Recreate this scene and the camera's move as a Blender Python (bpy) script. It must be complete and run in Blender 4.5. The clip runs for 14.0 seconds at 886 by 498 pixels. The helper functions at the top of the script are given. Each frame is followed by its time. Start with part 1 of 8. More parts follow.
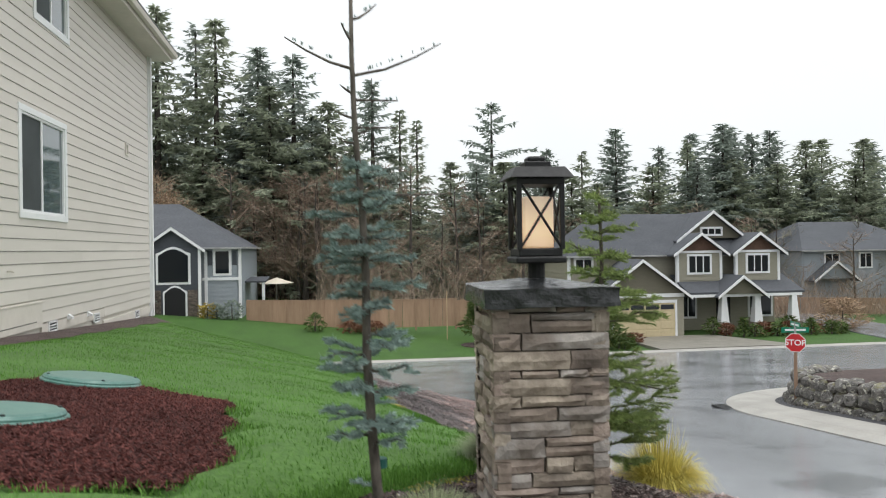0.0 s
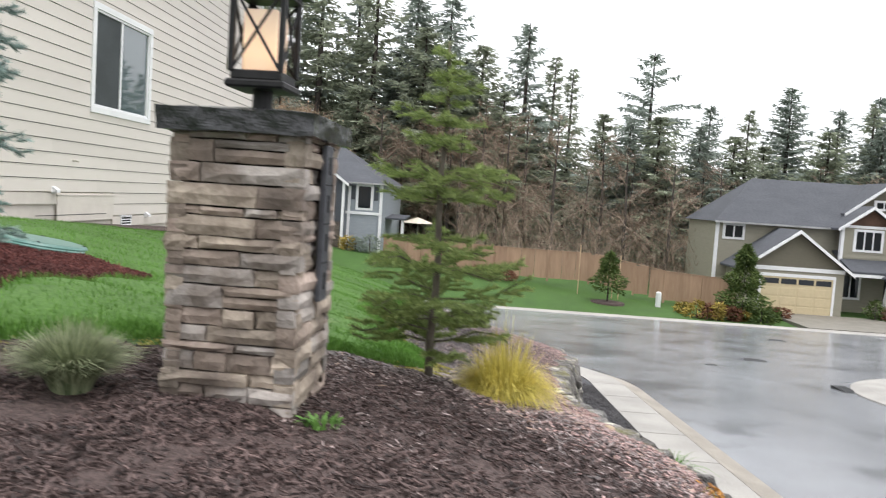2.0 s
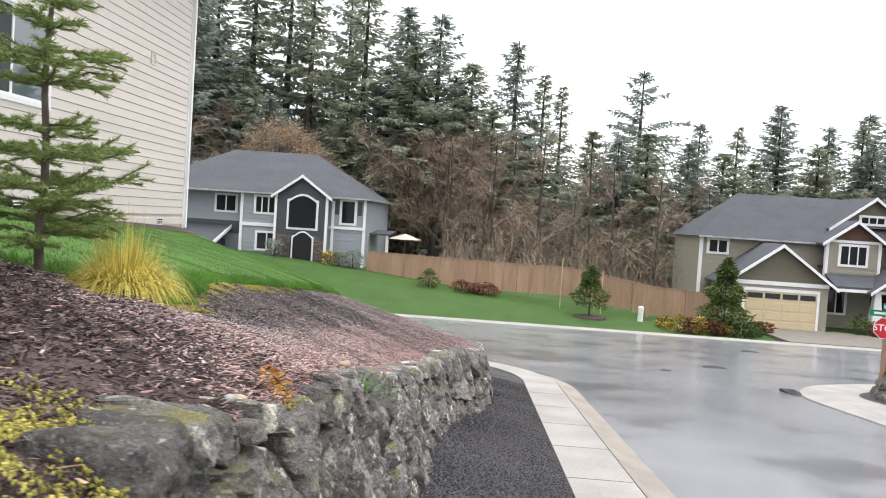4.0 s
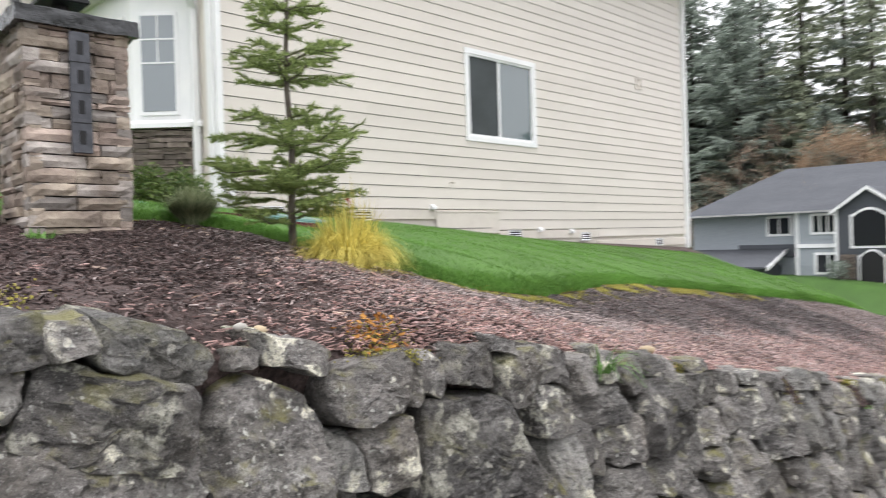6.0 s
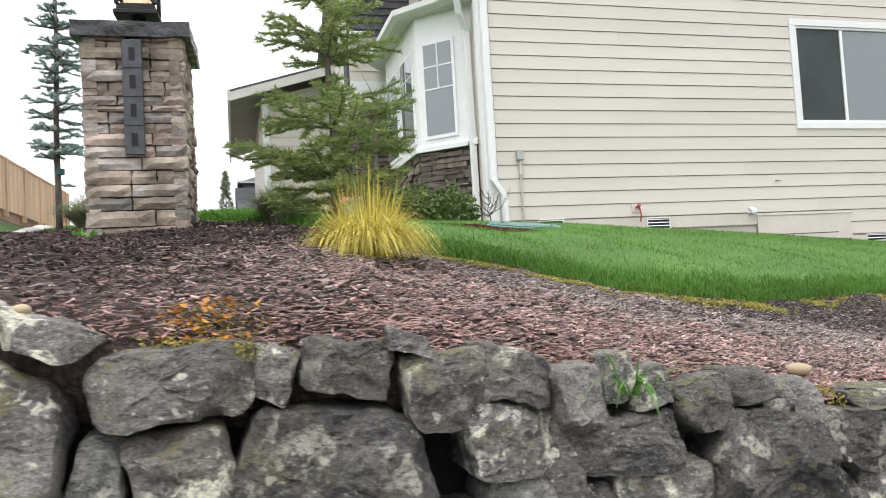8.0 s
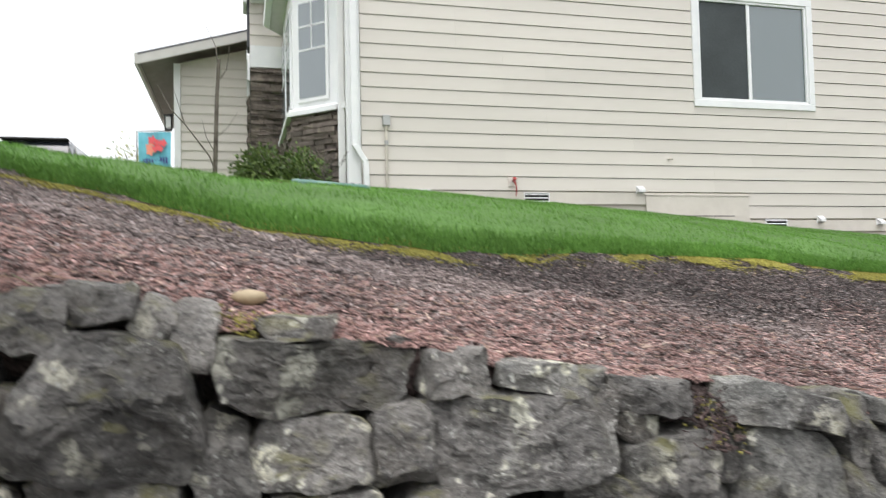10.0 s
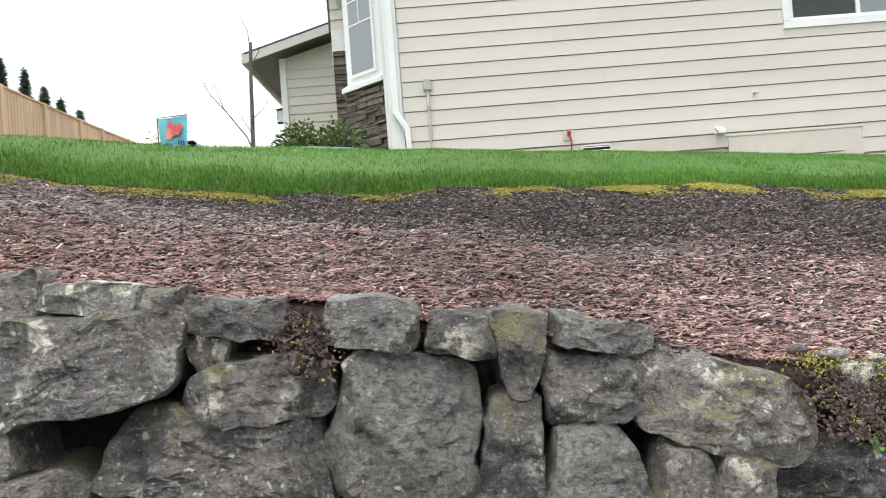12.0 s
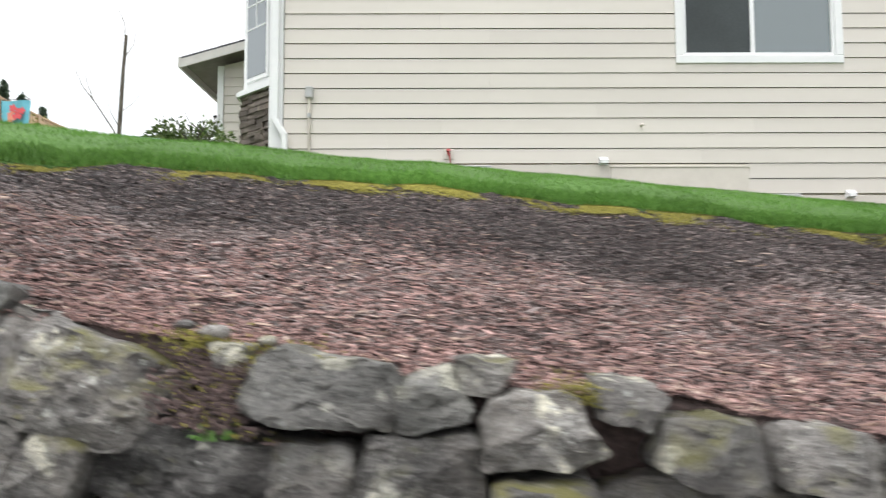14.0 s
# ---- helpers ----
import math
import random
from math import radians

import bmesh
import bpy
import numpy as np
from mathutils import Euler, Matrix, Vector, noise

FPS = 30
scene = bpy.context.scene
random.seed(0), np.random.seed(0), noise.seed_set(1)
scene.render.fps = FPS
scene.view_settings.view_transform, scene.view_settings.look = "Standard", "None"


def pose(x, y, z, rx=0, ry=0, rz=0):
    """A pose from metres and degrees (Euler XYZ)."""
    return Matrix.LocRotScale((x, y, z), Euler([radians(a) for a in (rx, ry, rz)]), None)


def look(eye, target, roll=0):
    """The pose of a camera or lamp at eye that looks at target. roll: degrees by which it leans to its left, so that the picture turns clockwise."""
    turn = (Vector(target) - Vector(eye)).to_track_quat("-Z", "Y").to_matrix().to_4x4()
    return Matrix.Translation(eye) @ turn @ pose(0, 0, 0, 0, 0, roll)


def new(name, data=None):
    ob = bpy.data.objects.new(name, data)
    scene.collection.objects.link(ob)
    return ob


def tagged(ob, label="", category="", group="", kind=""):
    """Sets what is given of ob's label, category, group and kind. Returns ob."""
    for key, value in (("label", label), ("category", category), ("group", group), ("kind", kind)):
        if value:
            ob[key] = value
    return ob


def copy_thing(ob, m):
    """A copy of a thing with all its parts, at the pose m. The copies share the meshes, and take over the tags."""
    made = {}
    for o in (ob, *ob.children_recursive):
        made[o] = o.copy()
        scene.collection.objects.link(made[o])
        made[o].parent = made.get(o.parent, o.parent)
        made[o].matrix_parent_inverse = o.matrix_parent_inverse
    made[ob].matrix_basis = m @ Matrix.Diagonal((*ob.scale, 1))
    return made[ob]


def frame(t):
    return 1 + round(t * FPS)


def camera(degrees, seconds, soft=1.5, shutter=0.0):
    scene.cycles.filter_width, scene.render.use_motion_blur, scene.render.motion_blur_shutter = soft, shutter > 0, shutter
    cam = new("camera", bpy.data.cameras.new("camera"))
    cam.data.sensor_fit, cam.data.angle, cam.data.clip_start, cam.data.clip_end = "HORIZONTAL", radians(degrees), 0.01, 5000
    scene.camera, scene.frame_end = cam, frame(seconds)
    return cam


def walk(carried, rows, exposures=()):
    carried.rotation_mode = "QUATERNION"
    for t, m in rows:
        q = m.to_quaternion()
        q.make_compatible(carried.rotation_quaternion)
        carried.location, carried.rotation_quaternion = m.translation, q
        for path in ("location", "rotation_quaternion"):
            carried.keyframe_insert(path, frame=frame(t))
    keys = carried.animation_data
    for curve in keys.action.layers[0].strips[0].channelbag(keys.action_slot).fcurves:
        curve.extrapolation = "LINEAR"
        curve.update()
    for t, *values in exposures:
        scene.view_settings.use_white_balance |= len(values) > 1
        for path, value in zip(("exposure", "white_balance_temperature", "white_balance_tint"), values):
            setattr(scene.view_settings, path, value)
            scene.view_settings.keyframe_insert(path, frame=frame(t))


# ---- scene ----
cam = camera(60.79, 14.0, 1.0, 0.25)
PATH = [
    (0, (1.109, 0.926, 1.869), (3.086, 0.618, 1.868), -0.8),
    (0.4, (1.149, 0.613, 1.739), (3.135, 0.386, 1.648), 0.1),
    (0.5, (1.16, 0.531, 1.728), (3.145, 0.33, 1.583), -1.1),
    (1, (1.255, 0.133, 1.677), (3.25, 0.18, 1.542), 0.1),
    (1.5, (1.381, -0.239, 1.604), (3.364, -0.012, 1.48), 2.3),
    (2, (1.477, -0.713, 1.482), (3.47, -0.617, 1.344), 3.8),
    (2.2, (1.507, -0.896, 1.41), (3.499, -0.832, 1.254), 3.0),
    (4.3, (1.838, -2.672, 0.94), (3.832, -2.526, 0.895), 4.0),
    (4.5, (1.911, -2.806, 0.903), (3.889, -2.52, 0.829), 2.7),
    (5, (2.177, -3.189, 0.758), (4.065, -2.543, 0.627), 0.4),
    (5.5, (2.459, -3.479, 0.697), (4.185, -2.471, 0.637), -0.7),
    (5.7, (2.628, -3.556, 0.673), (4.267, -2.411, 0.639), -0.6),
    (5.9, (2.747, -3.644, 0.651), (4.253, -2.328, 0.636), -1.1),
    (6, (2.803, -3.676, 0.641), (4.227, -2.272, 0.624), -1.8),
    (6.5, (3.16, -3.777, 0.601), (4.156, -2.044, 0.548), -4.4),
    (7, (3.587, -3.83, 0.541), (4.464, -2.034, 0.476), -4.3),
    (7.1, (3.655, -3.855, 0.529), (4.497, -2.041, 0.478), -3.9),
    (7.2, (3.749, -3.867, 0.512), (4.499, -2.013, 0.506), -4.3),
    (9.3, (5.666, -3.847, 0.195), (6.135, -1.908, 0.338), -3.0),
    (9.5, (5.86, -3.855, 0.153), (6.34, -1.919, 0.299), -3.2),
    (10, (6.341, -3.859, 0.079), (6.864, -1.93, 0.162), -1.3),
    (10.1, (6.431, -3.84, 0.049), (6.988, -1.92, 0.112), 1.2),
    (10.5, (6.838, -3.891, 0.009), (7.535, -2.018, 0.109), -2.3),
    (11, (7.315, -3.878, -0.081), (7.919, -1.971, -0.039), -4.9),
    (11.5, (7.71, -3.818, -0.161), (8.103, -1.859, -0.068), -4.5),
    (12, (8.064, -3.779, -0.21), (8.078, -1.78, -0.144), -4.5),
    (12.5, (8.401, -3.675, -0.266), (8.345, -1.677, -0.185), -4.3),
    (13, (8.756, -3.638, -0.294), (8.538, -1.657, -0.127), -3.7),
    (13.5, (9.128, -3.546, -0.374), (8.89, -1.57, -0.177), -2.0),
    (13.8, (9.259, -3.455, -0.396), (9.197, -1.463, -0.229), -1.7),
    (14, (9.599, -3.55, -0.439), (9.609, -1.556, -0.291), -0.2),
]
walk(cam, [(t, look(e, g, r)) for t, e, g, r in PATH],
     exposures=[(0, -0.24, 6500, 8), (0.5, 0.02, 6500, 8), (1.5, 0.1, 6500, 10), (2, 0.18, 6500, 12), (4.5, 0.26, 6500, 14), (7, 0.34, 6500, 12), (9.5, 0.24, 6500, 10), (12, 0.32, 6500, 10), (13, 0.32, 6500, 10), (13.5, 0.27, 6500, 10), (14, 0.3, 6500, 10)])

# ---- light ----
world = bpy.data.worlds.new("overcast_sky")
scene.world = world
world.use_nodes = True
wt = world.node_tree
wt.nodes.clear()
w_out = wt.nodes.new("ShaderNodeOutputWorld")
w_bg = wt.nodes.new("ShaderNodeBackground")
w_sky = wt.nodes.new("ShaderNodeTexSky")
w_sky.sky_type = 'NISHITA'
w_sky.sun_disc = False
w_sky.sun_elevation = radians(72)
w_sky.sun_rotation = radians(160)
w_sky.air_density, w_sky.dust_density = 1.0, 2.0
w_tc = wt.nodes.new("ShaderNodeTexCoord")
w_sep = wt.nodes.new("ShaderNodeSeparateXYZ")
w_ramp = wt.nodes.new("ShaderNodeValToRGB")      # cloud deck: dimmer at the horizon, bright overhead
w_ramp.color_ramp.elements[0].position, w_ramp.color_ramp.elements[0].color = 0.0, (0.95, 0.97, 0.99, 1)
w_ramp.color_ramp.elements[1].position, w_ramp.color_ramp.elements[1].color = 0.9, (2.05, 2.085, 2.13, 1)
w_mid = w_ramp.color_ramp.elements.new(0.36)
w_mid.color = (1.12, 1.135, 1.15, 1)
w_ns = wt.nodes.new("ShaderNodeTexNoise")
w_ns.inputs["Scale"].default_value, w_ns.inputs["Detail"].default_value = 1.6, 5
w_mr = wt.nodes.new("ShaderNodeMapRange")
w_mr.inputs["From Min"].default_value, w_mr.inputs["From Max"].default_value = 0.3, 0.7
w_mr.inputs["To Min"].default_value, w_mr.inputs["To Max"].default_value = 0.93, 1.12
w_mul = wt.nodes.new("ShaderNodeVectorMath")
w_mul.operation = 'SCALE'
w_mix = wt.nodes.new("ShaderNodeMix")
w_mix.data_type, w_mix.blend_type = 'RGBA', 'ADD'
w_mix.inputs["Factor"].default_value = 0.012
wt.links.new(w_tc.outputs["Generated"], w_sep.inputs[0])
wt.links.new(w_sep.outputs["Z"], w_ramp.inputs["Fac"])
wt.links.new(w_tc.outputs["Generated"], w_ns.inputs["Vector"])
wt.links.new(w_ns.outputs["Fac"], w_mr.inputs["Value"])
wt.links.new(w_ramp.outputs["Color"], w_mul.inputs[0])
wt.links.new(w_mr.outputs["Result"], w_mul.inputs["Scale"])
wt.links.new(w_mul.outputs[0], w_mix.inputs["A"])
wt.links.new(w_sky.outputs["Color"], w_mix.inputs["B"])
wt.links.new(w_mix.outputs["Result"], w_bg.inputs["Color"])
w_bg.inputs["Strength"].default_value = 1.0
wt.links.new(w_bg.outputs[0], w_out.inputs[0])
sun = new("sun", bpy.data.lights.new("sun", 'SUN'))
sun.data.energy, sun.data.angle, sun.data.color = 1.25, radians(25), (1.0, 0.97, 0.94)
sun.matrix_world = look((-1, -11, 40), (6, 0, 0))


# ---- materials ----
def nodes_of(name):
    m = bpy.data.materials.new(name)
    m.use_nodes = True
    nt = m.node_tree
    return m, nt, nt.nodes["Principled BSDF"]


def mat(name, a, b, scale=20.0, rough=0.7, metal=0.0, bump=0.3, bscale=None, detail=5, per=0.0, big=0.25, bigscale=1.2,
        stretch=(1, 1, 1), spec=0.4, c=None, cscale=9.0, cat=(0.56, 0.66), dist=0.02, island=False):
    """Two colours mixed by fine noise, lightened and darkened at a larger scale, with a third colour in spots."""
    m, nt, bs = nodes_of(name)
    N, K = nt.nodes.new, nt.links.new
    tc, mp = N("ShaderNodeTexCoord"), N("ShaderNodeMapping")
    mp.inputs["Scale"].default_value = stretch
    geo = N("ShaderNodeNewGeometry")
    K(geo.outputs["Position"], mp.inputs["Vector"])
    n1, n2 = N("ShaderNodeTexNoise"), N("ShaderNodeTexNoise")
    n1.inputs["Scale"].default_value, n1.inputs["Detail"].default_value = scale, detail
    n1.inputs["Roughness"].default_value = 0.65
    n2.inputs["Scale"].default_value, n2.inputs["Detail"].default_value = bigscale, 4
    K(mp.outputs[0], n1.inputs["Vector"]), K(mp.outputs[0], n2.inputs["Vector"])
    r = N("ShaderNodeValToRGB")
    r.color_ramp.elements[0].position, r.color_ramp.elements[1].position = 0.32, 0.68
    r.color_ramp.elements[0].color, r.color_ramp.elements[1].color = (*a, 1), (*b, 1)
    K(n1.outputs["Fac"], r.inputs["Fac"])
    col = r.outputs["Color"]
    if c:
        n3, r3, mx = N("ShaderNodeTexNoise"), N("ShaderNodeValToRGB"), N("ShaderNodeMix")
        n3.inputs["Scale"].default_value, n3.inputs["Detail"].default_value = cscale, 6
        K(geo.outputs["Position"], n3.inputs["Vector"])
        r3.color_ramp.elements[0].position, r3.color_ramp.elements[1].position = cat
        K(n3.outputs["Fac"], r3.inputs["Fac"])
        mx.data_type = 'RGBA'
        K(r3.outputs["Color"], mx.inputs["Factor"]), K(col, mx.inputs["A"])
        mx.inputs["B"].default_value = (*c, 1)
        col = mx.outputs["Result"]
    mr = N("ShaderNodeMapRange")
    mr.inputs["From Min"].default_value, mr.inputs["From Max"].default_value = 0.3, 0.7
    mr.inputs["To Min"].default_value, mr.inputs["To Max"].default_value = 1 - big, 1 + big
    K(n2.outputs["Fac"], mr.inputs["Value"])
    val = mr.outputs["Result"]
    if per:
        oi, m2, mu = N("ShaderNodeObjectInfo"), N("ShaderNodeMapRange"), N("ShaderNodeMath")
        m2.inputs["To Min"].default_value, m2.inputs["To Max"].default_value = 1 - per, 1 + per
        K(geo.outputs["Random Per Island"] if island else oi.outputs["Random"], m2.inputs["Value"])
        mu.operation = 'MULTIPLY'
        K(val, mu.inputs[0]), K(m2.outputs["Result"], mu.inputs[1])
        val = mu.outputs[0]
    sc = N("ShaderNodeVectorMath")
    sc.operation = 'SCALE'
    K(col, sc.inputs[0]), K(val, sc.inputs["Scale"])
    K(sc.outputs[0], bs.inputs["Base Color"])
    bs.inputs["Roughness"].default_value, bs.inputs["Metallic"].default_value = rough, metal
    bs.inputs["Specular IOR Level"].default_value = spec
    if bump:
        nb, bp = N("ShaderNodeTexNoise"), N("ShaderNodeBump")
        nb.inputs["Scale"].default_value, nb.inputs["Detail"].default_value = bscale or scale, 8
        K(mp.outputs[0], nb.inputs["Vector"])
        bp.inputs["Strength"].default_value, bp.inputs["Distance"].default_value = bump, dist
        K(nb.outputs["Fac"], bp.inputs["Height"]), K(bp.outputs["Normal"], bs.inputs["Normal"])
    return m


def leafy(name, a, b, rough=0.6, trans=0.25, spec=0.25):
    """Foliage: colour varies from piece to piece; some light passes through."""
    m, nt, bs = nodes_of(name)
    N, K = nt.nodes.new, nt.links.new
    geo, r = N("ShaderNodeNewGeometry"), N("ShaderNodeValToRGB")
    r.color_ramp.elements[0].color, r.color_ramp.elements[1].color = (*a, 1), (*b, 1)
    K(geo.outputs["Random Per Island"], r.inputs["Fac"])
    n2, mr, sc = N("ShaderNodeTexNoise"), N("ShaderNodeMapRange"), N("ShaderNodeVectorMath")
    n2.inputs["Scale"].default_value = 0.9
    K(geo.outputs["Position"], n2.inputs["Vector"])
    mr.inputs["From Min"].default_value, mr.inputs["From Max"].default_value = 0.3, 0.7
    mr.inputs["To Min"].default_value, mr.inputs["To Max"].default_value = 0.75, 1.25
    K(n2.outputs["Fac"], mr.inputs["Value"])
    sc.operation = 'SCALE'
    K(r.outputs["Color"], sc.inputs[0]), K(mr.outputs["Result"], sc.inputs["Scale"])
    K(sc.outputs[0], bs.inputs["Base Color"])
    bs.inputs["Roughness"].default_value = rough
    bs.inputs["Specular IOR Level"].default_value = spec
    if trans:
        tr, mx, out = N("ShaderNodeBsdfTranslucent"), N("ShaderNodeMixShader"), nt.nodes["Material Output"]
        mx.inputs[0].default_value = trans
        K(sc.outputs[0], tr.inputs["Color"])
        K(bs.outputs[0], mx.inputs[1]), K(tr.outputs[0], mx.inputs[2]), K(mx.outputs[0], out.inputs["Surface"])
    return m


def plain(name, col, rough=0.5, metal=0.0, emit=0.0, spec=0.5):
    m, nt, bs = nodes_of(name)
    bs.inputs["Base Color"].default_value = (*col, 1)
    bs.inputs["Roughness"].default_value, bs.inputs["Metallic"].default_value = rough, metal
    bs.inputs["Specular IOR Level"].default_value = spec
    if emit:
        bs.inputs["Emission Color"].default_value, bs.inputs["Emission Strength"].default_value = (*col, 1), emit
    return m


def rock_mat(name, a, b, lichen, moss_amount):
    """Weathered basalt: mottled grey with a broken grain, pale crusts of lichen in blotches and dots, moss on faces that look up."""
    m, nt, bs = nodes_of(name)
    N, K = nt.nodes.new, nt.links.new
    geo, oi = N("ShaderNodeNewGeometry"), N("ShaderNodeObjectInfo")
    shift, at = N("ShaderNodeMath"), N("ShaderNodeVectorMath")      # every stone has its own patch of the pattern
    shift.operation, at.operation = 'MULTIPLY', 'ADD'
    shift.inputs[1].default_value = 40.0
    K(oi.outputs["Random"], shift.inputs[0]), K(geo.outputs["Position"], at.inputs[0]), K(shift.outputs[0], at.inputs[1])
    grain_at = N("ShaderNodeMapping")
    grain_at.inputs["Rotation"].default_value, grain_at.inputs["Scale"].default_value = (0.0, 0.35, 0.0), (9, 14, 42)
    K(at.outputs[0], grain_at.inputs["Vector"])
    def ramped(scale, detail, lo, hi, rough=0.6, vec=None):
        n, r = N("ShaderNodeTexNoise"), N("ShaderNodeMapRange")
        n.inputs["Scale"].default_value, n.inputs["Detail"].default_value, n.inputs["Roughness"].default_value = scale, detail, rough
        K(vec or at.outputs[0], n.inputs["Vector"])
        r.inputs["From Min"].default_value, r.inputs["From Max"].default_value = lo, hi
        K(n.outputs["Fac"], r.inputs["Value"])
        return r.outputs["Result"]
    def mixed(f, x, y):
        mx = N("ShaderNodeMix")
        mx.data_type = 'RGBA'
        K(f, mx.inputs["Factor"])
        if isinstance(x, tuple):
            mx.inputs["A"].default_value = (*x, 1)
        else:
            K(x, mx.inputs["A"])
        mx.inputs["B"].default_value = (*y, 1)
        return mx.outputs["Result"]
    def times(f, k):
        w = N("ShaderNodeMath")
        w.operation = 'MULTIPLY'
        K(f, w.inputs[0])
        if isinstance(k, float):
            w.inputs[1].default_value = k
        else:
            K(k, w.inputs[1])
        return w.outputs[0]
    base = mixed(ramped(3.4, 8, 0.38, 0.62, 0.65), a, b)
    base = mixed(times(ramped(1.0, 6, 0.48, 0.66, 0.7, grain_at.outputs[0]), 0.55), base, (0.33, 0.312, 0.295))
    base = mixed(times(ramped(1.7, 6, 0.52, 0.68, 0.7, grain_at.outputs[0]), 0.7), base, (0.035, 0.034, 0.033))
    base = mixed(times(ramped(2.1, 4, 0.5, 0.66), 0.5), base, (0.17, 0.145, 0.115))
    base = mixed(times(ramped(2.6, 4, 0.56, 0.7), 0.2), base, (0.15, 0.155, 0.115))
    base = mixed(times(ramped(6.5, 10, 0.53, 0.62, 0.75), ramped(2.2, 3, 0.44, 0.58)), base, (0.37, 0.355, 0.33))
    base = mixed(times(ramped(7, 7, 0.56, 0.6, 0.62), ramped(2.4, 3, 0.47, 0.55)), base, lichen)
    base = mixed(times(ramped(60, 5, 0.48, 0.62, 0.75), 0.7), base, (0.03, 0.029, 0.028))
    base = mixed(times(ramped(95, 4, 0.57, 0.64, 0.7), 0.55), base, (0.46, 0.45, 0.42))
    wob, wad = N("ShaderNodeTexNoise"), N("ShaderNodeVectorMath")
    wob.inputs["Scale"].default_value, wob.inputs["Detail"].default_value = 30, 4
    K(at.outputs[0], wob.inputs["Vector"])
    wad.operation = 'MULTIPLY_ADD'
    wad.inputs[1].default_value = (0.06, 0.06, 0.06)
    K(wob.outputs["Color"], wad.inputs[0]), K(at.outputs[0], wad.inputs[2])
    for scale, near, far_, tone, lo, hi in ((13, 0.2, 0.13, (0.62, 0.6, 0.52), 0.53, 0.58), (30, 0.22, 0.14, (0.5, 0.5, 0.46), 0.52, 0.57)):
        dot, dm = N("ShaderNodeTexVoronoi"), N("ShaderNodeMapRange")
        dot.inputs["Scale"].default_value = scale
        K(wad.outputs[0], dot.inputs["Vector"])
        dm.inputs["From Min"].default_value, dm.inputs["From Max"].default_value = near, far_
        K(dot.outputs["Distance"], dm.inputs["Value"])
        base = mixed(times(dm.outputs["Result"], ramped(2.9 + scale * 0.05, 4, lo, hi)), base, tone)
    sep, up = N("ShaderNodeSeparateXYZ"), N("ShaderNodeMapRange")
    K(geo.outputs["Normal"], sep.inputs[0])
    up.inputs["From Min"].default_value, up.inputs["From Max"].default_value = 0.25, 0.75
    up.inputs["To Max"].default_value = moss_amount
    K(sep.outputs["Z"], up.inputs["Value"])
    base = mixed(times(up.outputs["Result"], ramped(5, 5, 0.52, 0.62)), base, (0.16, 0.15, 0.03))
    per, sc = N("ShaderNodeMapRange"), N("ShaderNodeVectorMath")
    per.inputs["To Min"].default_value, per.inputs["To Max"].default_value = 0.62, 1.35
    K(oi.outputs["Random"], per.inputs["Value"])
    sc.operation = 'SCALE'
    K(base, sc.inputs[0]), K(per.outputs["Result"], sc.inputs["Scale"]), K(sc.outputs[0], bs.inputs["Base Color"])
    bs.inputs["Roughness"].default_value, bs.inputs["Specular IOR Level"].default_value = 0.55, 0.5
    normal = None
    for scale, detail, strength, dist, vec in ((11, 9, 0.8, 0.05, at), (1.2, 7, 0.7, 0.02, grain_at), (65, 6, 1.0, 0.018, at)):
        nb, bp = N("ShaderNodeTexNoise"), N("ShaderNodeBump")
        nb.inputs["Scale"].default_value, nb.inputs["Detail"].default_value, nb.inputs["Roughness"].default_value = scale, detail, 0.64
        K(vec.outputs[0], nb.inputs["Vector"])
        bp.inputs["Strength"].default_value, bp.inputs["Distance"].default_value = strength, dist
        K(nb.outputs["Fac"], bp.inputs["Height"])
        if normal:
            K(normal, bp.inputs["Normal"])
        normal = bp.outputs["Normal"]
    K(normal, bs.inputs["Normal"])
    return m


def glass_mat(name, tint=(0.02, 0.025, 0.03), ior=2.2):
    m, nt, bs = nodes_of(name)
    bs.inputs["Base Color"].default_value = (*tint, 1)
    bs.inputs["Roughness"].default_value, bs.inputs["IOR"].default_value = 0.03, ior      # two panes reflect more than one
    return m


M_SIDING = mat("cream_painted_siding", (0.61, 0.567, 0.518), (0.65, 0.608, 0.555), 3, 0.55, bump=0.12, bscale=26, stretch=(0.15, 1, 1), big=0.035, bigscale=0.8, per=0.03, dist=0.004)
M_TRIM = mat("white_painted_trim", (0.76, 0.77, 0.78), (0.82, 0.82, 0.82), 4, 0.45, bump=0.05, big=0.03)
M_BARGE = mat("taupe_painted_board", (0.56, 0.54, 0.515), (0.62, 0.6, 0.575), 5, 0.6, bump=0.05, big=0.05)
M_SKIRT = mat("cream_painted_concrete", (0.6, 0.558, 0.5), (0.65, 0.608, 0.546), 8, 0.7, bump=0.15, big=0.06, dist=0.005)
M_ROOF = mat("grey_asphalt_shingle", (0.045, 0.047, 0.052), (0.1, 0.102, 0.11), 30, 0.85, bump=0.4, stretch=(1, 1, 1), big=0.2)
M_ASPHALT = mat("wet_asphalt", (0.19, 0.2, 0.213), (0.27, 0.281, 0.298), 60, 0.2, bump=0.25, bscale=160, big=0.22, bigscale=0.3, spec=0.9, dist=0.003, c=(0.11, 0.115, 0.125), cscale=0.45, cat=(0.52, 0.66))
M_CONCRETE = mat("pale_concrete", (0.27, 0.26, 0.24), (0.38, 0.365, 0.335), 40, 0.7, bump=0.2, big=0.14, bigscale=1.0, dist=0.004)
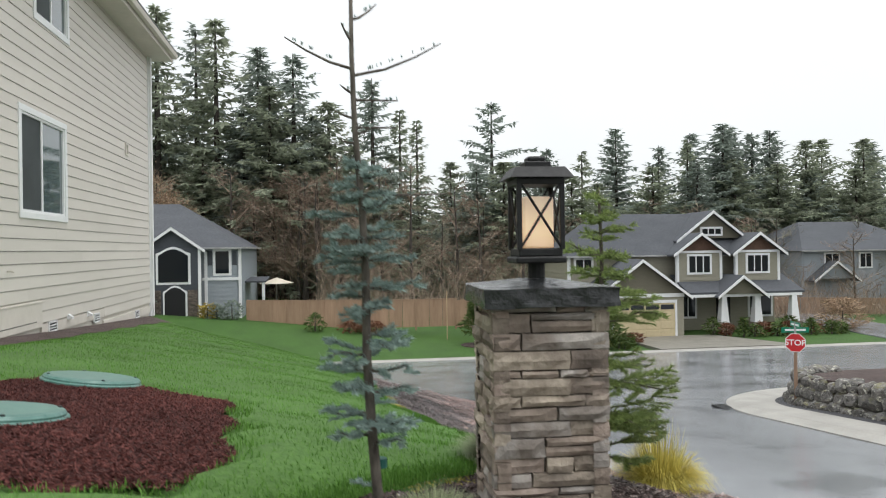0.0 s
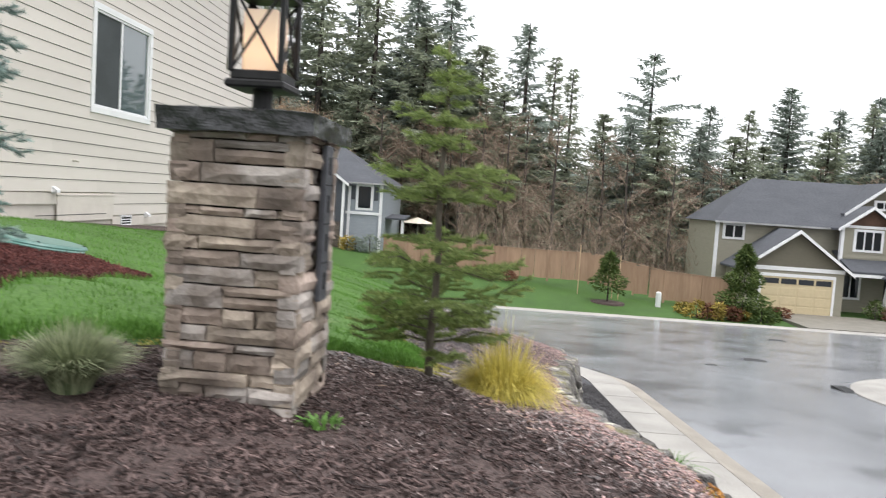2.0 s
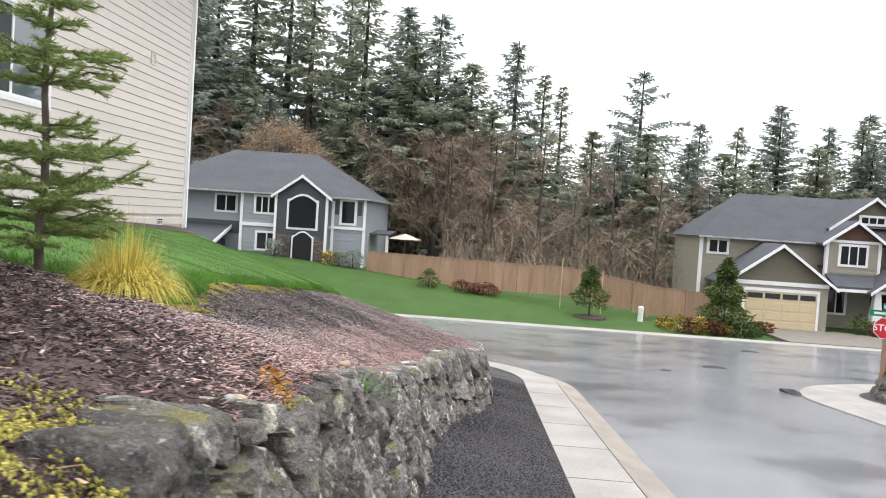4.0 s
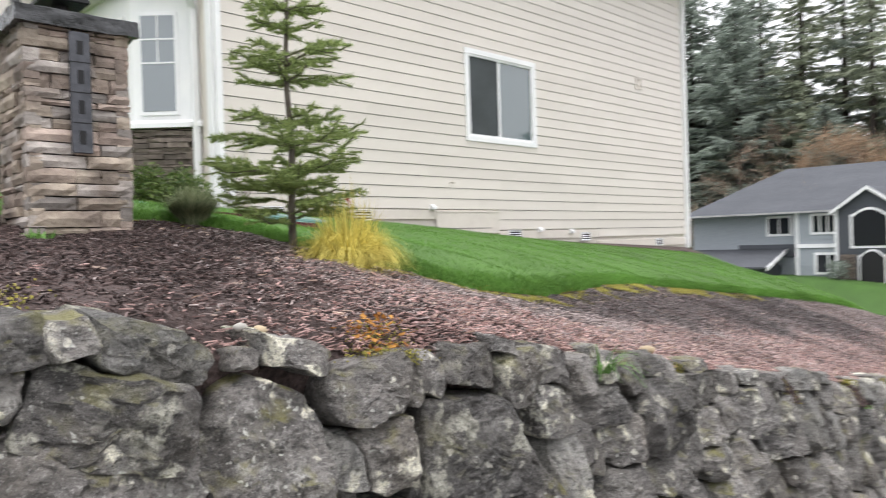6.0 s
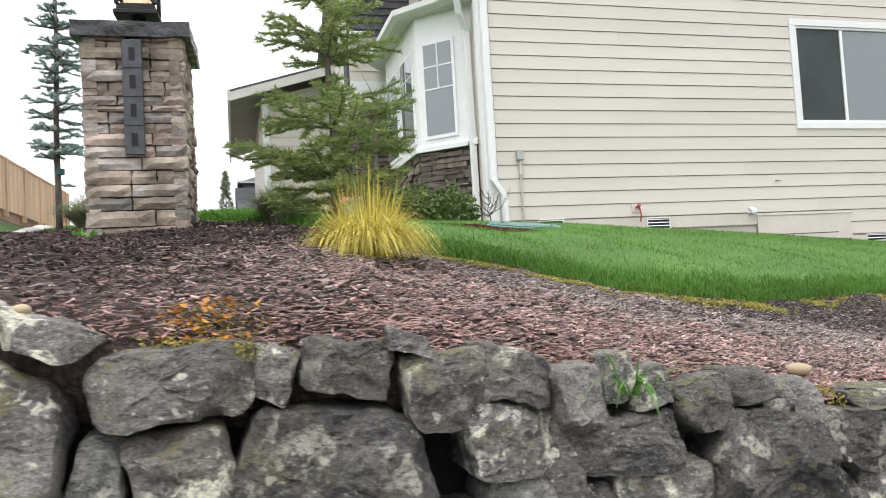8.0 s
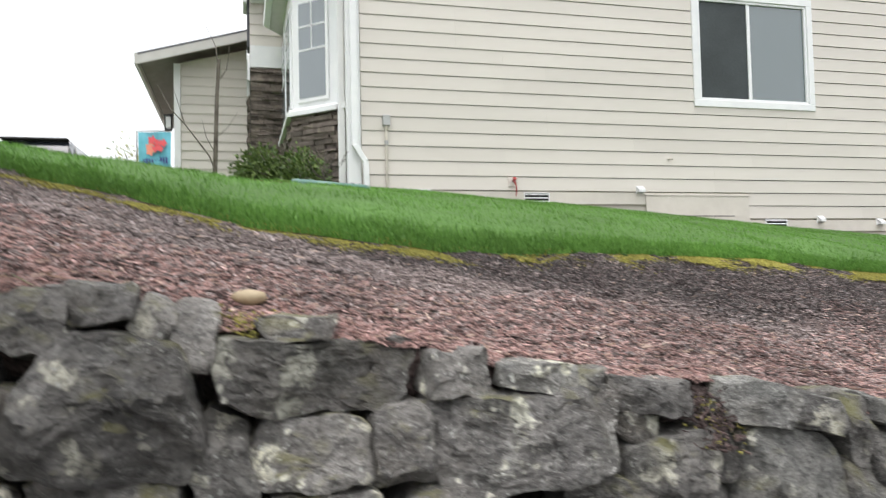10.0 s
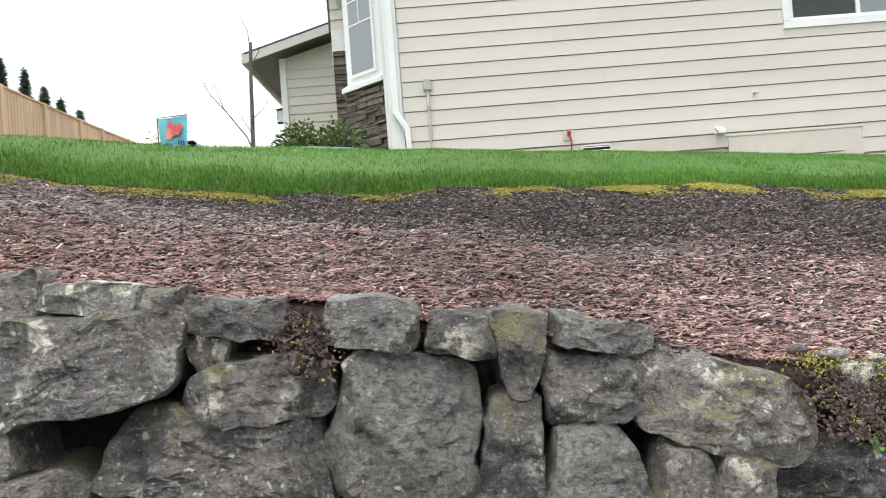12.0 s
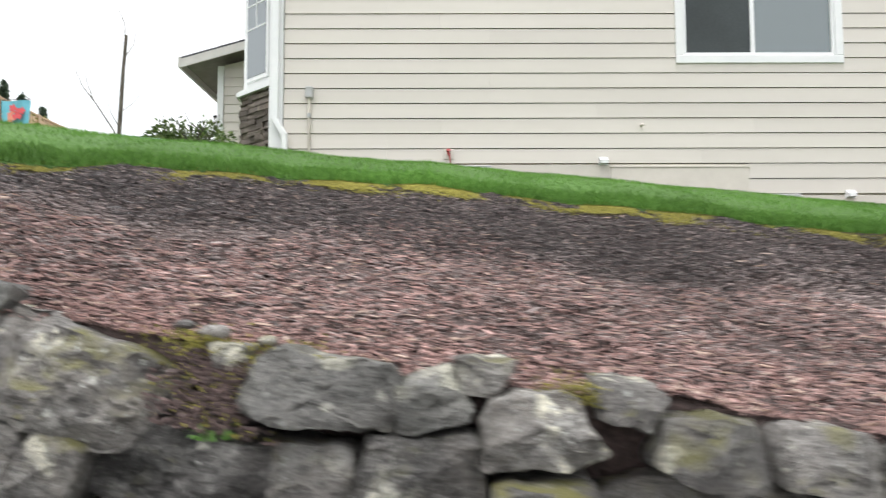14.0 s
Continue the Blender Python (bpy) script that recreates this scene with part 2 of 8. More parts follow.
M_KERB = mat("weathered_kerb_concrete", (0.22, 0.2, 0.17), (0.33, 0.3, 0.255), 45, 0.65, bump=0.25, big=0.16, bigscale=1.4, dist=0.004)
M_DRIVE = mat("exposed_aggregate", (0.15, 0.14, 0.12), (0.24, 0.225, 0.19), 50, 0.6, bump=0.2, big=0.14, dist=0.004)
M_GRAVEL = mat("dark_crushed_gravel", (0.024, 0.024, 0.028), (0.1, 0.1, 0.108), 55, 0.75, bump=1.0, big=0.15, dist=0.03)
M_MULCH = mat("dark_bark_mulch", (0.034, 0.024, 0.022), (0.125, 0.088, 0.08), 45, 0.85, bump=1.0, big=0.25, dist=0.03)
M_MULCH_RED = mat("red_dyed_mulch", (0.035, 0.011, 0.009), (0.11, 0.036, 0.03), 45, 0.85, bump=1.0, big=0.2, dist=0.03)
M_SOIL = mat("lawn_soil", (0.048, 0.11, 0.02), (0.08, 0.165, 0.032), 30, 0.9, bump=0.8, big=0.2, dist=0.02)
M_FARGRASS = mat("mown_grass", (0.026, 0.07, 0.008), (0.05, 0.115, 0.017), 14, 0.85, bump=0.6, big=0.15, bigscale=0.5, dist=0.03)
M_GROUND = mat("forest_floor", (0.04, 0.045, 0.02), (0.09, 0.07, 0.04), 2, 0.9, bump=0.5, big=0.3, bigscale=0.1)
M_ROCK = rock_mat("lichened_basalt", (0.066, 0.06, 0.055), (0.275, 0.255, 0.235), (0.7, 0.67, 0.55), 0.75)
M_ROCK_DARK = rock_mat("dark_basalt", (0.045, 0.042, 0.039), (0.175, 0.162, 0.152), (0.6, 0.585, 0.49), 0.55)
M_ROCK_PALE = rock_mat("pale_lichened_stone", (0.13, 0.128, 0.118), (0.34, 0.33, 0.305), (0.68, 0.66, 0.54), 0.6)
def veneer_mat(name, lo_c, hi_c):
    return mat(name, lo_c, hi_c, 8, 0.8, bump=0.9, bscale=34, per=0.34, big=0.28, bigscale=5, c=(0.18, 0.145, 0.12), cscale=4.5, cat=(0.5, 0.68), dist=0.012)
M_STONES = [veneer_mat("tan_veneer_stone", (0.225, 0.182, 0.142), (0.5, 0.425, 0.345)), veneer_mat("grey_veneer_stone", (0.2, 0.178, 0.16), (0.44, 0.4, 0.365)),
            veneer_mat("brown_veneer_stone", (0.175, 0.135, 0.108), (0.375, 0.305, 0.252)), veneer_mat("pinkish_veneer_stone", (0.215, 0.165, 0.136), (0.44, 0.355, 0.302))]
M_STONE2 = mat("dark_stacked_stone", (0.09, 0.072, 0.06), (0.2, 0.165, 0.14), 9, 0.8, bump=0.7, bscale=30, per=0.4, big=0.2, bigscale=5, island=True)
M_MORTAR_LAPSHADE = mat("dark_mortar_and_lap_shade", (0.03, 0.027, 0.025), (0.06, 0.055, 0.05), 30, 0.9)
M_CAP = mat("dark_slate_cap", (0.012, 0.013, 0.014), (0.04, 0.042, 0.045), 25, 0.2, bump=0.5, big=0.2, spec=0.6)
M_PLATE = mat("blue_grey_slate", (0.05, 0.053, 0.062), (0.09, 0.094, 0.108), 18, 0.5, bump=0.3, big=0.15)
M_BLACK = mat("black_iron", (0.012, 0.012, 0.013), (0.022, 0.022, 0.023), 30, 0.5, metal=0.3, bump=0.15)
# pane colour is lifted towards blue-green for the sky mirrored in it
M_GLASS = glass_mat("window_glass", (0.085, 0.118, 0.127))
M_SCREEN = mat("insect_screen", (0.045, 0.054, 0.056), (0.058, 0.068, 0.071), 40, 0.7, bump=0)
M_BARK = mat("grey_brown_bark", (0.07, 0.058, 0.045), (0.2, 0.175, 0.145), 22, 0.9, bump=0.9, stretch=(1, 1, 0.3), big=0.2)
M_DARKBARK = mat("dark_trunk_bark", (0.035, 0.03, 0.026), (0.09, 0.075, 0.065), 9, 0.9, bump=0.8, stretch=(1, 1, 0.3))
M_VINYL = mat("white_vinyl_frame", (0.78, 0.79, 0.8), (0.82, 0.82, 0.83), 6, 0.35, bump=0, big=0.02)
M_DARK = plain("dark_void", (0.012, 0.012, 0.013), 0.9)
M_GRASS = leafy("grass_blade", (0.062, 0.158, 0.022), (0.175, 0.35, 0.07), 0.6, 0.3)
M_WETDECK = mat("weathered_cedar", (0.46, 0.32, 0.2), (0.58, 0.42, 0.28), 6, 0.7, bump=0.3, stretch=(1, 1, 0.12), per=0.12, big=0.08)


# ---- mesh tools ----
def link_mesh(name, verts, faces, material, parent=None, label="", smooth=False):
    me = bpy.data.meshes.new(name)
    me.from_pydata(verts, [], faces)
    me.validate()
    me.materials.append(material)
    if smooth:
        me.polygons.foreach_set("use_smooth", [True] * len(me.polygons))
    ob = new(name, me)
    if parent:
        ob.parent = parent
    return tagged(ob, label)


def part(name, bm, material, parent=None, label="", smooth=False):
    bmesh.ops.recalc_face_normals(bm, faces=bm.faces[:])
    me = bpy.data.meshes.new(name)
    bm.to_mesh(me)
    bm.free()
    me.materials.append(material)
    if smooth:
        me.polygons.foreach_set("use_smooth", [True] * len(me.polygons))
    ob = new(name, me)
    if parent:
        ob.parent = parent
    return tagged(ob, label)


def thing(name, label, category, at=(0, 0, 0), rz=0, group="", kind=""):
    ob = new(name)
    ob.matrix_basis = pose(*at, 0, 0, rz)
    ob.empty_display_size = 0.1
    return tagged(ob, label, category, group, kind)


def box(x0, x1, y0, y1, z0, z1, bevel=0.0, bm=None, seg=1):
    own = bm is None
    bm = bm or bmesh.new()
    vs = bmesh.ops.create_cube(bm, size=1)["verts"]
    bmesh.ops.scale(bm, vec=(x1 - x0, y1 - y0, z1 - z0), verts=vs)
    bmesh.ops.translate(bm, vec=((x0 + x1) / 2, (y0 + y1) / 2, (z0 + z1) / 2), verts=vs)
    if bevel:
        es = list({e for v in vs for e in v.link_edges})
        bmesh.ops.bevel(bm, geom=es, offset=bevel, segments=seg, affect='EDGES', profile=0.5)
    return bm


def prism(poly, axis, a, b, bm=None):
    """A polygon in the two other axes, drawn out along axis from a to b."""
    bm = bm or bmesh.new()
    def at(p, h):
        return (h, p[0], p[1]) if axis == "x" else (p[0], h, p[1]) if axis == "y" else (p[0], p[1], h)
    lo, hi = [bm.verts.new(at(p, a)) for p in poly], [bm.verts.new(at(p, b)) for p in poly]
    n = len(poly)
    bm.faces.new(lo), bm.faces.new(hi[::-1])
    for i in range(n):
        bm.faces.new((lo[i], lo[(i + 1) % n], hi[(i + 1) % n], hi[i]))
    return bm


def tube(points, radii, sides=6, bm=None, cap=True):
    bm = bm or bmesh.new()
    pts = [Vector(p) for p in points]
    rings = []
    for i, p in enumerate(pts):
        d = (pts[min(i + 1, len(pts) - 1)] - pts[max(i - 1, 0)]).normalized()
        u = d.orthogonal().normalized() if not rings else (u - d * u.dot(d)).normalized()
        w = d.cross(u)
        r = radii[i] if hasattr(radii, "__len__") else radii
        rings.append([bm.verts.new(p + (u * math.cos(k * math.tau / sides) + w * math.sin(k * math.tau / sides)) * r) for k in range(sides)])
    for a, b in zip(rings, rings[1:]):
        for k in range(sides):
            bm.faces.new((a[k], a[(k + 1) % sides], b[(k + 1) % sides], b[k]))
    if cap:
        bm.faces.new(rings[0][::-1]), bm.faces.new(rings[-1])
    return bm


def grid_sheet(name, xs, ys, height, material, keep=None, kind="structure", label="", category="", skirt=0.0):
    nx, ny = len(xs), len(ys)
    verts = [(x, y, height(x, y)) for x in xs for y in ys]
    faces = []
    for i in range(nx - 1):
        for j in range(ny - 1):
            if keep is None or keep((xs[i] + xs[i + 1]) / 2, (ys[j] + ys[j + 1]) / 2):
                faces.append((i * ny + j, (i + 1) * ny + j, (i + 1) * ny + j + 1, i * ny + j + 1))
    ob = link_mesh(name, verts, faces, material, smooth=True)
    return tagged(ob, label, category, kind=kind)


def strip(name, line_a, line_b, za, zb, material, label, category, skirt=0.15):
    """A band between two lines of plan points, with a skirt down both sides."""
    v, f = [], []
    for (ax, ay), (bx, by), a, b in zip(line_a, line_b, za, zb):
        v += [(ax, ay, a - skirt), (ax, ay, a), (bx, by, b), (bx, by, b - skirt)]
    for i in range(len(line_a) - 1):
        for k in range(3):
            f.append((i * 4 + k, i * 4 + k + 1, i * 4 + 5 + k, i * 4 + 4 + k))
    return tagged(link_mesh(name, v, f, material), label, category, kind="structure")


# ---- the lie of the land ----
def low(x):
    """The street's surface, falling towards the junction."""
    return -1.13 - 0.088 * x


def foot(x):
    """The ground at the foot of the rock wall."""
    return -0.55 - 0.1 * x


# the far side of the junction is drawn up at five sixths of its size about this corner, and set out to full size by beyond()
CORNER, REACH = Vector((2.1, -3.0, 0.8)), 1.2


def beyond(ob):
    ob.matrix_basis = Matrix.Translation(CORNER) @ Matrix.Scale(REACH, 4) @ Matrix.Translation(-CORNER) @ ob.matrix_basis
    return ob


def edge_y(x):
    """Where the lawn meets the mulch."""
    return float(np.interp(x, [2.0, 3.64, 4.0, 4.43, 4.9, 5.6, 6.4, 7.3, 8.75, 9.5, 15, 18, 21, 23], [2.6, 1.46, 1.0, 0.5, -0.05, -0.3, -0.4, -0.28, 0.17, 0.33, 0.3, 0.6, 2.0, 4.0])) + 0.05 * math.sin(x * 5.1) + 0.03 * math.sin(x * 13)


def rim_y(x):
    """The line of the rock wall."""
    if x < 16:
        u = min(1.0, max(0.0, (x - 10.2) / 5.3))
        return -1.78 - 0.7 * u * u * (3 - 2 * u) if x > 3 else -1.78 + 1.2 * (3 - x) ** 2
    return 3.62 - 6.1 * math.sqrt(max(0.0, 1 - ((x - 16) / 7) ** 2))


Z_RIM = ([2.0, 3.4, 4, 4.8, 5.4, 6, 7, 8, 8.6, 9.3, 10.3, 17, 20, 23.2], [0.5, 0.4, 0.32, 0.22, 0.13, 0.03, -0.16, -0.32, -0.45, -0.58, -0.69, -1.5, -2.05, -2.45])
Z_EDGE = ([2.0, 3.6, 4.4, 5.0, 5.5, 6.4, 7.3, 8.75, 9.5, 15, 18, 21, 23.2], [0.82, 0.88, 0.83, 0.7, 0.54, 0.32, 0.2, 0.19, 0.16, -0.45, -0.85, -1.5, -2.2])
Z_WALL = ([-4, 2, 5, 8, 10, 13, 16, 20.4, 24, 28], [0.9, 1.05, 1.25, 1.18, 1.04, 0.78, 0.58, 0.3, -0.6, -2.2])


def upper(x, y):
    zr, ze, zw = (float(np.interp(x, *t)) for t in (Z_RIM, Z_EDGE, Z_WALL))
    ye, yr = edge_y(x), rim_y(x)
    if y <= ye:
        return zr + (ze - zr) * min(1.0, max(0.0, (y - yr) / max(ye - yr, 0.05))) ** float(np.interp(x, [5, 7.5], [0.52, 1.0]))
    k = min(1.0, max(0.0, (y - 3.9) / 1.0))      # a shallow dip along the foot of the house
    dip = float(np.interp(x, [6.5, 8, 9.3, 10.5, 13, 16, 20], [0.0, 0.18, 0.24, 0.19, 0.12, 0.08, 0.02])) * k * k * (3 - 2 * k)
    return ze + (zw - ze) * min(1.0, (y - ye) / (5.1 - ye)) ** float(np.interp(x, [7, 9], [0.63, 0.76])) - dip

# ---- ground, road, kerbs ----
def far_z(x, y):
    """The land beyond the cross street: rises from the kerb towards the houses, then into the woods."""
    side = max(-4.7, min(-2.3, -3.5 + 0.085 * y))
    k = min(1.0, max(0.0, (x - 43.9) / 9.1))
    return -4.72 + (side + 4.72) * k + max(0.0, x - 60) * 0.02


def base_z(x, y):
    if x > 53:
        z = CORNER.z + REACH * (far_z(CORNER.x + (x - CORNER.x) / REACH, CORNER.y + (y - CORNER.y) / REACH) - 0.1 - CORNER.z)
    else:
        z = low(x) - 0.3
    hill = max(0.0, (y - 3) * 0.22) * max(0.0, min(1.0, (3 - x) / 6))
    return z + min(hill, 6.0)


xs = [-400, -150, -60, -30, -15, -8, -4, 0, 4, 8, 12, 16, 20, 24, 28, 32, 36, 40, 44, 48, 51, 53.2, 55, 57, 60, 64, 70, 77, 90, 110, 150, 250, 500, 1500]
ys = [-1500, -500, -200, -100, -60, -40, -30, -22, -16, -12, -8, -4, 0, 4, 8, 12, 18, 24, 32, 45, 70, 120, 250, 600, 1500]
grid_sheet("ground", xs, ys, base_z, M_GROUND, label="brown forest floor under the whole place", category="ground")
grid_sheet("road", np.linspace(-26, 52.6, 40), np.linspace(-60, 40, 41), lambda x, y: low(x) + 0.0, M_ASPHALT,
           keep=lambda x, y: not (y > -1.5 and x < 24.5) and not (y < -14 and x < 24), label="wet grey asphalt street running downhill to a junction", category="road")
beyond(grid_sheet("lawn_far", np.linspace(43.7, 75, 32), np.linspace(-60, 45, 60), lambda x, y: far_z(x, y), M_FARGRASS,
           label="green mown lawn rising from the far kerb", category="lawn"))


def corner_line(off, n=36):
    """The near corner's kerb line, moved inwards by off."""
    pts = [(-20 + i * 3.59, -4.85 + off) for i in range(12)]
    for i in range(1, n):
        a = i / n * math.pi / 2
        pts.append((19.5 + (7 - off) * math.sin(a), 2.15 - (7 - off) * math.cos(a)))
    return pts + [(26.5 - off, 2.15 + k * 4) for k in range(10)]


c0, c1, c2, c3 = corner_line(0), corner_line(0.26), corner_line(0.45), corner_line(1.26)
zl = [low(p[0]) for p in c0]
strip("kerb_gutter", c0, c1, [z + 0.02 for z in zl], [z + 0.035 for z in zl], M_KERB, "weathered concrete gutter along the street", "gutter")
strip("kerb", c1, c2, [z + 0.04 for z in zl], [z + 0.125 for z in zl], M_KERB, "sloping weathered concrete kerb", "kerb")
c4 = corner_line(2.85)
strip("verge_gravel", c3, c4, [z + 0.12 for z in zl], [foot(p[0]) + 0.02 for p in c4], M_GRAVEL, "dark crushed gravel strip below the rock wall", "gravel")
pavement = tagged(new("pavement"), "pale concrete pavement slabs beside the kerb", "pavement", kind="structure")
cs = corner_line(0.475)                   # an open joint between kerb and slabs
for i in range(len(c2) - 1):
    (ax, ay), (bx, by), (cx, cy), (dx, dy) = cs[i], cs[i + 1], c3[i + 1], c3[i]
    k = max(1, round(math.dist(c2[i], c2[i + 1]) / 1.5))
    for j in range(k):
        u, w = j / k + 0.004, (j + 1) / k - 0.004
        q = [(ax + (bx - ax) * u, ay + (by - ay) * u), (ax + (bx - ax) * w, ay + (by - ay) * w), (dx + (cx - dx) * w, dy + (cy - dy) * w), (dx + (cx - dx) * u, dy + (cy - dy) * u)]
        v = [(p[0], p[1], low(p[0]) + h) for h in (-0.05, 0.137) for p in q]
        link_mesh("slab", v, [(4, 5, 6, 7), (0, 1, 5, 4), (1, 2, 6, 5), (2, 3, 7, 6), (3, 0, 4, 7)], M_CONCRETE, pavement)
far_k = [(42.9, -60 + k * 4) for k in range(26)]
beyond(strip("kerb_far", far_k, [(x + 0.9, y) for x, y in far_k], [-4.585] * 26, [-4.53] * 26, M_CONCRETE, "pale concrete kerb across the junction", "kerb"))

def verge_z(x, y):
    return max(low(x) + 0.1, float(np.interp(y, [-4, -2.4, -1, 0.9, 2.75], [-1.05, -0.75, -0.1, 0.36, 0.8])) - 0.012 * (x - 1) ** 2)


grid_sheet("verge", np.linspace(-9, 2.35, 20), np.linspace(-3.4, 2.75, 18), verge_z, M_FARGRASS, label="grass slope beside the pillar bed", category="verge")

# ---- terrace behind the rock wall ----
gx = sorted(set(list(np.round(np.linspace(2.0, 16, 113), 4)) + list(np.round(np.linspace(16, 23, 48), 4))))
def bed_sheet():
    v, f, rows = [], [], 15
    for x in gx:
        yr, ye = rim_y(x), max(edge_y(x), rim_y(x) + 0.02)
        for j in range(rows):
            y = yr + (ye + 0.12 - yr) * j / (rows - 1)
            n = noise.noise(Vector((x * 3, y * 3, 0))) * 0.03 + noise.noise(Vector((x * 11, y * 11, 4))) * 0.014
            v.append((x, y, upper(x, y) + n * (1 if 0 < j < rows - 1 else 0.3) - (0.05 if j == rows - 1 else 0)))
        v += [(x, yr + 0.07, v[-rows][2] - 0.2), (x, yr + 0.34, v[-rows][2] - 0.3)]
    m = rows + 2
    for i in range(len(gx) - 1):
        for j in range(rows - 1):
            f.append((i * m + j, (i + 1) * m + j, (i + 1) * m + j + 1, i * m + j + 1))
        f += [(i * m + rows, (i + 1) * m + rows, (i + 1) * m, i * m), (i * m + rows + 1, (i + 1) * m + rows + 1, (i + 1) * m + rows, i * m + rows)]
    return tagged(link_mesh("mulch_bed", v, f, M_MULCH, smooth=True), "sloping bed of dark reddish bark mulch above the rocks", "mulch bed", kind="structure")


bed_sheet()


RED_EDGE = [(4.1, 1.9), (4.07, 1.5), (4.6, 1.36), (5.8, 1.5), (6.8, 1.65), (7.15, 2.3), (7.1, 2.98), (6.4, 3.4), (5.0, 3.3), (4.3, 2.8)]


def in_red(x, y):
    inside, x1, y1 = False, x + 0.05 * math.sin(y * 7), y + 0.05 * math.sin(x * 6)
    for (ax, ay), (bx, by) in zip(RED_EDGE, RED_EDGE[1:] + RED_EDGE[:1]):
        if (ay > y1) != (by > y1) and x1 < (bx - ax) * (y1 - ay) / (by - ay) + ax:
            inside = not inside
    return inside or (x > 6.6 and x < 10.6 and y > 4.95)


def lawn_sheet():
    v, f, rows = [], [], 26
    xs2 = list(np.linspace(-3.5, 2.0, 12)) + gx[1:] + list(np.linspace(23.2, 27, 9))
    for x in xs2:
        ye = edge_y(x) if 2.0 < x < 23 else (2.6 if x <= 2 else 4.0)
        top = 13.0 if x < 7.7 else 5.16 if x < 20.5 else 13.0
        for j in range(rows):
            y = ye + (5.15 - ye) * min(1, j / 19) if j <= 19 else 5.15 + (top - 5.15) * (j - 19) / 6
            z = upper(x, min(y, 5.1)) if 2.0 <= x <= 23.2 else float(np.interp(x, *Z_WALL)) - 0.25 * max(0, (5 - y) / 4)
            z += 0.012 * noise.noise(Vector((x * 2, y * 2, 9))) + max(0.0, y - 6) * 0.06
            v.append((x, y, z + (-0.045 if in_red(x, y) else 0.035 if j else -0.03)))
    for i in range(len(xs2) - 1):
        for j in range(rows - 1):
            f.append((i * rows + j, (i + 1) * rows + j, (i + 1) * rows + j + 1, i * rows + j + 1))
    return tagged(link_mesh("lawn", v, f, M_SOIL, smooth=True), "green lawn sloping down beside the house", "lawn", kind="structure")


lawn_sheet()


# ---- rock wall ----
def clip_half(poly, p, n):
    out = []
    for i, a in enumerate(poly):
        b = poly[(i + 1) % len(poly)]
        da, db = (a[0] - p[0]) * n[0] + (a[1] - p[1]) * n[1], (b[0] - p[0]) * n[0] + (b[1] - p[1]) * n[1]
        if da <= 0:
            out.append(a)
        if da * db < 0:
            k = da / (da - db)
            out.append((a[0] + (b[0] - a[0]) * k, a[1] + (b[1] - a[1]) * k))
    return out


def wall_point(s, z, out):
    """A place on the rock wall's face: s along it, z up, out towards the street."""
    x = s if s < 16 else 16 + 7 * math.sin((s - 16) / 6.3)
    top = float(np.interp(x, *Z_RIM))
    d = out + 0.2 * min(1.2, max(-0.2, top - z))
    if s < 16:
        y = rim_y(s)
        return Vector((x, y - d, z))
    a = (s - 16) / 6.3
    return Vector((x + d * math.sin(a), 3.62 - 6.1 * math.cos(a) - d * math.cos(a), z))


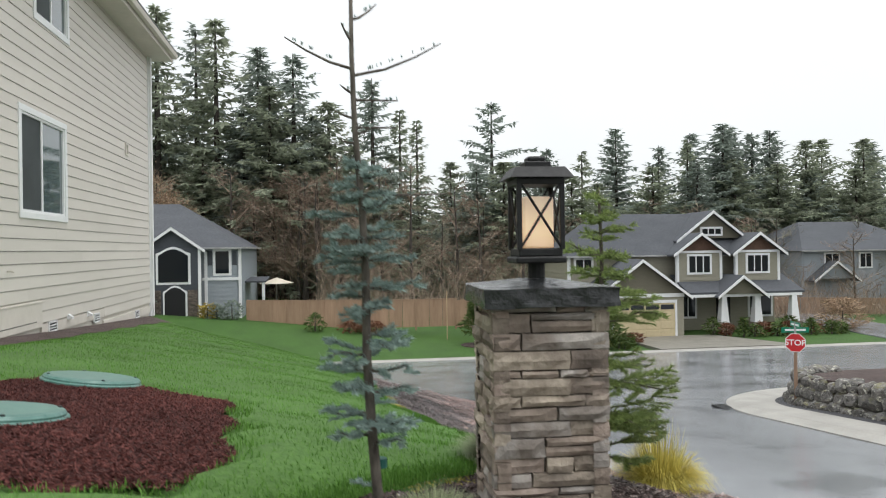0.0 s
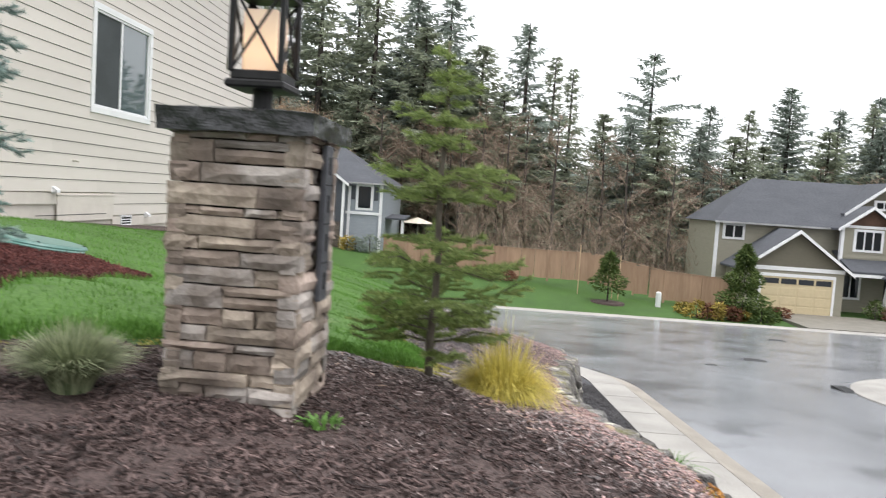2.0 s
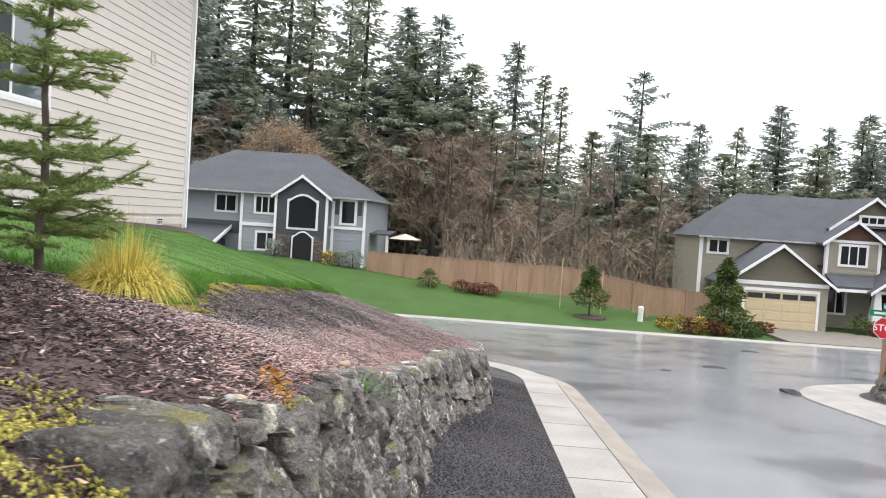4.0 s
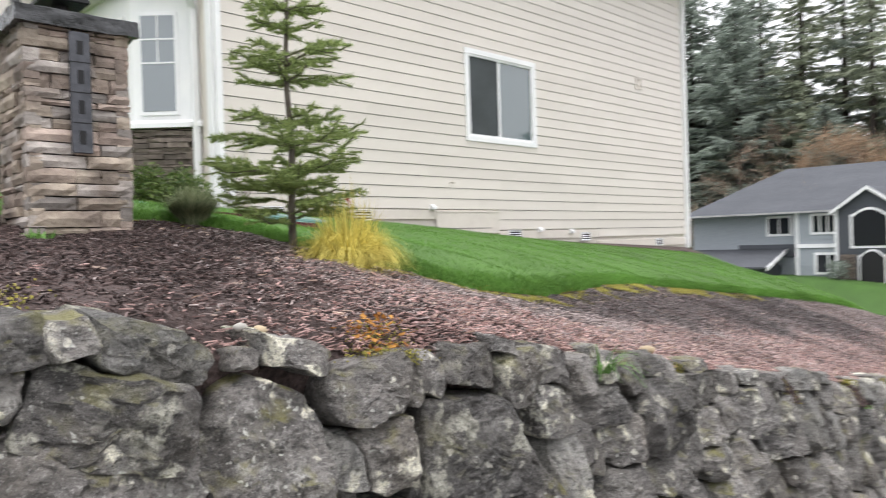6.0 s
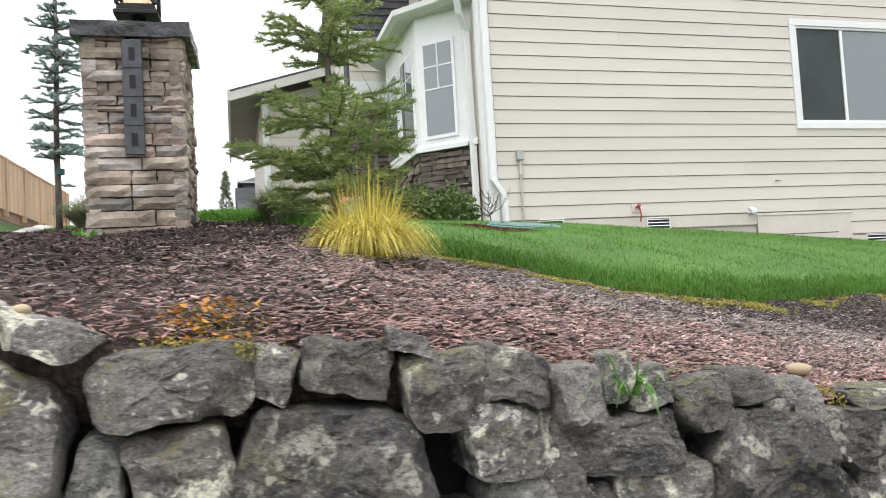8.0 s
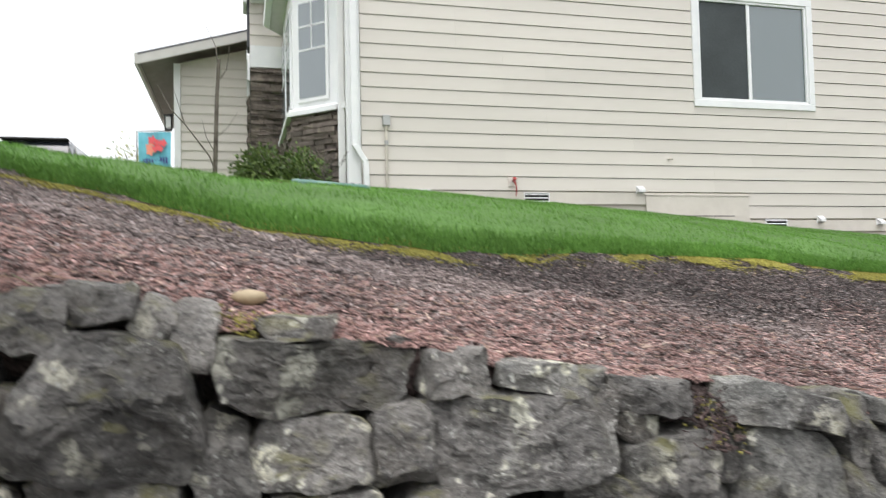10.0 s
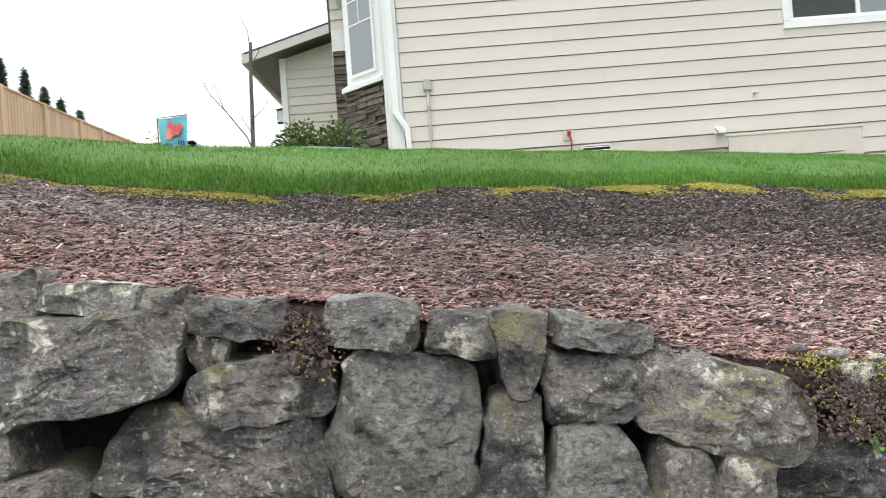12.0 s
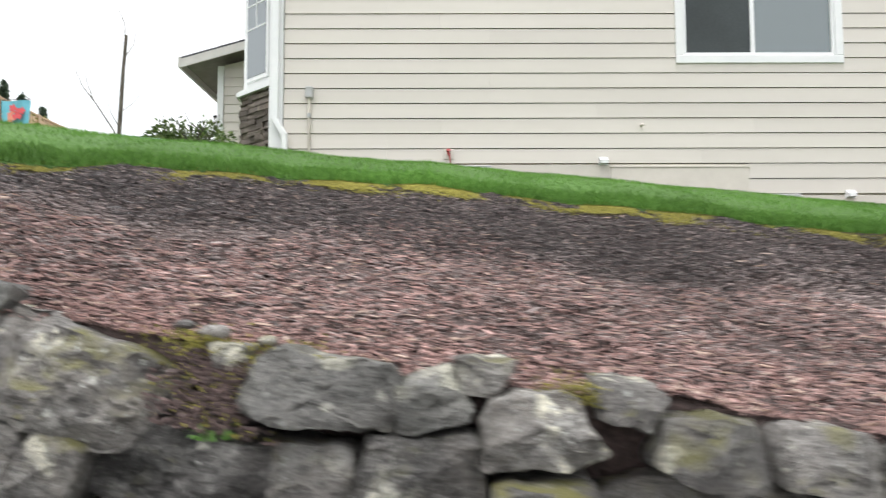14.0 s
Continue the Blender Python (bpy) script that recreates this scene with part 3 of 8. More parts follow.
def rock(name, poly, parent, seed, push, material=None):
    """A boulder whose face fills poly (s, z): broken flat facets, chipped edges, rough all over."""
    rnd = random.Random(seed)
    cx, cz = sum(p[0] for p in poly) / len(poly), sum(p[1] for p in poly) / len(poly)
    size = math.sqrt(abs(sum(a[0] * b[1] - b[0] * a[1] for a, b in zip(poly, poly[1:] + poly[:1]))) / 2)
    pts = poly
    for k in (rnd.uniform(0.08, 0.16), 0.2):
        nxt = []
        for i, a in enumerate(pts):
            b = pts[(i + 1) % len(pts)]
            nxt += [(a[0] + (b[0] - a[0]) * k, a[1] + (b[1] - a[1]) * k), (a[0] + (b[0] - a[0]) * (1 - k), a[1] + (b[1] - a[1]) * (1 - k))]
        pts = nxt
    seg = []
    for i, a in enumerate(pts):
        b = pts[(i + 1) % len(pts)]
        n = max(1, int(math.dist(a, b) / 0.02))
        seg += [(a[0] + (b[0] - a[0]) * j / n, a[1] + (b[1] - a[1]) * j / n) for j in range(n)]
    pts, m = seg, len(seg)
    deep = 0.05 + 0.2 * size
    inner = max(6, int(size / 0.03))
    rings = [(0.86, -0.34), (0.97, -0.16), (1.0, -0.05), (0.995, 0.0), (0.975, 0.4), (0.94, 0.75)]
    rings += [(0.9 * (1 - i / inner) + 0.03 * i / inner, 1.0) for i in range(inner + 1)]
    flats = []
    for i in range(3):                        # broad faces
        a, g = rnd.uniform(0, math.tau), rnd.uniform(0.08, 0.42)
        flats.append((deep * rnd.uniform(0.72, 1.0), -g * math.cos(a), -g * math.sin(a)))
    for i in range(6):                        # chipped corners
        a, g = math.tau * (i + rnd.uniform(-0.3, 0.3)) / 6, rnd.uniform(0.7, 1.7)
        flats.append((deep + g * size * rnd.uniform(0.28, 0.5), -g * math.cos(a), -g * math.sin(a)))
    verts, faces = [], []
    lean = rnd.uniform(-0.22, 0.06)
    rough = min(1.0, 0.4 + size * 2)
    for sc, d in rings:
        for p in pts:
            s, z = cx + (p[0] - cx) * sc, cz + (p[1] - cz) * sc
            q = Vector((s * 3.1 + seed * 7.7, z * 3.1, 0.0 if d > 0 else d * 3))
            n1 = noise.noise(q) * 0.022 + noise.ridged_multi_fractal(q * 2.4, 0.9, 2.2, 4, 1.0, 2.0) * 0.014 + noise.noise(q * 6) * 0.016 + noise.noise(q * 13) * 0.011 + noise.noise(q * 27) * 0.007
            if d > 0:
                o = max(0.01, min(deep * d, *(a + b * (s - cx) + c * (z - cz) for a, b, c in flats))) + lean * (z - cz) + n1 * rough
            else:
                o = d + n1 * 0.4
            w = wall_point(s + 0.022 * noise.noise(q * 3 + Vector((5, 0, 0))) + 0.009 * noise.noise(q * 11), z + 0.022 * noise.noise(q * 3 + Vector((0, 9, 0))) + 0.009 * noise.noise(q * 11 + Vector((0, 4, 0))), o + push)
            verts.append(w)
    for r in range(len(rings) - 1):
        for i in range(m):
            faces.append((r * m + i, r * m + (i + 1) % m, (r + 1) * m + (i + 1) % m, (r + 1) * m + i))
    last = (len(rings) - 1) * m
    mid = sum((Vector(v) for v in verts[last:last + m]), Vector()) / m
    verts.append(mid)
    faces += [(last + i, last + (i + 1) % m, len(verts) - 1) for i in range(m)]
    base = sum((Vector(v) for v in verts), Vector()) / len(verts)
    ob = link_mesh(name, [v - base for v in verts], faces, material or M_ROCK, parent, smooth=True)
    ob.data.set_sharp_from_angle(angle=radians(34))
    ob.location = base
    return ob


# boulders along the wall: where each sits along it, its height, its width and height, its tilt and how far it widens upwards
ROCKS_A = [(3.18, 0.44, 0.12, 0.16, -13, 0.1), (3.31, 0.45, 0.14, 0.1, 7, 0.1), (3.43, 0.45, 0.09, 0.08, 9, 0.0), (3.28, 0.34, 0.1, 0.11, -1, 0.1), (3.16, 0.28, 0.13, 0.13, 16, -0.1),
           (3.51, 0.25, 0.36, 0.2, -20, 0.0), (3.63, 0.39, 0.33, 0.13, -22, 0.1), (3.92, 0.11, 0.32, 0.29, -16, -0.2), (4.04, 0.33, 0.21, 0.08, -17, 0.2), (3.88, 0.34, 0.06, 0.05, -1, 0.0),
           (4.34, 0.2, 0.37, 0.17, 2, 0.0), (4.17, 0.0, 0.12, 0.15, -10, 0.0), (4.36, -0.02, 0.22, 0.18, 8, 0.0), (4.48, -0.14, 0.08, 0.08, -25, -0.1), (4.59, 0.2, 0.1, 0.13, -14, 0.2)]
ROCKS_B = [(4.78, 0.2, 0.22, 0.14, -10, 0.0), (4.95, 0.25, 0.12, 0.05, -10, 0.0), (5.04, 0.12, 0.19, 0.19, 0, 0.2), (4.74, -0.07, 0.44, 0.32, -5, -0.1), (5.24, 0.14, 0.22, 0.13, -12, 0.1),
           (5.22, -0.03, 0.26, 0.18, -4, 0.1), (5.02, -0.29, 0.22, 0.17, -10, 0.1), (5.22, -0.24, 0.17, 0.22, -7, 0.0), (3.46, 0.09, 0.5, 0.2, -18, 0.0), (4.01, -0.14, 0.37, 0.17, -14, -0.1),
           (4.4, -0.26, 0.24, 0.16, -13, 0.0), (5.43, 0.06, 0.14, 0.16, 3, 0.0), (5.57, 0.1, 0.09, 0.13, -12, 0.1), (5.68, 0.07, 0.12, 0.1, 4, -0.1), (5.34, -0.2, 0.12, 0.2, -7, 0.0)]
ROCKS_C = [(5.55, -0.08, 0.39, 0.15, -4, -0.1), (5.85, 0.0, 0.17, 0.15, 7, 0.2), (6.01, 0.04, 0.14, 0.09, -1, 0.0), (6.13, 0.0, 0.1, 0.08, -18, -0.1), (6.23, -0.05, 0.1, 0.15, -9, 0.1),
           (6.04, -0.21, 0.37, 0.31, -6, -0.2), (6.53, -0.16, 0.48, 0.18, -2, 0.1), (6.49, -0.04, 0.17, 0.06, 0, 0.2), (6.52, -0.35, 0.28, 0.16, -6, -0.1), (5.71, -0.25, 0.22, 0.17, -1, -0.1),
           (5.46, -0.25, 0.13, 0.13, -8, -0.2), (5.57, -0.22, 0.1, 0.12, -5, 0.0), (6.93, -0.18, 0.18, 0.12, -3, 0.0), (7.16, -0.2, 0.22, 0.07, -7, 0.0), (7.1, -0.37, 0.52, 0.24, 0, 0.1)]
ROCKS_D = [(7.33, -0.22, 0.11, 0.05, -3, 0.0), (7.53, -0.28, 0.26, 0.09, -9, 0.0), (7.46, -0.36, 0.12, 0.08, -2, 0.2), (7.6, -0.46, 0.36, 0.14, 1, -0.1), (7.49, -0.61, 0.5, 0.18, -7, -0.1),
           (7.88, -0.32, 0.24, 0.11, -10, -0.1), (8.11, -0.37, 0.16, 0.1, -11, -0.1), (7.95, -0.59, 0.35, 0.37, -9, -0.1), (8.25, -0.43, 0.13, 0.2, -7, 0.3), (8.47, -0.4, 0.24, 0.08, -11, 0.0),
           (8.43, -0.53, 0.24, 0.17, -6, 0.1), (8.75, -0.6, 0.42, 0.21, -18, 0.1), (8.2, -0.69, 0.15, 0.3, -13, -0.1), (8.41, -0.73, 0.23, 0.22, -1, -0.3), (8.63, -0.78, 0.13, 0.17, -10, -0.2)]
ROCKS_E = [(8.77, -0.8, 0.11, 0.17, -12, 0.1), (9.05, -0.8, 0.38, 0.16, -8, 0.0), (6.86, -0.55, 0.26, 0.16, 0, -0.2), (9.34, -0.63, 0.31, 0.13, -8, 0.0), (9.58, -0.65, 0.15, 0.12, 14, -0.2),
           (9.7, -0.6, 0.1, 0.07, -4, 0.4), (9.82, -0.72, 0.24, 0.15, 5, -0.2), (9.12, -0.56, 0.09, 0.07, -2, 0.2), (10.03, -0.67, 0.14, 0.09, -16, 0.2), (10.2, -0.76, 0.21, 0.13, -9, -0.1),
           (10.46, -0.79, 0.2, 0.13, -13, 0.0), (9.55, -0.81, 0.27, 0.16, -1, -0.1), (9.83, -0.89, 0.2, 0.12, -2, 0.0), (9.32, -0.82, 0.16, 0.14, 0, 0.1), (6.76, -0.36, 0.16, 0.18, 5, 0.0)]
listed = ROCKS_A + ROCKS_B + ROCKS_C + ROCKS_D + ROCKS_E


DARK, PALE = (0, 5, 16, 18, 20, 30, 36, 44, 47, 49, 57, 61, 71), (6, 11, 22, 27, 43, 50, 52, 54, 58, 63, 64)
# broken-off corners of some of them: lower left, lower right, upper right, upper left
BROKEN = {6: (0.4, 0, 0, 0), 7: (0.35, 0.25, 0.35, 0.35), 10: (0, 0, 0, 0.5), 12: (0.4, 0, 0, 0), 18: (0.3, 0, 0.4, 0), 31: (0.5, 0, 0, 0), 35: (0, 0, 0.3, 0.25), 36: (0.35, 0, 0, 0.25),
          44: (0, 0.5, 0, 0), 48: (0, 0, 0, 0.5), 53: (0.45, 0.45, 0, 0), 55: (0, 0.4, 0, 0), 56: (0, 0.35, 0.35, 0), 64: (0, 0.4, 0, 0.3)}


def faced(i, s, z, w, h, tilt, flare, rnd):
    """The outline of one boulder: a rough octagon, tilted, wider or narrower at its top, with broken corners."""
    out = []
    chip = BROKEN.get(i) or [rnd.choice((0.0, 0.0, 0.1, 0.25)) for _ in range(4)]
    shape = []
    for (u, v), c in zip(((-1, -1), (1, -1), (1, 1), (-1, 1)), chip):
        if c:
            pair = [(u * (1 - c), v), (u, v * (1 - c))]
            shape += pair if u * v < 0 else pair[::-1]
        else:
            shape.append((u, v))
    for u, v in shape:
        x = u * w * 0.57 * (1 + flare * v) * rnd.uniform(0.92, 1.04)
        y = v * h * 0.575 * rnd.uniform(0.93, 1.05)
        a = radians(tilt)
        out.append((s + x * math.cos(a) - y * math.sin(a), z + x * math.sin(a) + y * math.cos(a)))
    return out


sites = [(s, z, w, h) for s, z, w, h, _, _ in listed]
rr = random.Random(5)
s = 2.3
while s < 25.5:                           # the courses below and the far stretch
    x = s if s < 16 else 16 + 7 * math.sin((s - 16) / 6.3)
    top = float(np.interp(x, *Z_RIM))
    z = top - 0.06
    while z > foot(x) - 0.25:
        w, h = rr.uniform(0.18, 0.46), rr.uniform(0.14, 0.34)
        p = (s + rr.uniform(-0.16, 0.16), z - h * 0.4, w, h)
        if all(abs(p[0] - q[0]) > (p[2] + q[2]) * 0.37 or abs(p[1] - q[1]) > (p[3] + q[3]) * 0.4 for q in sites):
            sites.append(p)
        z -= 0.11
    s += 0.13
# soil sheet behind the boulders, coloured near black for the shade in the gaps
M_FILL = mat("gap_shade_soil", (0.006, 0.005, 0.004), (0.016, 0.013, 0.011), 30, 0.95, bump=0.6)
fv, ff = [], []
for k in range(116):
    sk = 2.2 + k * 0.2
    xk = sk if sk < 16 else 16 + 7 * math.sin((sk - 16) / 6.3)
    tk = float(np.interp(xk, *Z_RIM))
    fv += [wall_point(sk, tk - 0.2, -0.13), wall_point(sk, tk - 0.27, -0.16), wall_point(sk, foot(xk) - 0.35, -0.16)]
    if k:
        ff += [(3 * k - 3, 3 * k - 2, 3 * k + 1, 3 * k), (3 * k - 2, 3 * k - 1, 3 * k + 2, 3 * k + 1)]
rock_wall = tagged(new("rock_wall"), "dry-laid retaining wall of grey lichened basalt boulders", "retaining wall", kind="structure")
for i, (s, z, w, h) in enumerate(sites):
    rp = random.Random(i + 900)
    if i < len(listed):
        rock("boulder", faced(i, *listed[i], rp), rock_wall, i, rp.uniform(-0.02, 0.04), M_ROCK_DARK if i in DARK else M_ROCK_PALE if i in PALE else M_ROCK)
        continue
    x = s if s < 16 else 16 + 7 * math.sin((s - 16) / 6.3)
    lo, hi = [rp.uniform(-0.1, 0.1) * h for _ in range(2)], [rp.uniform(-0.1, 0.1) * h for _ in range(2)]
    poly = [(s - w * 0.8, z - h * 0.8 + lo[0]), (s + w * 0.8, z - h * 0.8 + lo[1]), (s + w * 0.8, z + h * 0.8 + hi[0]), (s - w * 0.8, z + h * 0.8 + hi[1])]
    for j, (s2, z2, w2, h2) in enumerate(sites):
        if i == j or abs(s2 - s) > 1.2 or abs(z2 - z) > 1.0:
            continue
        # divide the gap in proportion to the two sizes along the line between them
        dx, dz = s2 - s, z2 - z
        r1 = 1 / math.sqrt((dx / w) ** 2 + (dz / h) ** 2 + 1e-9)
        r2 = 1 / math.sqrt((dx / w2) ** 2 + (dz / h2) ** 2 + 1e-9)
        k = r1 / (r1 + r2) + ((i * 31 + j * 17) % 7 - 4) * 0.006
        n = (dx / ((w + w2) ** 2), dz / ((h + h2) ** 2))
        poly = clip_half(poly, (s + dx * k, z + dz * k), n)
        if len(poly) < 3:
            break
    if len(poly) < 3:
        continue
    top = float(np.interp(x, *Z_RIM))
    poly = clip_half(poly, (s, top + rr.uniform(-0.02, 0.07)), (0, 1))
    if len(poly) < 3 or abs(sum(a[0] * b[1] - b[0] * a[1] for a, b in zip(poly, poly[1:] + poly[:1]))) / 2 < 0.004:
        continue
    inner_gap = 3.05 < s < 10.6 and z > top - 0.3
    rock("boulder", poly, rock_wall, i, -0.07 if inner_gap else rp.uniform(-0.03, 0.04))
link_mesh("shaded_soil_backing", fv, ff, M_FILL, rock_wall)

# ---- the house beside the terrace ----
WY = 5.135
COURSE, LINE0 = 0.179, 2.445
def window(name, x0, x1, z0, z1, y, parent_label, split=0.46):
    """A white sliding window set in the wall that faces the street: casing, frame, one fixed and one sliding pane."""
    w = tagged(new(name), parent_label, "window", kind="structure")
    t = 0.095
    for nm, a, b, c, d in (("casing", x0, x1, z1 - t, z1), ("casing", x0, x1, z0, z0 + t), ("casing", x0, x0 + t, z0 + t, z1 - t), ("casing", x1 - t, x1, z0 + t, z1 - t)):
        part(nm, box(a, b, y - 0.03, y + 0.05, c, d, 0.004), M_TRIM, w)
    a, b, c, d = x0 + t, x1 - t, z0 + t, z1 - t
    f = 0.035
    for p, q, r, u in ((a, b, d - f, d), (a, b, c, c + f), (a, a + f, c + f, d - f), (b - f, b, c + f, d - f)):
        part("window_frame", box(p, q, y - 0.012, y + 0.06, r, u, 0.003), M_VINYL, w)
    xm = a + (b - a) * split
    part("meeting_rail", box(xm - 0.025, xm + 0.025, y - 0.008, y + 0.05, c + f, d - f, 0.003), M_VINYL, w)
    pn = part("pane", box(a + f, xm - 0.025, y + 0.010, y + 0.014, c + f, d - f), M_SCREEN, w, "window half behind a grey insect screen")
    pn = part("pane", box(xm + 0.025, b - f, y + 0.018, y + 0.024, c + f, d - f), M_GLASS, w)
    return w


holes = [(12.386, 14.362, 2.383, 3.995), (13.0, 14.56, 5.35, 6.55)]
house_wall = tagged(new("wall_side"), "long side wall of cream lap siding", "wall", kind="structure")
part("sheathing", box(7.67, 20.34, WY + 0.03, WY + 0.3, -0.6, 6.75), M_SKIRT, house_wall)
# dark-coloured sheet behind the board slots stands for the shade under each lap
for a, b, z, top in ((7.8, 12.386, 1.205, 6.7), (12.386, 13.2, 1.205, 2.38), (13.2, 14.362, 0.85, 2.38), (12.386, 14.362, 4.0, 5.34), (12.386, 13.0, 5.34, 6.7), (14.57, 20.25, 5.34, 6.7), (14.362, 16.4, 0.85, 5.34), (16.4, 20.25, 0.67, 5.34)):
    part("building_paper", box(a, b, WY + 0.018, WY + 0.028, z, top), M_MORTAR_LAPSHADE, house_wall)
board_mesh = {}
def board(x0, x1, z0):
    key = round(x1 - x0, 3)
    if key not in board_mesh:
        n = x1 - x0
        v = [(0, 0.03, 0.009), (0, -0.014, 0.009), (0, -0.004, COURSE + 0.001), (0, 0.03, COURSE + 0.001)]
        v += [(n, b, c) for _, b, c in v]
        me = bpy.data.meshes.new("siding_board")
        me.from_pydata(v, [], [(0, 1, 2, 3), (7, 6, 5, 4), (0, 4, 5, 1), (1, 5, 6, 2), (2, 6, 7, 3), (3, 7, 4, 0)])
        me.materials.append(M_SIDING)
        board_mesh[key] = me
    ob = new("siding_board", board_mesh[key])
    ob.location, ob.parent = (x0, WY, z0), house_wall


rb = random.Random(3)
for c in range(-11, 25):
    z0 = LINE0 + c * COURSE
    z1 = z0 + COURSE
    if z1 > 6.78:
        continue
    spans = [(7.79, 20.26)]
    for hx0, hx1, hz0, hz1 in holes:
        if z1 > hz0 + 0.02 and z0 < hz1 - 0.02:
            spans = [q for a, b in spans for q in ((a, min(b, hx0)), (max(a, hx1), b)) if q[1] - q[0] > 0.05]
    for a, b in spans:
        x = a
        first = 3.66 * rb.choice((0.33, 0.66, 1.0, 0.5))
        while x < b - 0.01:
            e = min(b, x + first)
            lo_x, hi_x = x, e
            if z0 < 1.19:                     # the siding's foot steps down with the ground
                lo_x = max(lo_x, 13.2) if z0 < 1.19 and z0 > 0.82 else max(lo_x, 16.4)
            if z0 < 0.58:
                lo_x = 99
            if hi_x - lo_x > 0.01:
                board(lo_x, hi_x - 0.0006, z0)
            x, first = e, 3.66
for hx0, hx1, hz0, hz1 in holes:              # boards cut short under and over the windows
    k = (hz0 - LINE0) / COURSE
    part("siding_board", box(hx0, hx1, WY - 0.012, WY + 0.03, LINE0 + math.floor(k) * COURSE + 0.009, hz0), M_SIDING, house_wall)
    k = (hz1 - LINE0) / COURSE
    part("siding_board", box(hx0, hx1, WY - 0.008, WY + 0.03, hz1, LINE0 + math.ceil(k) * COURSE), M_SIDING, house_wall)
for a, b, z in ((7.79, 13.2, 1.19), (13.2, 16.4, 0.82), (16.4, 20.26, 0.58)):
    part("water_table", prism([(WY + 0.03, z - 0.16), (WY - 0.004, z - 0.16), (WY - 0.006, z - 0.005), (WY + 0.03, z + 0.01)], "x", a, b), M_SKIRT, house_wall)
for x, w in ((7.62, 0.16), (20.24, 0.13)):
    part("corner_board", box(x, x + w, WY - 0.03, WY + 0.1, 0.2 if x > 10 else 1.1, 6.75, 0.004), M_TRIM, house_wall)
window("window_1", *holes[0], WY, "white sliding window with a screened half", 0.46)
window("window_2", *holes[1], WY, "white upper-storey sliding window in cream siding", 0.5)

# roof with its eave towards the street
roof = tagged(new("roof"), "dark grey shingle roof with a white gutter", "roof", kind="structure")
part("soffit", box(7.2, 20.75, 4.66, 5.2, 6.62, 6.66), M_SKIRT, roof)
part("fascia", box(7.2, 20.75, 4.62, 4.66, 6.6, 6.82), M_SKIRT, roof)
part("gutter", prism([(4.5, 6.8), (4.52, 6.7), (4.6, 6.68), (4.618, 6.8)], "x", 7.2, 20.8), M_SKIRT, roof)
part("roof_slope", prism([(4.5, 6.8), (4.5, 6.84), (11.5, 10.0), (18.5, 6.84), (18.5, 6.8), (11.5, 9.9)], "x", 7.1, 20.9), M_ROOF, roof, "dark grey shingles")
back = tagged(new("wall_back"), "back and far walls of the cream house", "wall", kind="structure")
part("wall_panel", box(20.1, 20.34, WY + 0.31, 18.2, -0.6, 6.75), M_SKIRT, back)
part("wall_panel", box(7.7, 20.1, 17.9, 18.2, 0.0, 6.75), M_SKIRT, back)
part("gable", prism([(5.3, 6.75), (18.2, 6.75), (11.5, 9.8)], "x", 20.05, 20.3), M_SKIRT, back)
part("gable", prism([(5.3, 6.75), (18.2, 6.75), (11.5, 9.8)], "x", 7.72, 7.9), M_SKIRT, back)
part("wall_panel", box(7.67, 7.9, WY + 0.31, 17.9, 0.6, 6.75), M_SIDING, back, "cream front wall")

# ---- pillar with lantern ----
PX, PY, PZ = 4.1, 0.075, 0.73
pillar = thing("stone_pillar", "square pillar of stacked tan veneer stone with a slate cap, in the mulch", "pillar", (PX, PY, PZ), -2.5)
part("core", box(-0.19, 0.19, -0.19, 0.19, -0.15, 0.93), M_MORTAR_LAPSHADE, pillar)
rs = random.Random(11)
def veneer(w, h, d, seed):
    """One veneer stone: a split face, pillowed towards its joints."""
    r, bm, nx, nz = random.Random(seed), bmesh.new(), 4, 2
    tilt = r.uniform(-0.004, 0.004)
    grid = []
    for i in range(nx + 1):
        col = []
        for j in range(nz + 1):
            rim = i in (0, nx) or j in (0, nz)
            y = -d + (0.009 if rim else 0.0) + tilt * (2 * i / nx - 1) + r.uniform(-0.004, 0.004)
            col.append(bm.verts.new((w * (i / nx - 0.5) + (r.uniform(-0.004, 0.004)), y, h * (j / nz - 0.5) + r.uniform(-0.002, 0.002))))
        grid.append(col)
    for i in range(nx):
        for j in range(nz):
            bm.faces.new((grid[i][j], grid[i + 1][j], grid[i + 1][j + 1], grid[i][j + 1]))
    ring = [grid[i][0] for i in range(nx + 1)] + [grid[nx][j] for j in range(1, nz + 1)] + [grid[i][nz] for i in range(nx - 1, -1, -1)] + [grid[0][j] for j in range(nz - 1, 0, -1)]
    deep = [bm.verts.new((v.co.x, 0.03, v.co.z)) for v in ring]
    for k in range(len(ring)):
        n = (k + 1) % len(ring)
        bm.faces.new((ring[k], deep[k], deep[n], ring[n]))
    return bm


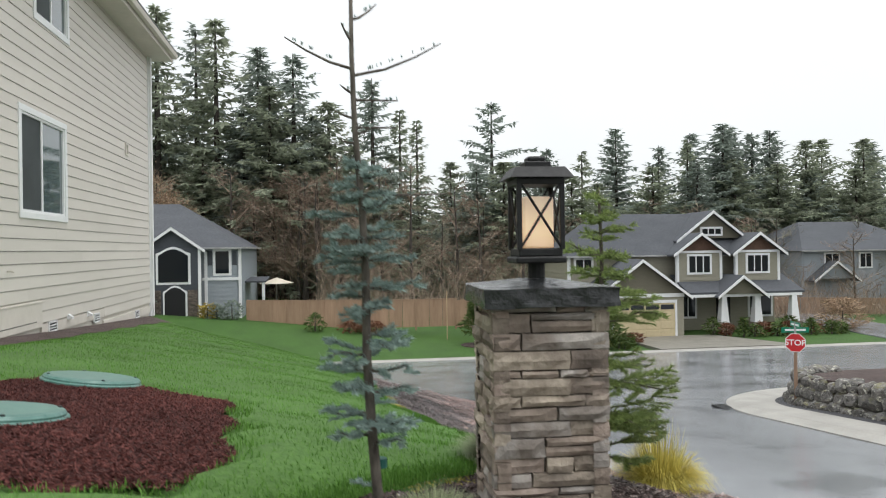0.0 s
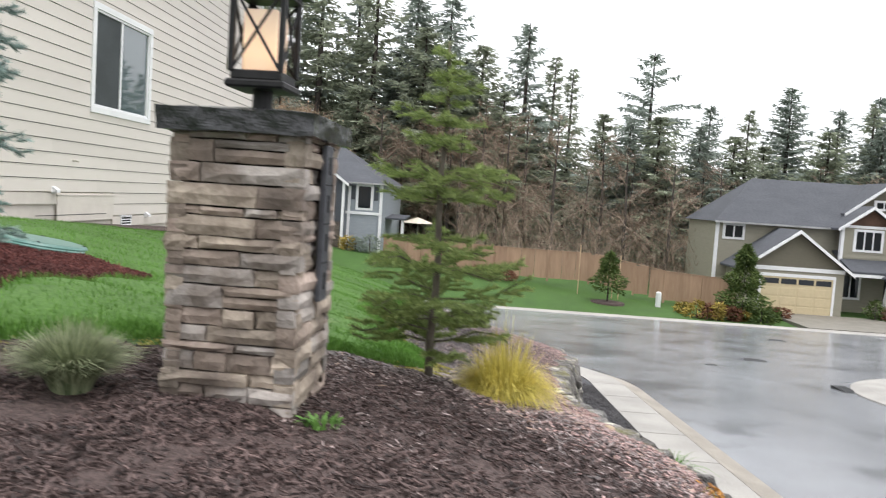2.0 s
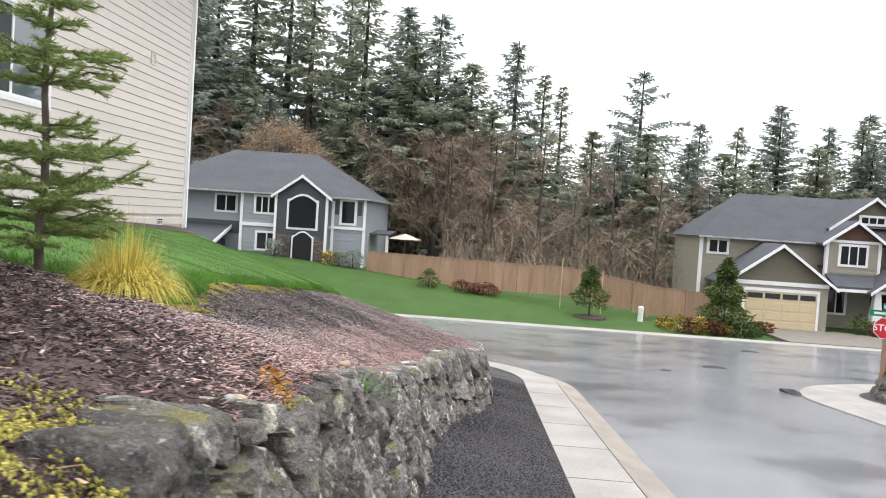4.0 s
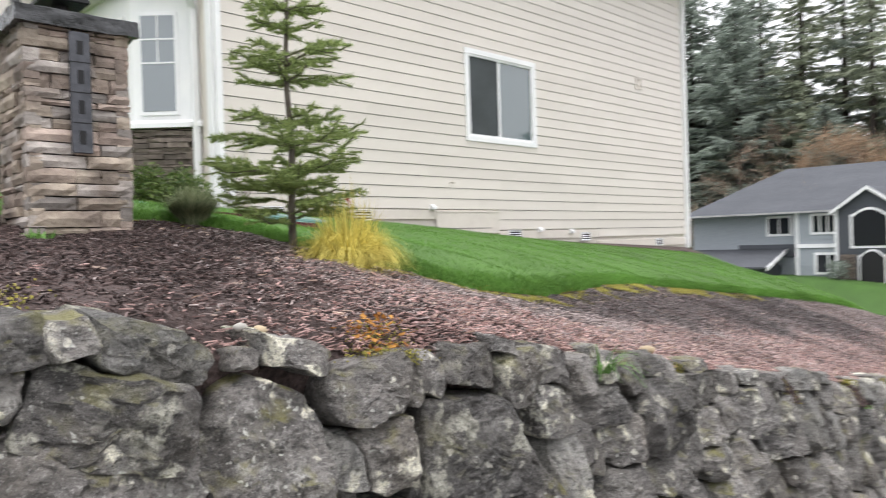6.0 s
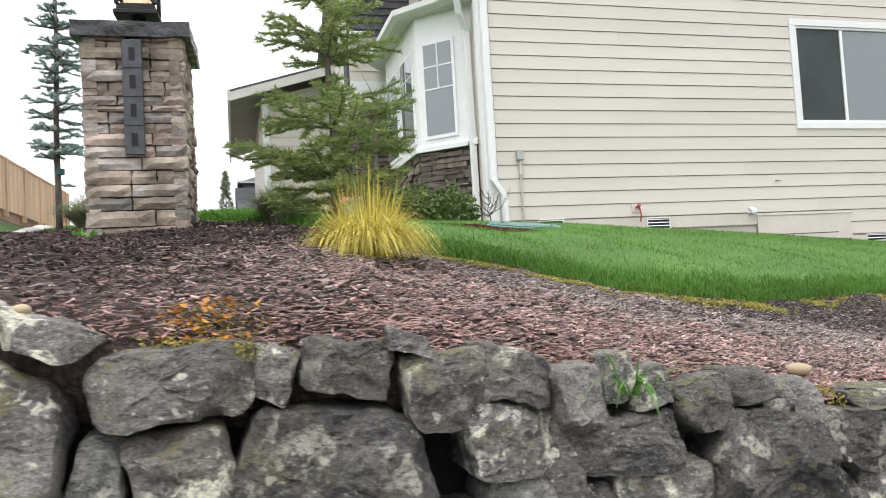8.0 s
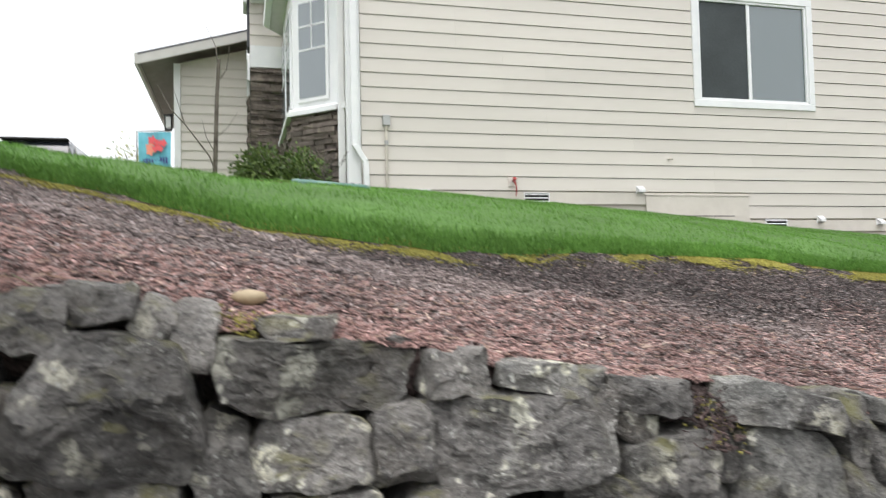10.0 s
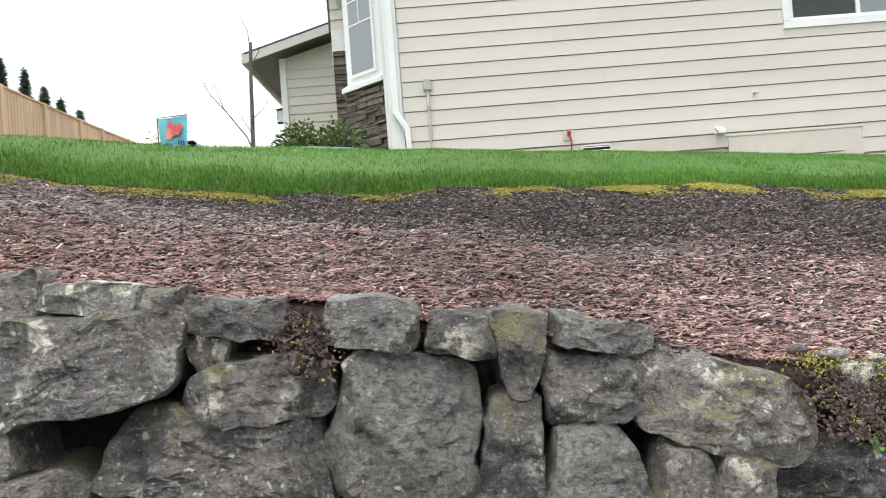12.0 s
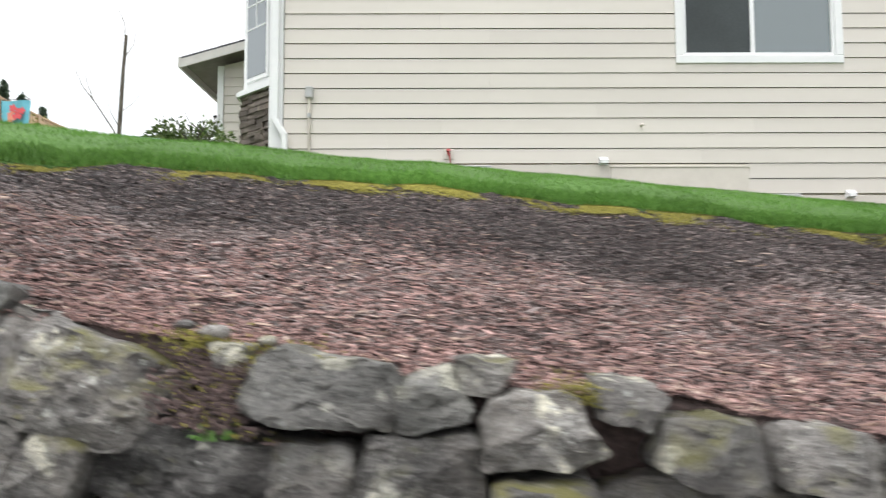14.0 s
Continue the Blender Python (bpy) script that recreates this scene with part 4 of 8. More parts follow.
for side in range(4):
    rot = Matrix.Rotation(side * math.pi / 2, 4, 'Z')
    z = -0.06
    row = 0
    while z < 0.915:
        h = min(rs.choice((0.03, 0.046, 0.054, 0.06, 0.066, 0.076)), 0.925 - z)
        if h < 0.02:
            break
        cuts = [-0.226]
        while cuts[-1] < 0.21:
            cuts.append(min(0.228, cuts[-1] + rs.choice((0.11, 0.15, 0.2, 0.25, 0.3))))
        if cuts[-1] - cuts[-2] < 0.05:
            cuts.pop(-2)
        for a, b in zip(cuts, cuts[1:]):
            parts = [(z, h)]
            if h > 0.07 and b - a > 0.16 and rs.random() < 0.35:
                k = rs.uniform(0.35, 0.65)
                parts = [(z, h * k), (z + h * k, h * (1 - k))]
            for zz, hh in parts:
                ob = part("stone", veneer(b - a - 0.005, hh - 0.005, rs.uniform(0.028, 0.048), rs.random()), rs.choice(M_STONES), pillar)
                ob.matrix_basis = rot @ Matrix.Translation(((a + b) / 2, -0.19, zz + hh / 2))
        z += h
cap = bmesh.new()
box(-0.26, 0.26, -0.26, 0.26, 0.912, 0.985, bm=cap)
bmesh.ops.subdivide_edges(cap, edges=cap.edges[:], cuts=7, use_grid_fill=True)
for v in cap.verts:
    r = max(abs(v.co.x), abs(v.co.y))
    if v.co.z > 0.98:
        v.co.z += 0.035 * (1 - r / 0.26)
    if r > 0.255:
        n = noise.noise(v.co * 14)
        v.co.x *= 1 + 0.035 * n
        v.co.y *= 1 + 0.035 * n
        v.co.z += 0.008 * noise.noise(v.co * 20 + Vector((3, 3, 3)))
part("cap", cap, M_CAP, pillar, "wet dark slate cap with chipped edges", smooth=False)
plate = part("number_plate", box(-0.044, 0.044, -0.252, -0.232, 0.36, 0.9, 0.003), M_PLATE, pillar, "dark upright slate plate with carved marks")
M_CARVE = plain("carved_mark", (0.012, 0.012, 0.013), 0.8)
for zc in (0.495, 0.63, 0.765):
    part("joint", box(-0.044, 0.044, -0.2535, -0.251, zc - 0.002, zc + 0.002), M_CARVE, plate)
for zc in (0.83, 0.7, 0.565, 0.43):
    part("bar", box(-0.013, 0.013, -0.2545, -0.251, zc - 0.03, zc + 0.03), M_CARVE, plate)

lantern = thing("pillar_lantern", "black iron lantern with a lit frosted glass, on the pillar", "lantern", (PX, PY, PZ + 1.0), -2.5)
bm = tube([(0, 0, 0), (0, 0, 0.012), (0, 0, 0.013), (0, 0, 0.075)], [0.06, 0.055, 0.032, 0.032], 12)
part("stem", bm, M_BLACK, lantern)
part("base", box(-0.095, 0.095, -0.095, 0.095, 0.07, 0.095, 0.006), M_BLACK, lantern)
part("tray", box(-0.082, 0.082, -0.082, 0.082, 0.095, 0.125, 0.004), M_BLACK, lantern)
for sx in (-1, 1):
    for sy in (-1, 1):
        part("post", box(sx * 0.08 - 0.009, sx * 0.08 + 0.009, sy * 0.08 - 0.009, sy * 0.08 + 0.009, 0.12, 0.375, 0.002), M_BLACK, lantern)
for k in range(4):
    rot = Matrix.Rotation(k * math.pi / 2, 4, 'Z')
    for a, b in ((-1, 1), (1, -1)):
        ob = part("crossbar", tube([(a * 0.074, -0.082, 0.13), (b * 0.074, -0.082, 0.365)], 0.005, 6), M_BLACK, lantern)
        ob.matrix_basis = rot
M_LAMPGLASS, nt, bs = nodes_of("frosted_lit_glass")
bs.inputs["Base Color"].default_value = (0.75, 0.62, 0.5, 1)
bs.inputs["Roughness"].default_value = 0.35
g_geo, g_sep, g_mr, g_rp = nt.nodes.new("ShaderNodeTexCoord"), nt.nodes.new("ShaderNodeSeparateXYZ"), nt.nodes.new("ShaderNodeMapRange"), nt.nodes.new("ShaderNodeValToRGB")
nt.links.new(g_geo.outputs["Object"], g_sep.inputs[0])
g_mr.inputs["From Min"].default_value, g_mr.inputs["From Max"].default_value = 0.12, 0.35
nt.links.new(g_sep.outputs["Z"], g_mr.inputs["Value"]), nt.links.new(g_mr.outputs["Result"], g_rp.inputs["Fac"])
g_rp.color_ramp.elements[0].color, g_rp.color_ramp.elements[1].color = (0.62, 0.33, 0.14, 1), (0.34, 0.25, 0.2, 1)
e = g_rp.color_ramp.elements.new(0.3)
e.color = (1.0, 0.66, 0.34, 1)
nt.links.new(g_rp.outputs["Color"], bs.inputs["Emission Color"])
bs.inputs["Emission Strength"].default_value = 0.62
lantern.scale = (1.08, 1.08, 1.08)
part("glass", box(-0.055, 0.055, -0.055, 0.055, 0.126, 0.318, 0.004), M_LAMPGLASS, lantern, "frosted glass lit warm from within")
part("top_frame", box(-0.09, 0.09, -0.09, 0.09, 0.36, 0.385, 0.003), M_BLACK, lantern)
bm = prism([(-0.118, -0.118), (0.118, -0.118), (0.118, 0.118), (-0.118, 0.118)], "z", 0.385, 0.425)
for v in bm.verts:
    if v.co.z > 0.4:
        v.co.x *= 0.78
        v.co.y *= 0.78
part("roof_plate", bm, M_BLACK, lantern)
part("chimney", box(-0.05, 0.05, -0.05, 0.05, 0.425, 0.45, 0.004), M_BLACK, lantern)
part("finial", box(-0.035, 0.035, -0.035, 0.035, 0.45, 0.47, 0.006), M_BLACK, lantern)

# ---- fittings on the side wall ----
M_PIPE = mat("grey_conduit", (0.3, 0.3, 0.3), (0.4, 0.4, 0.4), 20, 0.5, bump=0.05)
M_RED = mat("red_painted_metal", (0.32, 0.04, 0.04), (0.42, 0.07, 0.06), 20, 0.45, bump=0.1)
M_BEIGE = mat("beige_plastic", (0.5, 0.46, 0.4), (0.55, 0.5, 0.44), 20, 0.5, bump=0.05)


def foundation_vent(x0, x1, z0, z1):
    v = thing("foundation_vent", "white louvred crawl-space vent in the wall's foot", "vent", (0, 0, 0), group="foundation vents")
    y = WY - 0.012
    part("backing", box(x0 + 0.01, x1 - 0.01, y - 0.002, y + 0.02, z0 + 0.01, z1 - 0.01), M_DARK, v)
    for a, b, c, d in ((x0, x1, z1 - 0.012, z1), (x0, x1, z0, z0 + 0.012), (x0, x0 + 0.012, z0, z1), (x1 - 0.012, x1, z0, z1)):
        part("frame", box(a, b, y - 0.012, y + 0.02, c, d), M_TRIM, v)
    n = 4
    for k in range(n):
        z = z0 + (z1 - z0) * (k + 0.5) / n
        part("slat", prism([(y - 0.012, z - 0.008), (y - 0.01, z - 0.012), (y + 0.01, z + 0.008), (y + 0.008, z + 0.012)], "x", x0 + 0.012, x1 - 0.012), M_TRIM, v)


for x0, x1, zc in ((8.29, 8.65, 1.12), (9.86, 10.21, 1.09), (13.45, 13.81, 0.75), (15.75, 16.08, 0.68), (18.78, 19.1, 0.5)):
    foundation_vent(x0, x1, zc - 0.085, zc + 0.085)


def hood(x, z, group="vent hoods"):
    h = thing("vent_hood", "small white plastic vent hood on the siding", "vent hood", (x, WY - 0.005, z), group=group)
    part("flange", box(-0.055, 0.055, -0.012, 0.01, -0.05, 0.05, 0.003), M_TRIM, h)
    part("cowl", prism([(-0.01, 0.045), (-0.075, 0.0), (-0.075, -0.035), (-0.068, -0.035), (-0.066, -0.002), (-0.01, 0.035)], "x", -0.05, 0.05), M_TRIM, h)
    for sx in (-0.05, 0.046):
        part("cheek", prism([(-0.01, 0.045), (-0.075, 0.0), (-0.075, -0.035), (-0.01, -0.035)], "x", sx, sx + 0.004), M_TRIM, h)


hood(11.51, 1.225), hood(14.37, 0.83), hood(15.41, 0.79)
sq = thing("square_vent", "square cream vent cover high on the siding", "vent cover", (18.19, WY - 0.005, 4.09))
for a, b, c, d in ((-0.11, 0.11, 0.1, 0.13), (-0.11, 0.11, -0.13, -0.1), (-0.11, -0.08, -0.1, 0.1), (0.08, 0.11, -0.1, 0.1)):
    part("frame", box(a, b, -0.03, 0.01, c, d, 0.003), M_SIDING, sq)
part("flap", box(-0.08, 0.08, -0.006, 0.008, -0.1, 0.1), M_BEIGE, sq)
spig = thing("wall_spigot", "small brass overflow spout poking from the siding", "pipe", (11.96, WY, 1.64))
part("pipe", tube([(0, 0.02, 0), (0, -0.06, 0.005), (0.02, -0.09, -0.01)], [0.014, 0.014, 0.012], 8), M_BEIGE, spig)
hb = thing("hose_bib", "red frost-proof garden tap on a cream block", "garden tap", (9.71, WY - 0.005, 1.3))
part("block", box(-0.06, 0.06, -0.02, 0.01, -0.05, 0.07, 0.003), M_SIDING, hb)
part("body", tube([(0, -0.01, 0.02), (0, -0.07, 0.015), (0.01, -0.1, -0.03)], [0.014, 0.018, 0.013], 8), M_RED, hb)
part("wheel", tube([(0, -0.085, 0.03), (0, -0.1, 0.045)], [0.026, 0.026], 10), M_RED, hb)
part("hose", tube([(0.01, -0.1, -0.03), (0.02, -0.1, -0.09), (0.015, -0.08, -0.18)], 0.009, 6), M_RED, hb, "short red hose")
jb = thing("junction_box", "grey electrical box with a conduit running down the siding", "junction box", (8.09, WY - 0.005, 2.03))
part("box", box(-0.045, 0.045, -0.07, 0.01, -0.06, 0.07, 0.006), M_PIPE, jb)
part("conduit", tube([(0, -0.03, -0.06), (0, -0.03, -0.28), (0, -0.03, -0.9)], 0.016, 8), M_BEIGE, jb)
part("coupling", tube([(0, -0.03, -0.24), (0, -0.03, -0.29)], 0.024, 8), M_PIPE, jb)


def downspout(pts, label):
    d = thing("downspout", label, "downspout", group="downspouts")
    w, t = 0.042, 0.032
    for a, b in zip(pts, pts[1:]):
        A, B = Vector(a), Vector(b)
        q = (B - A)
        bm = box(-w, w, -t, t, 0, q.length + 0.015, 0.008)
        bmesh.ops.transform(bm, matrix=Matrix.Translation(A) @ q.to_track_quat('Z', 'Y').to_matrix().to_4x4(), verts=bm.verts[:])
        part("pipe", bm, M_TRIM, d)


downspout([(7.70, WY - 0.075, 6.7), (7.70, WY - 0.075, 1.72), (7.82, WY - 0.1, 1.52), (7.83, WY - 0.1, 1.14)], "white square downspout with a kicked-out foot at the corner")
downspout([(20.31, WY - 0.06, 6.6), (20.31, WY - 0.06, 0.35)], "white square downspout on the far corner of the house")
panel = thing("access_panel", "cream crawl-space access board at the wall's foot", "access panel", (11.6, WY - 0.012, 0.78))
part("board", box(0, 1.6, -0.004, 0.012, 0.0, 0.37, 0.003), M_SKIRT, panel)
part("drip_edge", box(-0.02, 1.62, -0.012, 0.01, 0.37, 0.385), M_SKIRT, panel)
part("gap", box(-0.5, 1.36, -0.007, 0.0, 0.09, 0.1), M_DARK, panel)

# ---- front of the house: bay window, entry, garage ----
bay = tagged(new("bay_window"), "white-framed bay window on a stacked stone base", "bay window", kind="structure")
plan = [(7.68, 5.5), (7.62, 5.56), (7.06, 6.12), (7.06, 8.2), (7.62, 8.8)]
# the bluish base stands for sky reflected in the bay's panes
M_GLASS2 = glass_mat("bay_glass", (0.15, 0.18, 0.2))


def facing(p, q, z):
    """A frame with x along p to q, y into the wall, z up."""
    d = Vector((q[0] - p[0], q[1] - p[1], 0)).normalized()
    m = Matrix(((d.x, -d.y, 0, p[0]), (d.y, d.x, 0, p[1]), (0, 0, 1, z), (0, 0, 0, 1)))
    return m, math.dist(p, q)


def stone_courses(name, length, height, parent, m, seed, mat_=None):
    r = random.Random(seed)
    bm = bmesh.new()
    z = 0.0
    while z < height - 0.01:
        h = min(r.choice((0.025, 0.035, 0.045, 0.06, 0.07)), height - z)
        x = 0.0
        while x < length - 0.01:
            w = min(r.uniform(0.1, 0.4), length - x)
            d = r.uniform(-0.01, 0.035)
            i0 = len(bm.verts)
            box(x + 0.003, x + w - 0.003, -0.03 - d, 0.02, z + 0.003, z + h - 0.003, bm=bm)
            bm.verts.ensure_lookup_table()
            for v_ in bm.verts[i0:]:
                v_.co += Vector((0, r.uniform(-0.012, 0.012), r.uniform(-0.007, 0.007)))
            x += w
        z += h
    bmesh.ops.transform(bm, matrix=m, verts=bm.verts[:])
    return part(name, bm, mat_ or M_STONE2, parent)


def bay_side(p, q):
    m, n = facing(p, q, 0)
    def put(name, bm, material, label=""):
        bmesh.ops.transform(bm, matrix=m, verts=bm.verts[:])
        return part(name, bm, material, bay, label)
    put("backing", box(0, n, 0.02, 0.15, 0.9, 2.25), M_MORTAR_LAPSHADE)
    stone_courses("stone_base", n, 1.25, bay, m @ Matrix.Translation((0, 0, 1.0)), n * 7)
    put("sill", prism([(-0.09, 2.25), (-0.09, 2.31), (0.0, 2.36), (0.05, 2.36), (0.05, 2.25)], "x", -0.03, n + 0.03), M_TRIM)
    put("wall", box(0, n, 0.0, 0.12, 2.36, 4.2), M_TRIM)
    if n > 0.5:
        count = 2 if n > 1.4 else 1
        for c in range(count):
            a, b = n * c / count + 0.13, n * (c + 1) / count - 0.23
            put("window_frame", box(a - 0.04, b + 0.04, -0.03, 0.01, 2.42, 3.77, 0.004), M_VINYL)
            put("pane", box(a, b, -0.034, -0.028, 2.47, 3.72), M_GLASS2)
            put("grille", box((a + b) / 2 - 0.008, (a + b) / 2 + 0.008, -0.04, -0.03, 3.1, 3.72), M_VINYL)
            for zz in (3.1, 3.41):
                put("grille", box(a, b, -0.04, -0.03, zz - 0.01, zz + 0.01), M_VINYL)


for p, q in zip(plan[1:], plan[:-1]):
    bay_side(p, q)
bm = bmesh.new()
eave = [(7.9, 5.3), (7.48, 5.42), (6.86, 6.2), (6.86, 8.3), (7.4, 9.1), (7.9, 9.1)]
prism(eave, "z", 4.14, 4.2, bm)
part("bay_soffit", bm, M_BARGE, bay)
bm = bmesh.new()
ridge = [(7.9, 6.0), (7.75, 6.0), (7.6, 6.6), (7.6, 8.0), (7.75, 8.6), (7.9, 8.6)]
lo = [bm.verts.new((x, y, 4.205)) for x, y in eave]
hi = [bm.verts.new((x, y, 4.85)) for x, y in ridge]
bm.faces.new(hi)
for i in range(len(eave)):
    j = (i + 1) % len(eave)
    bm.faces.new((lo[i], lo[j], hi[j], hi[i]))
part("bay_roof", bm, M_ROOF, bay, "dark shingles over the bay")
for a, b in zip(eave[:-1], eave[1:]):
    m, n = facing(a, b, 4.14)
    bm = prism([(-0.005, 0.02), (-0.09, 0.05), (-0.1, 0.12), (-0.005, 0.12)], "x", -0.03, n + 0.03)
    bmesh.ops.transform(bm, matrix=m @ Matrix.Rotation(math.pi, 4, 'Z') @ Matrix.Translation((-n, 0, 0)), verts=bm.verts[:])
    part("gutter", bm, M_TRIM, bay)
downspout([(7.44, 5.33, 4.16), (7.48, 5.4, 3.98), (7.6, 5.5, 3.8), (7.6, 5.48, 1.25)], "thin white downspout beside the bay window")
entry = tagged(new("wall_entry"), "stone entry wall with dark shingled gable above", "wall", kind="structure")
M_DOORWOOD = mat("red_brown_door_wood", (0.16, 0.06, 0.04), (0.24, 0.1, 0.07), 6, 0.5, stretch=(1, 1, 0.2), bump=0.1)
M_SHAKE = mat("dark_grey_shingle_siding", (0.06, 0.062, 0.07), (0.1, 0.1, 0.11), 12, 0.8, per=0.1, bump=0.3)
part("wall_panel", box(6.5, 7.66, 8.86, 9.1, 0.8, 3.7), M_MORTAR_LAPSHADE, entry)
stone_courses("stone_face", 0.72, 2.55, entry, Matrix.Translation((6.5, 8.85, 1.1)), 3)
part("wall_panel", box(6.5, 7.25, 8.8, 8.86, 3.66, 4.02), M_TRIM, entry)
for k in range(5):
    z = 4.02 + k * COURSE
    part("siding_board", prism([(8.86, z), (8.8, z), (8.82, z + COURSE), (8.86, z + COURSE)], "x", 6.5, 7.7), M_SIDING, entry)
for k in range(17):
    z = 4.8 + k * 0.13
    part("shingle_course", prism([(8.82, z), (8.78, z), (8.805, z + 0.14), (8.82, z + 0.14)], "x", 6.45 + 0.0 * k, 7.7), M_SHAKE, entry)
part("shingle_backing", box(6.46, 7.7, 8.82, 9.2, 4.0, 7.0), M_SHAKE, entry)
part("barge_board", box(6.4, 6.46, 8.7, 9.3, 4.7, 7.0, 0.004), M_TRIM, entry)
part("gutter", box(6.5, 6.8, 8.55, 8.75, 4.7, 4.81, 0.01), M_TRIM, entry)

rise = [(9.65 + 0.5 * math.cos(math.pi * k / 12), 3.5 + 0.55 * math.sin(math.pi * k / 12)) for k in range(13)]
part("arch_wall", prism([(9.1, 4.8), (10.5, 4.8), (10.5, 3.5)] + rise + [(9.1, 3.5)], "x", 6.5, 6.62), M_SIDING, entry)
rim_out = [(9.65 + 0.6 * math.cos(math.pi * k / 12), 3.5 + 0.66 * math.sin(math.pi * k / 12)) for k in range(13)]
part("arch_trim", prism(rim_out + rise[::-1], "x", 6.46, 6.64), M_TRIM, entry, "white arched trim")
part("column_core", box(6.52, 6.95, 10.12, 10.48, 0.9, 3.5), M_MORTAR_LAPSHADE, entry)
stone_courses("stone_column", 0.4, 2.5, entry, facing((6.52, 10.5), (6.52, 10.1), 1.0)[0], 17)
part("front_door", box(7.5, 7.6, 9.2, 10.3, 1.1, 3.3, 0.01), M_DOORWOOD, entry, "reddish-brown front door in the porch")

# brown-grey has the shade under the garage eave mixed into the soffit's colour
M_SOFFIT = mat("shaded_soffit", (0.2, 0.18, 0.16), (0.26, 0.235, 0.21), 5, 0.7, bump=0.05, big=0.05)
garage = tagged(new("wall_garage"), "cream sided garage wing with a sloping taupe-edged roof", "garage", kind="structure")
GY = 11.3
part("wall_panel", box(5.06, 7.7, GY + 0.03, GY + 0.2, 1.0, 4.35), M_SKIRT, garage)
part("gable", prism([(5.06, 4.35), (7.7, 4.35), (7.7, 5.05)], "y", GY + 0.03, GY + 0.2), M_SKIRT, garage)
for k in range(22):
    z = 1.25 + k * COURSE
    x0 = 5.14 + max(0.0, (z + COURSE - 4.3) / 0.27)
    if x0 < 7.5:
        part("siding_board", prism([(GY + 0.03, z), (GY - 0.004, z), (GY + 0.014, z + COURSE), (GY + 0.03, z + COURSE)], "x", x0, 7.7), M_SIDING, garage)
part("corner_board", box(5.03, 5.15, GY - 0.03, GY + 0.1, 1.0, 4.35, 0.004), M_TRIM, garage)
part("wall_panel", box(5.03, 5.2, GY + 0.2, 17.5, 1.0, 4.35), M_SIDING, garage)
def rake(x):
    return 4.36 + (x - 4.43) * 0.285
bm = bmesh.new()
prism([(4.43, rake(4.43)), (8.2, rake(8.2)), (8.2, rake(8.2) + 0.05), (4.43, rake(4.43) + 0.05)], "y", GY - 0.42, 17.6, bm)
part("roof_slope", bm, M_ROOF, garage)
part("barge_board", prism([(4.43, rake(4.43) - 0.17), (8.2, rake(8.2) - 0.17), (8.2, rake(8.2) - 0.004), (4.43, rake(4.43) - 0.004)], "y", GY - 0.45, GY - 0.41), M_BARGE, garage)
part("soffit", prism([(4.43, rake(4.43) - 0.04), (8.2, rake(8.2) - 0.04), (8.2, rake(8.2) - 0.02), (4.43, rake(4.43) - 0.02)], "y", GY - 0.4, 17.6), M_SOFFIT, garage)
part("fascia", box(4.38, 4.43, GY - 0.45, 17.6, 4.19, 4.4), M_BARGE, garage)
wl = thing("wall_lantern", "black wall lantern on the garage front", "lantern", (4.98, GY + 0.55, 3.35))
part("back_plate", box(0.0, 0.04, -0.05, 0.05, -0.12, 0.16), M_BLACK, wl)
part("arm", box(-0.1, 0.0, -0.012, 0.012, 0.12, 0.145), M_BLACK, wl)
part("cage_top", prism([(-0.08, -0.08), (0.08, -0.08), (0.08, 0.08), (-0.08, 0.08)], "z", 0.09, 0.12), M_BLACK, wl).location = (-0.1, 0, 0)
for sx in (-1, 1):
    for sy in (-1, 1):
        part("post", box(-0.1 + sx * 0.06 - 0.007, -0.1 + sx * 0.06 + 0.007, sy * 0.06 - 0.007, sy * 0.06 + 0.007, -0.16, 0.09), M_BLACK, wl)
part("glass", box(-0.145, -0.055, -0.045, 0.045, -0.15, 0.08), M_VINYL, wl, "pale frosted glass")
part("base", box(-0.17, -0.03, -0.07, 0.07, -0.18, -0.16), M_BLACK, wl)

garage.location.x, entry.location.x = 0.15, 0.06
wl.location.x += 0.15

# ---- grass, chips and plants near the path ----
def ground_z(x, y):
    return upper(x, min(y, 5.1)) + max(0.0, y - 6) * 0.06


v, f = [], []
gxx, gyy = np.linspace(3.9, 10.8, 70), np.linspace(1.2, 5.14, 44)
idx = {}
for i, x in enumerate(gxx):
    for j, y in enumerate(gyy):
        if in_red(x, y):
            idx[i, j] = len(v)
            v.append((x, y, ground_z(x, y) + 0.006 + 0.012 * noise.noise(Vector((x * 5, y * 5, 2)))))
for i in range(69):
    for j in range(43):
        q = [(i, j), (i + 1, j), (i + 1, j + 1), (i, j + 1)]
        if all(k in idx for k in q):
            f.append([idx[k] for k in q])
tagged(link_mesh("mulch_patch", v, f, M_MULCH_RED, smooth=True), "patch of red-brown mulch in the lawn", "mulch patch", kind="structure")


strip_a, strip_b = [(7.75 + k * 0.5, 4.66 + 0.06 * math.sin(k * 1.7)) for k in range(26)], [(7.75 + k * 0.5, 5.13) for k in range(26)]
strip("soil_strip", strip_a, strip_b, [ground_z(*p) + 0.045 for p in strip_a], [ground_z(p[0], 5.1) + 0.05 for p in strip_b], M_MULCH, "strip of bare dark soil along the foot of the house", "soil")


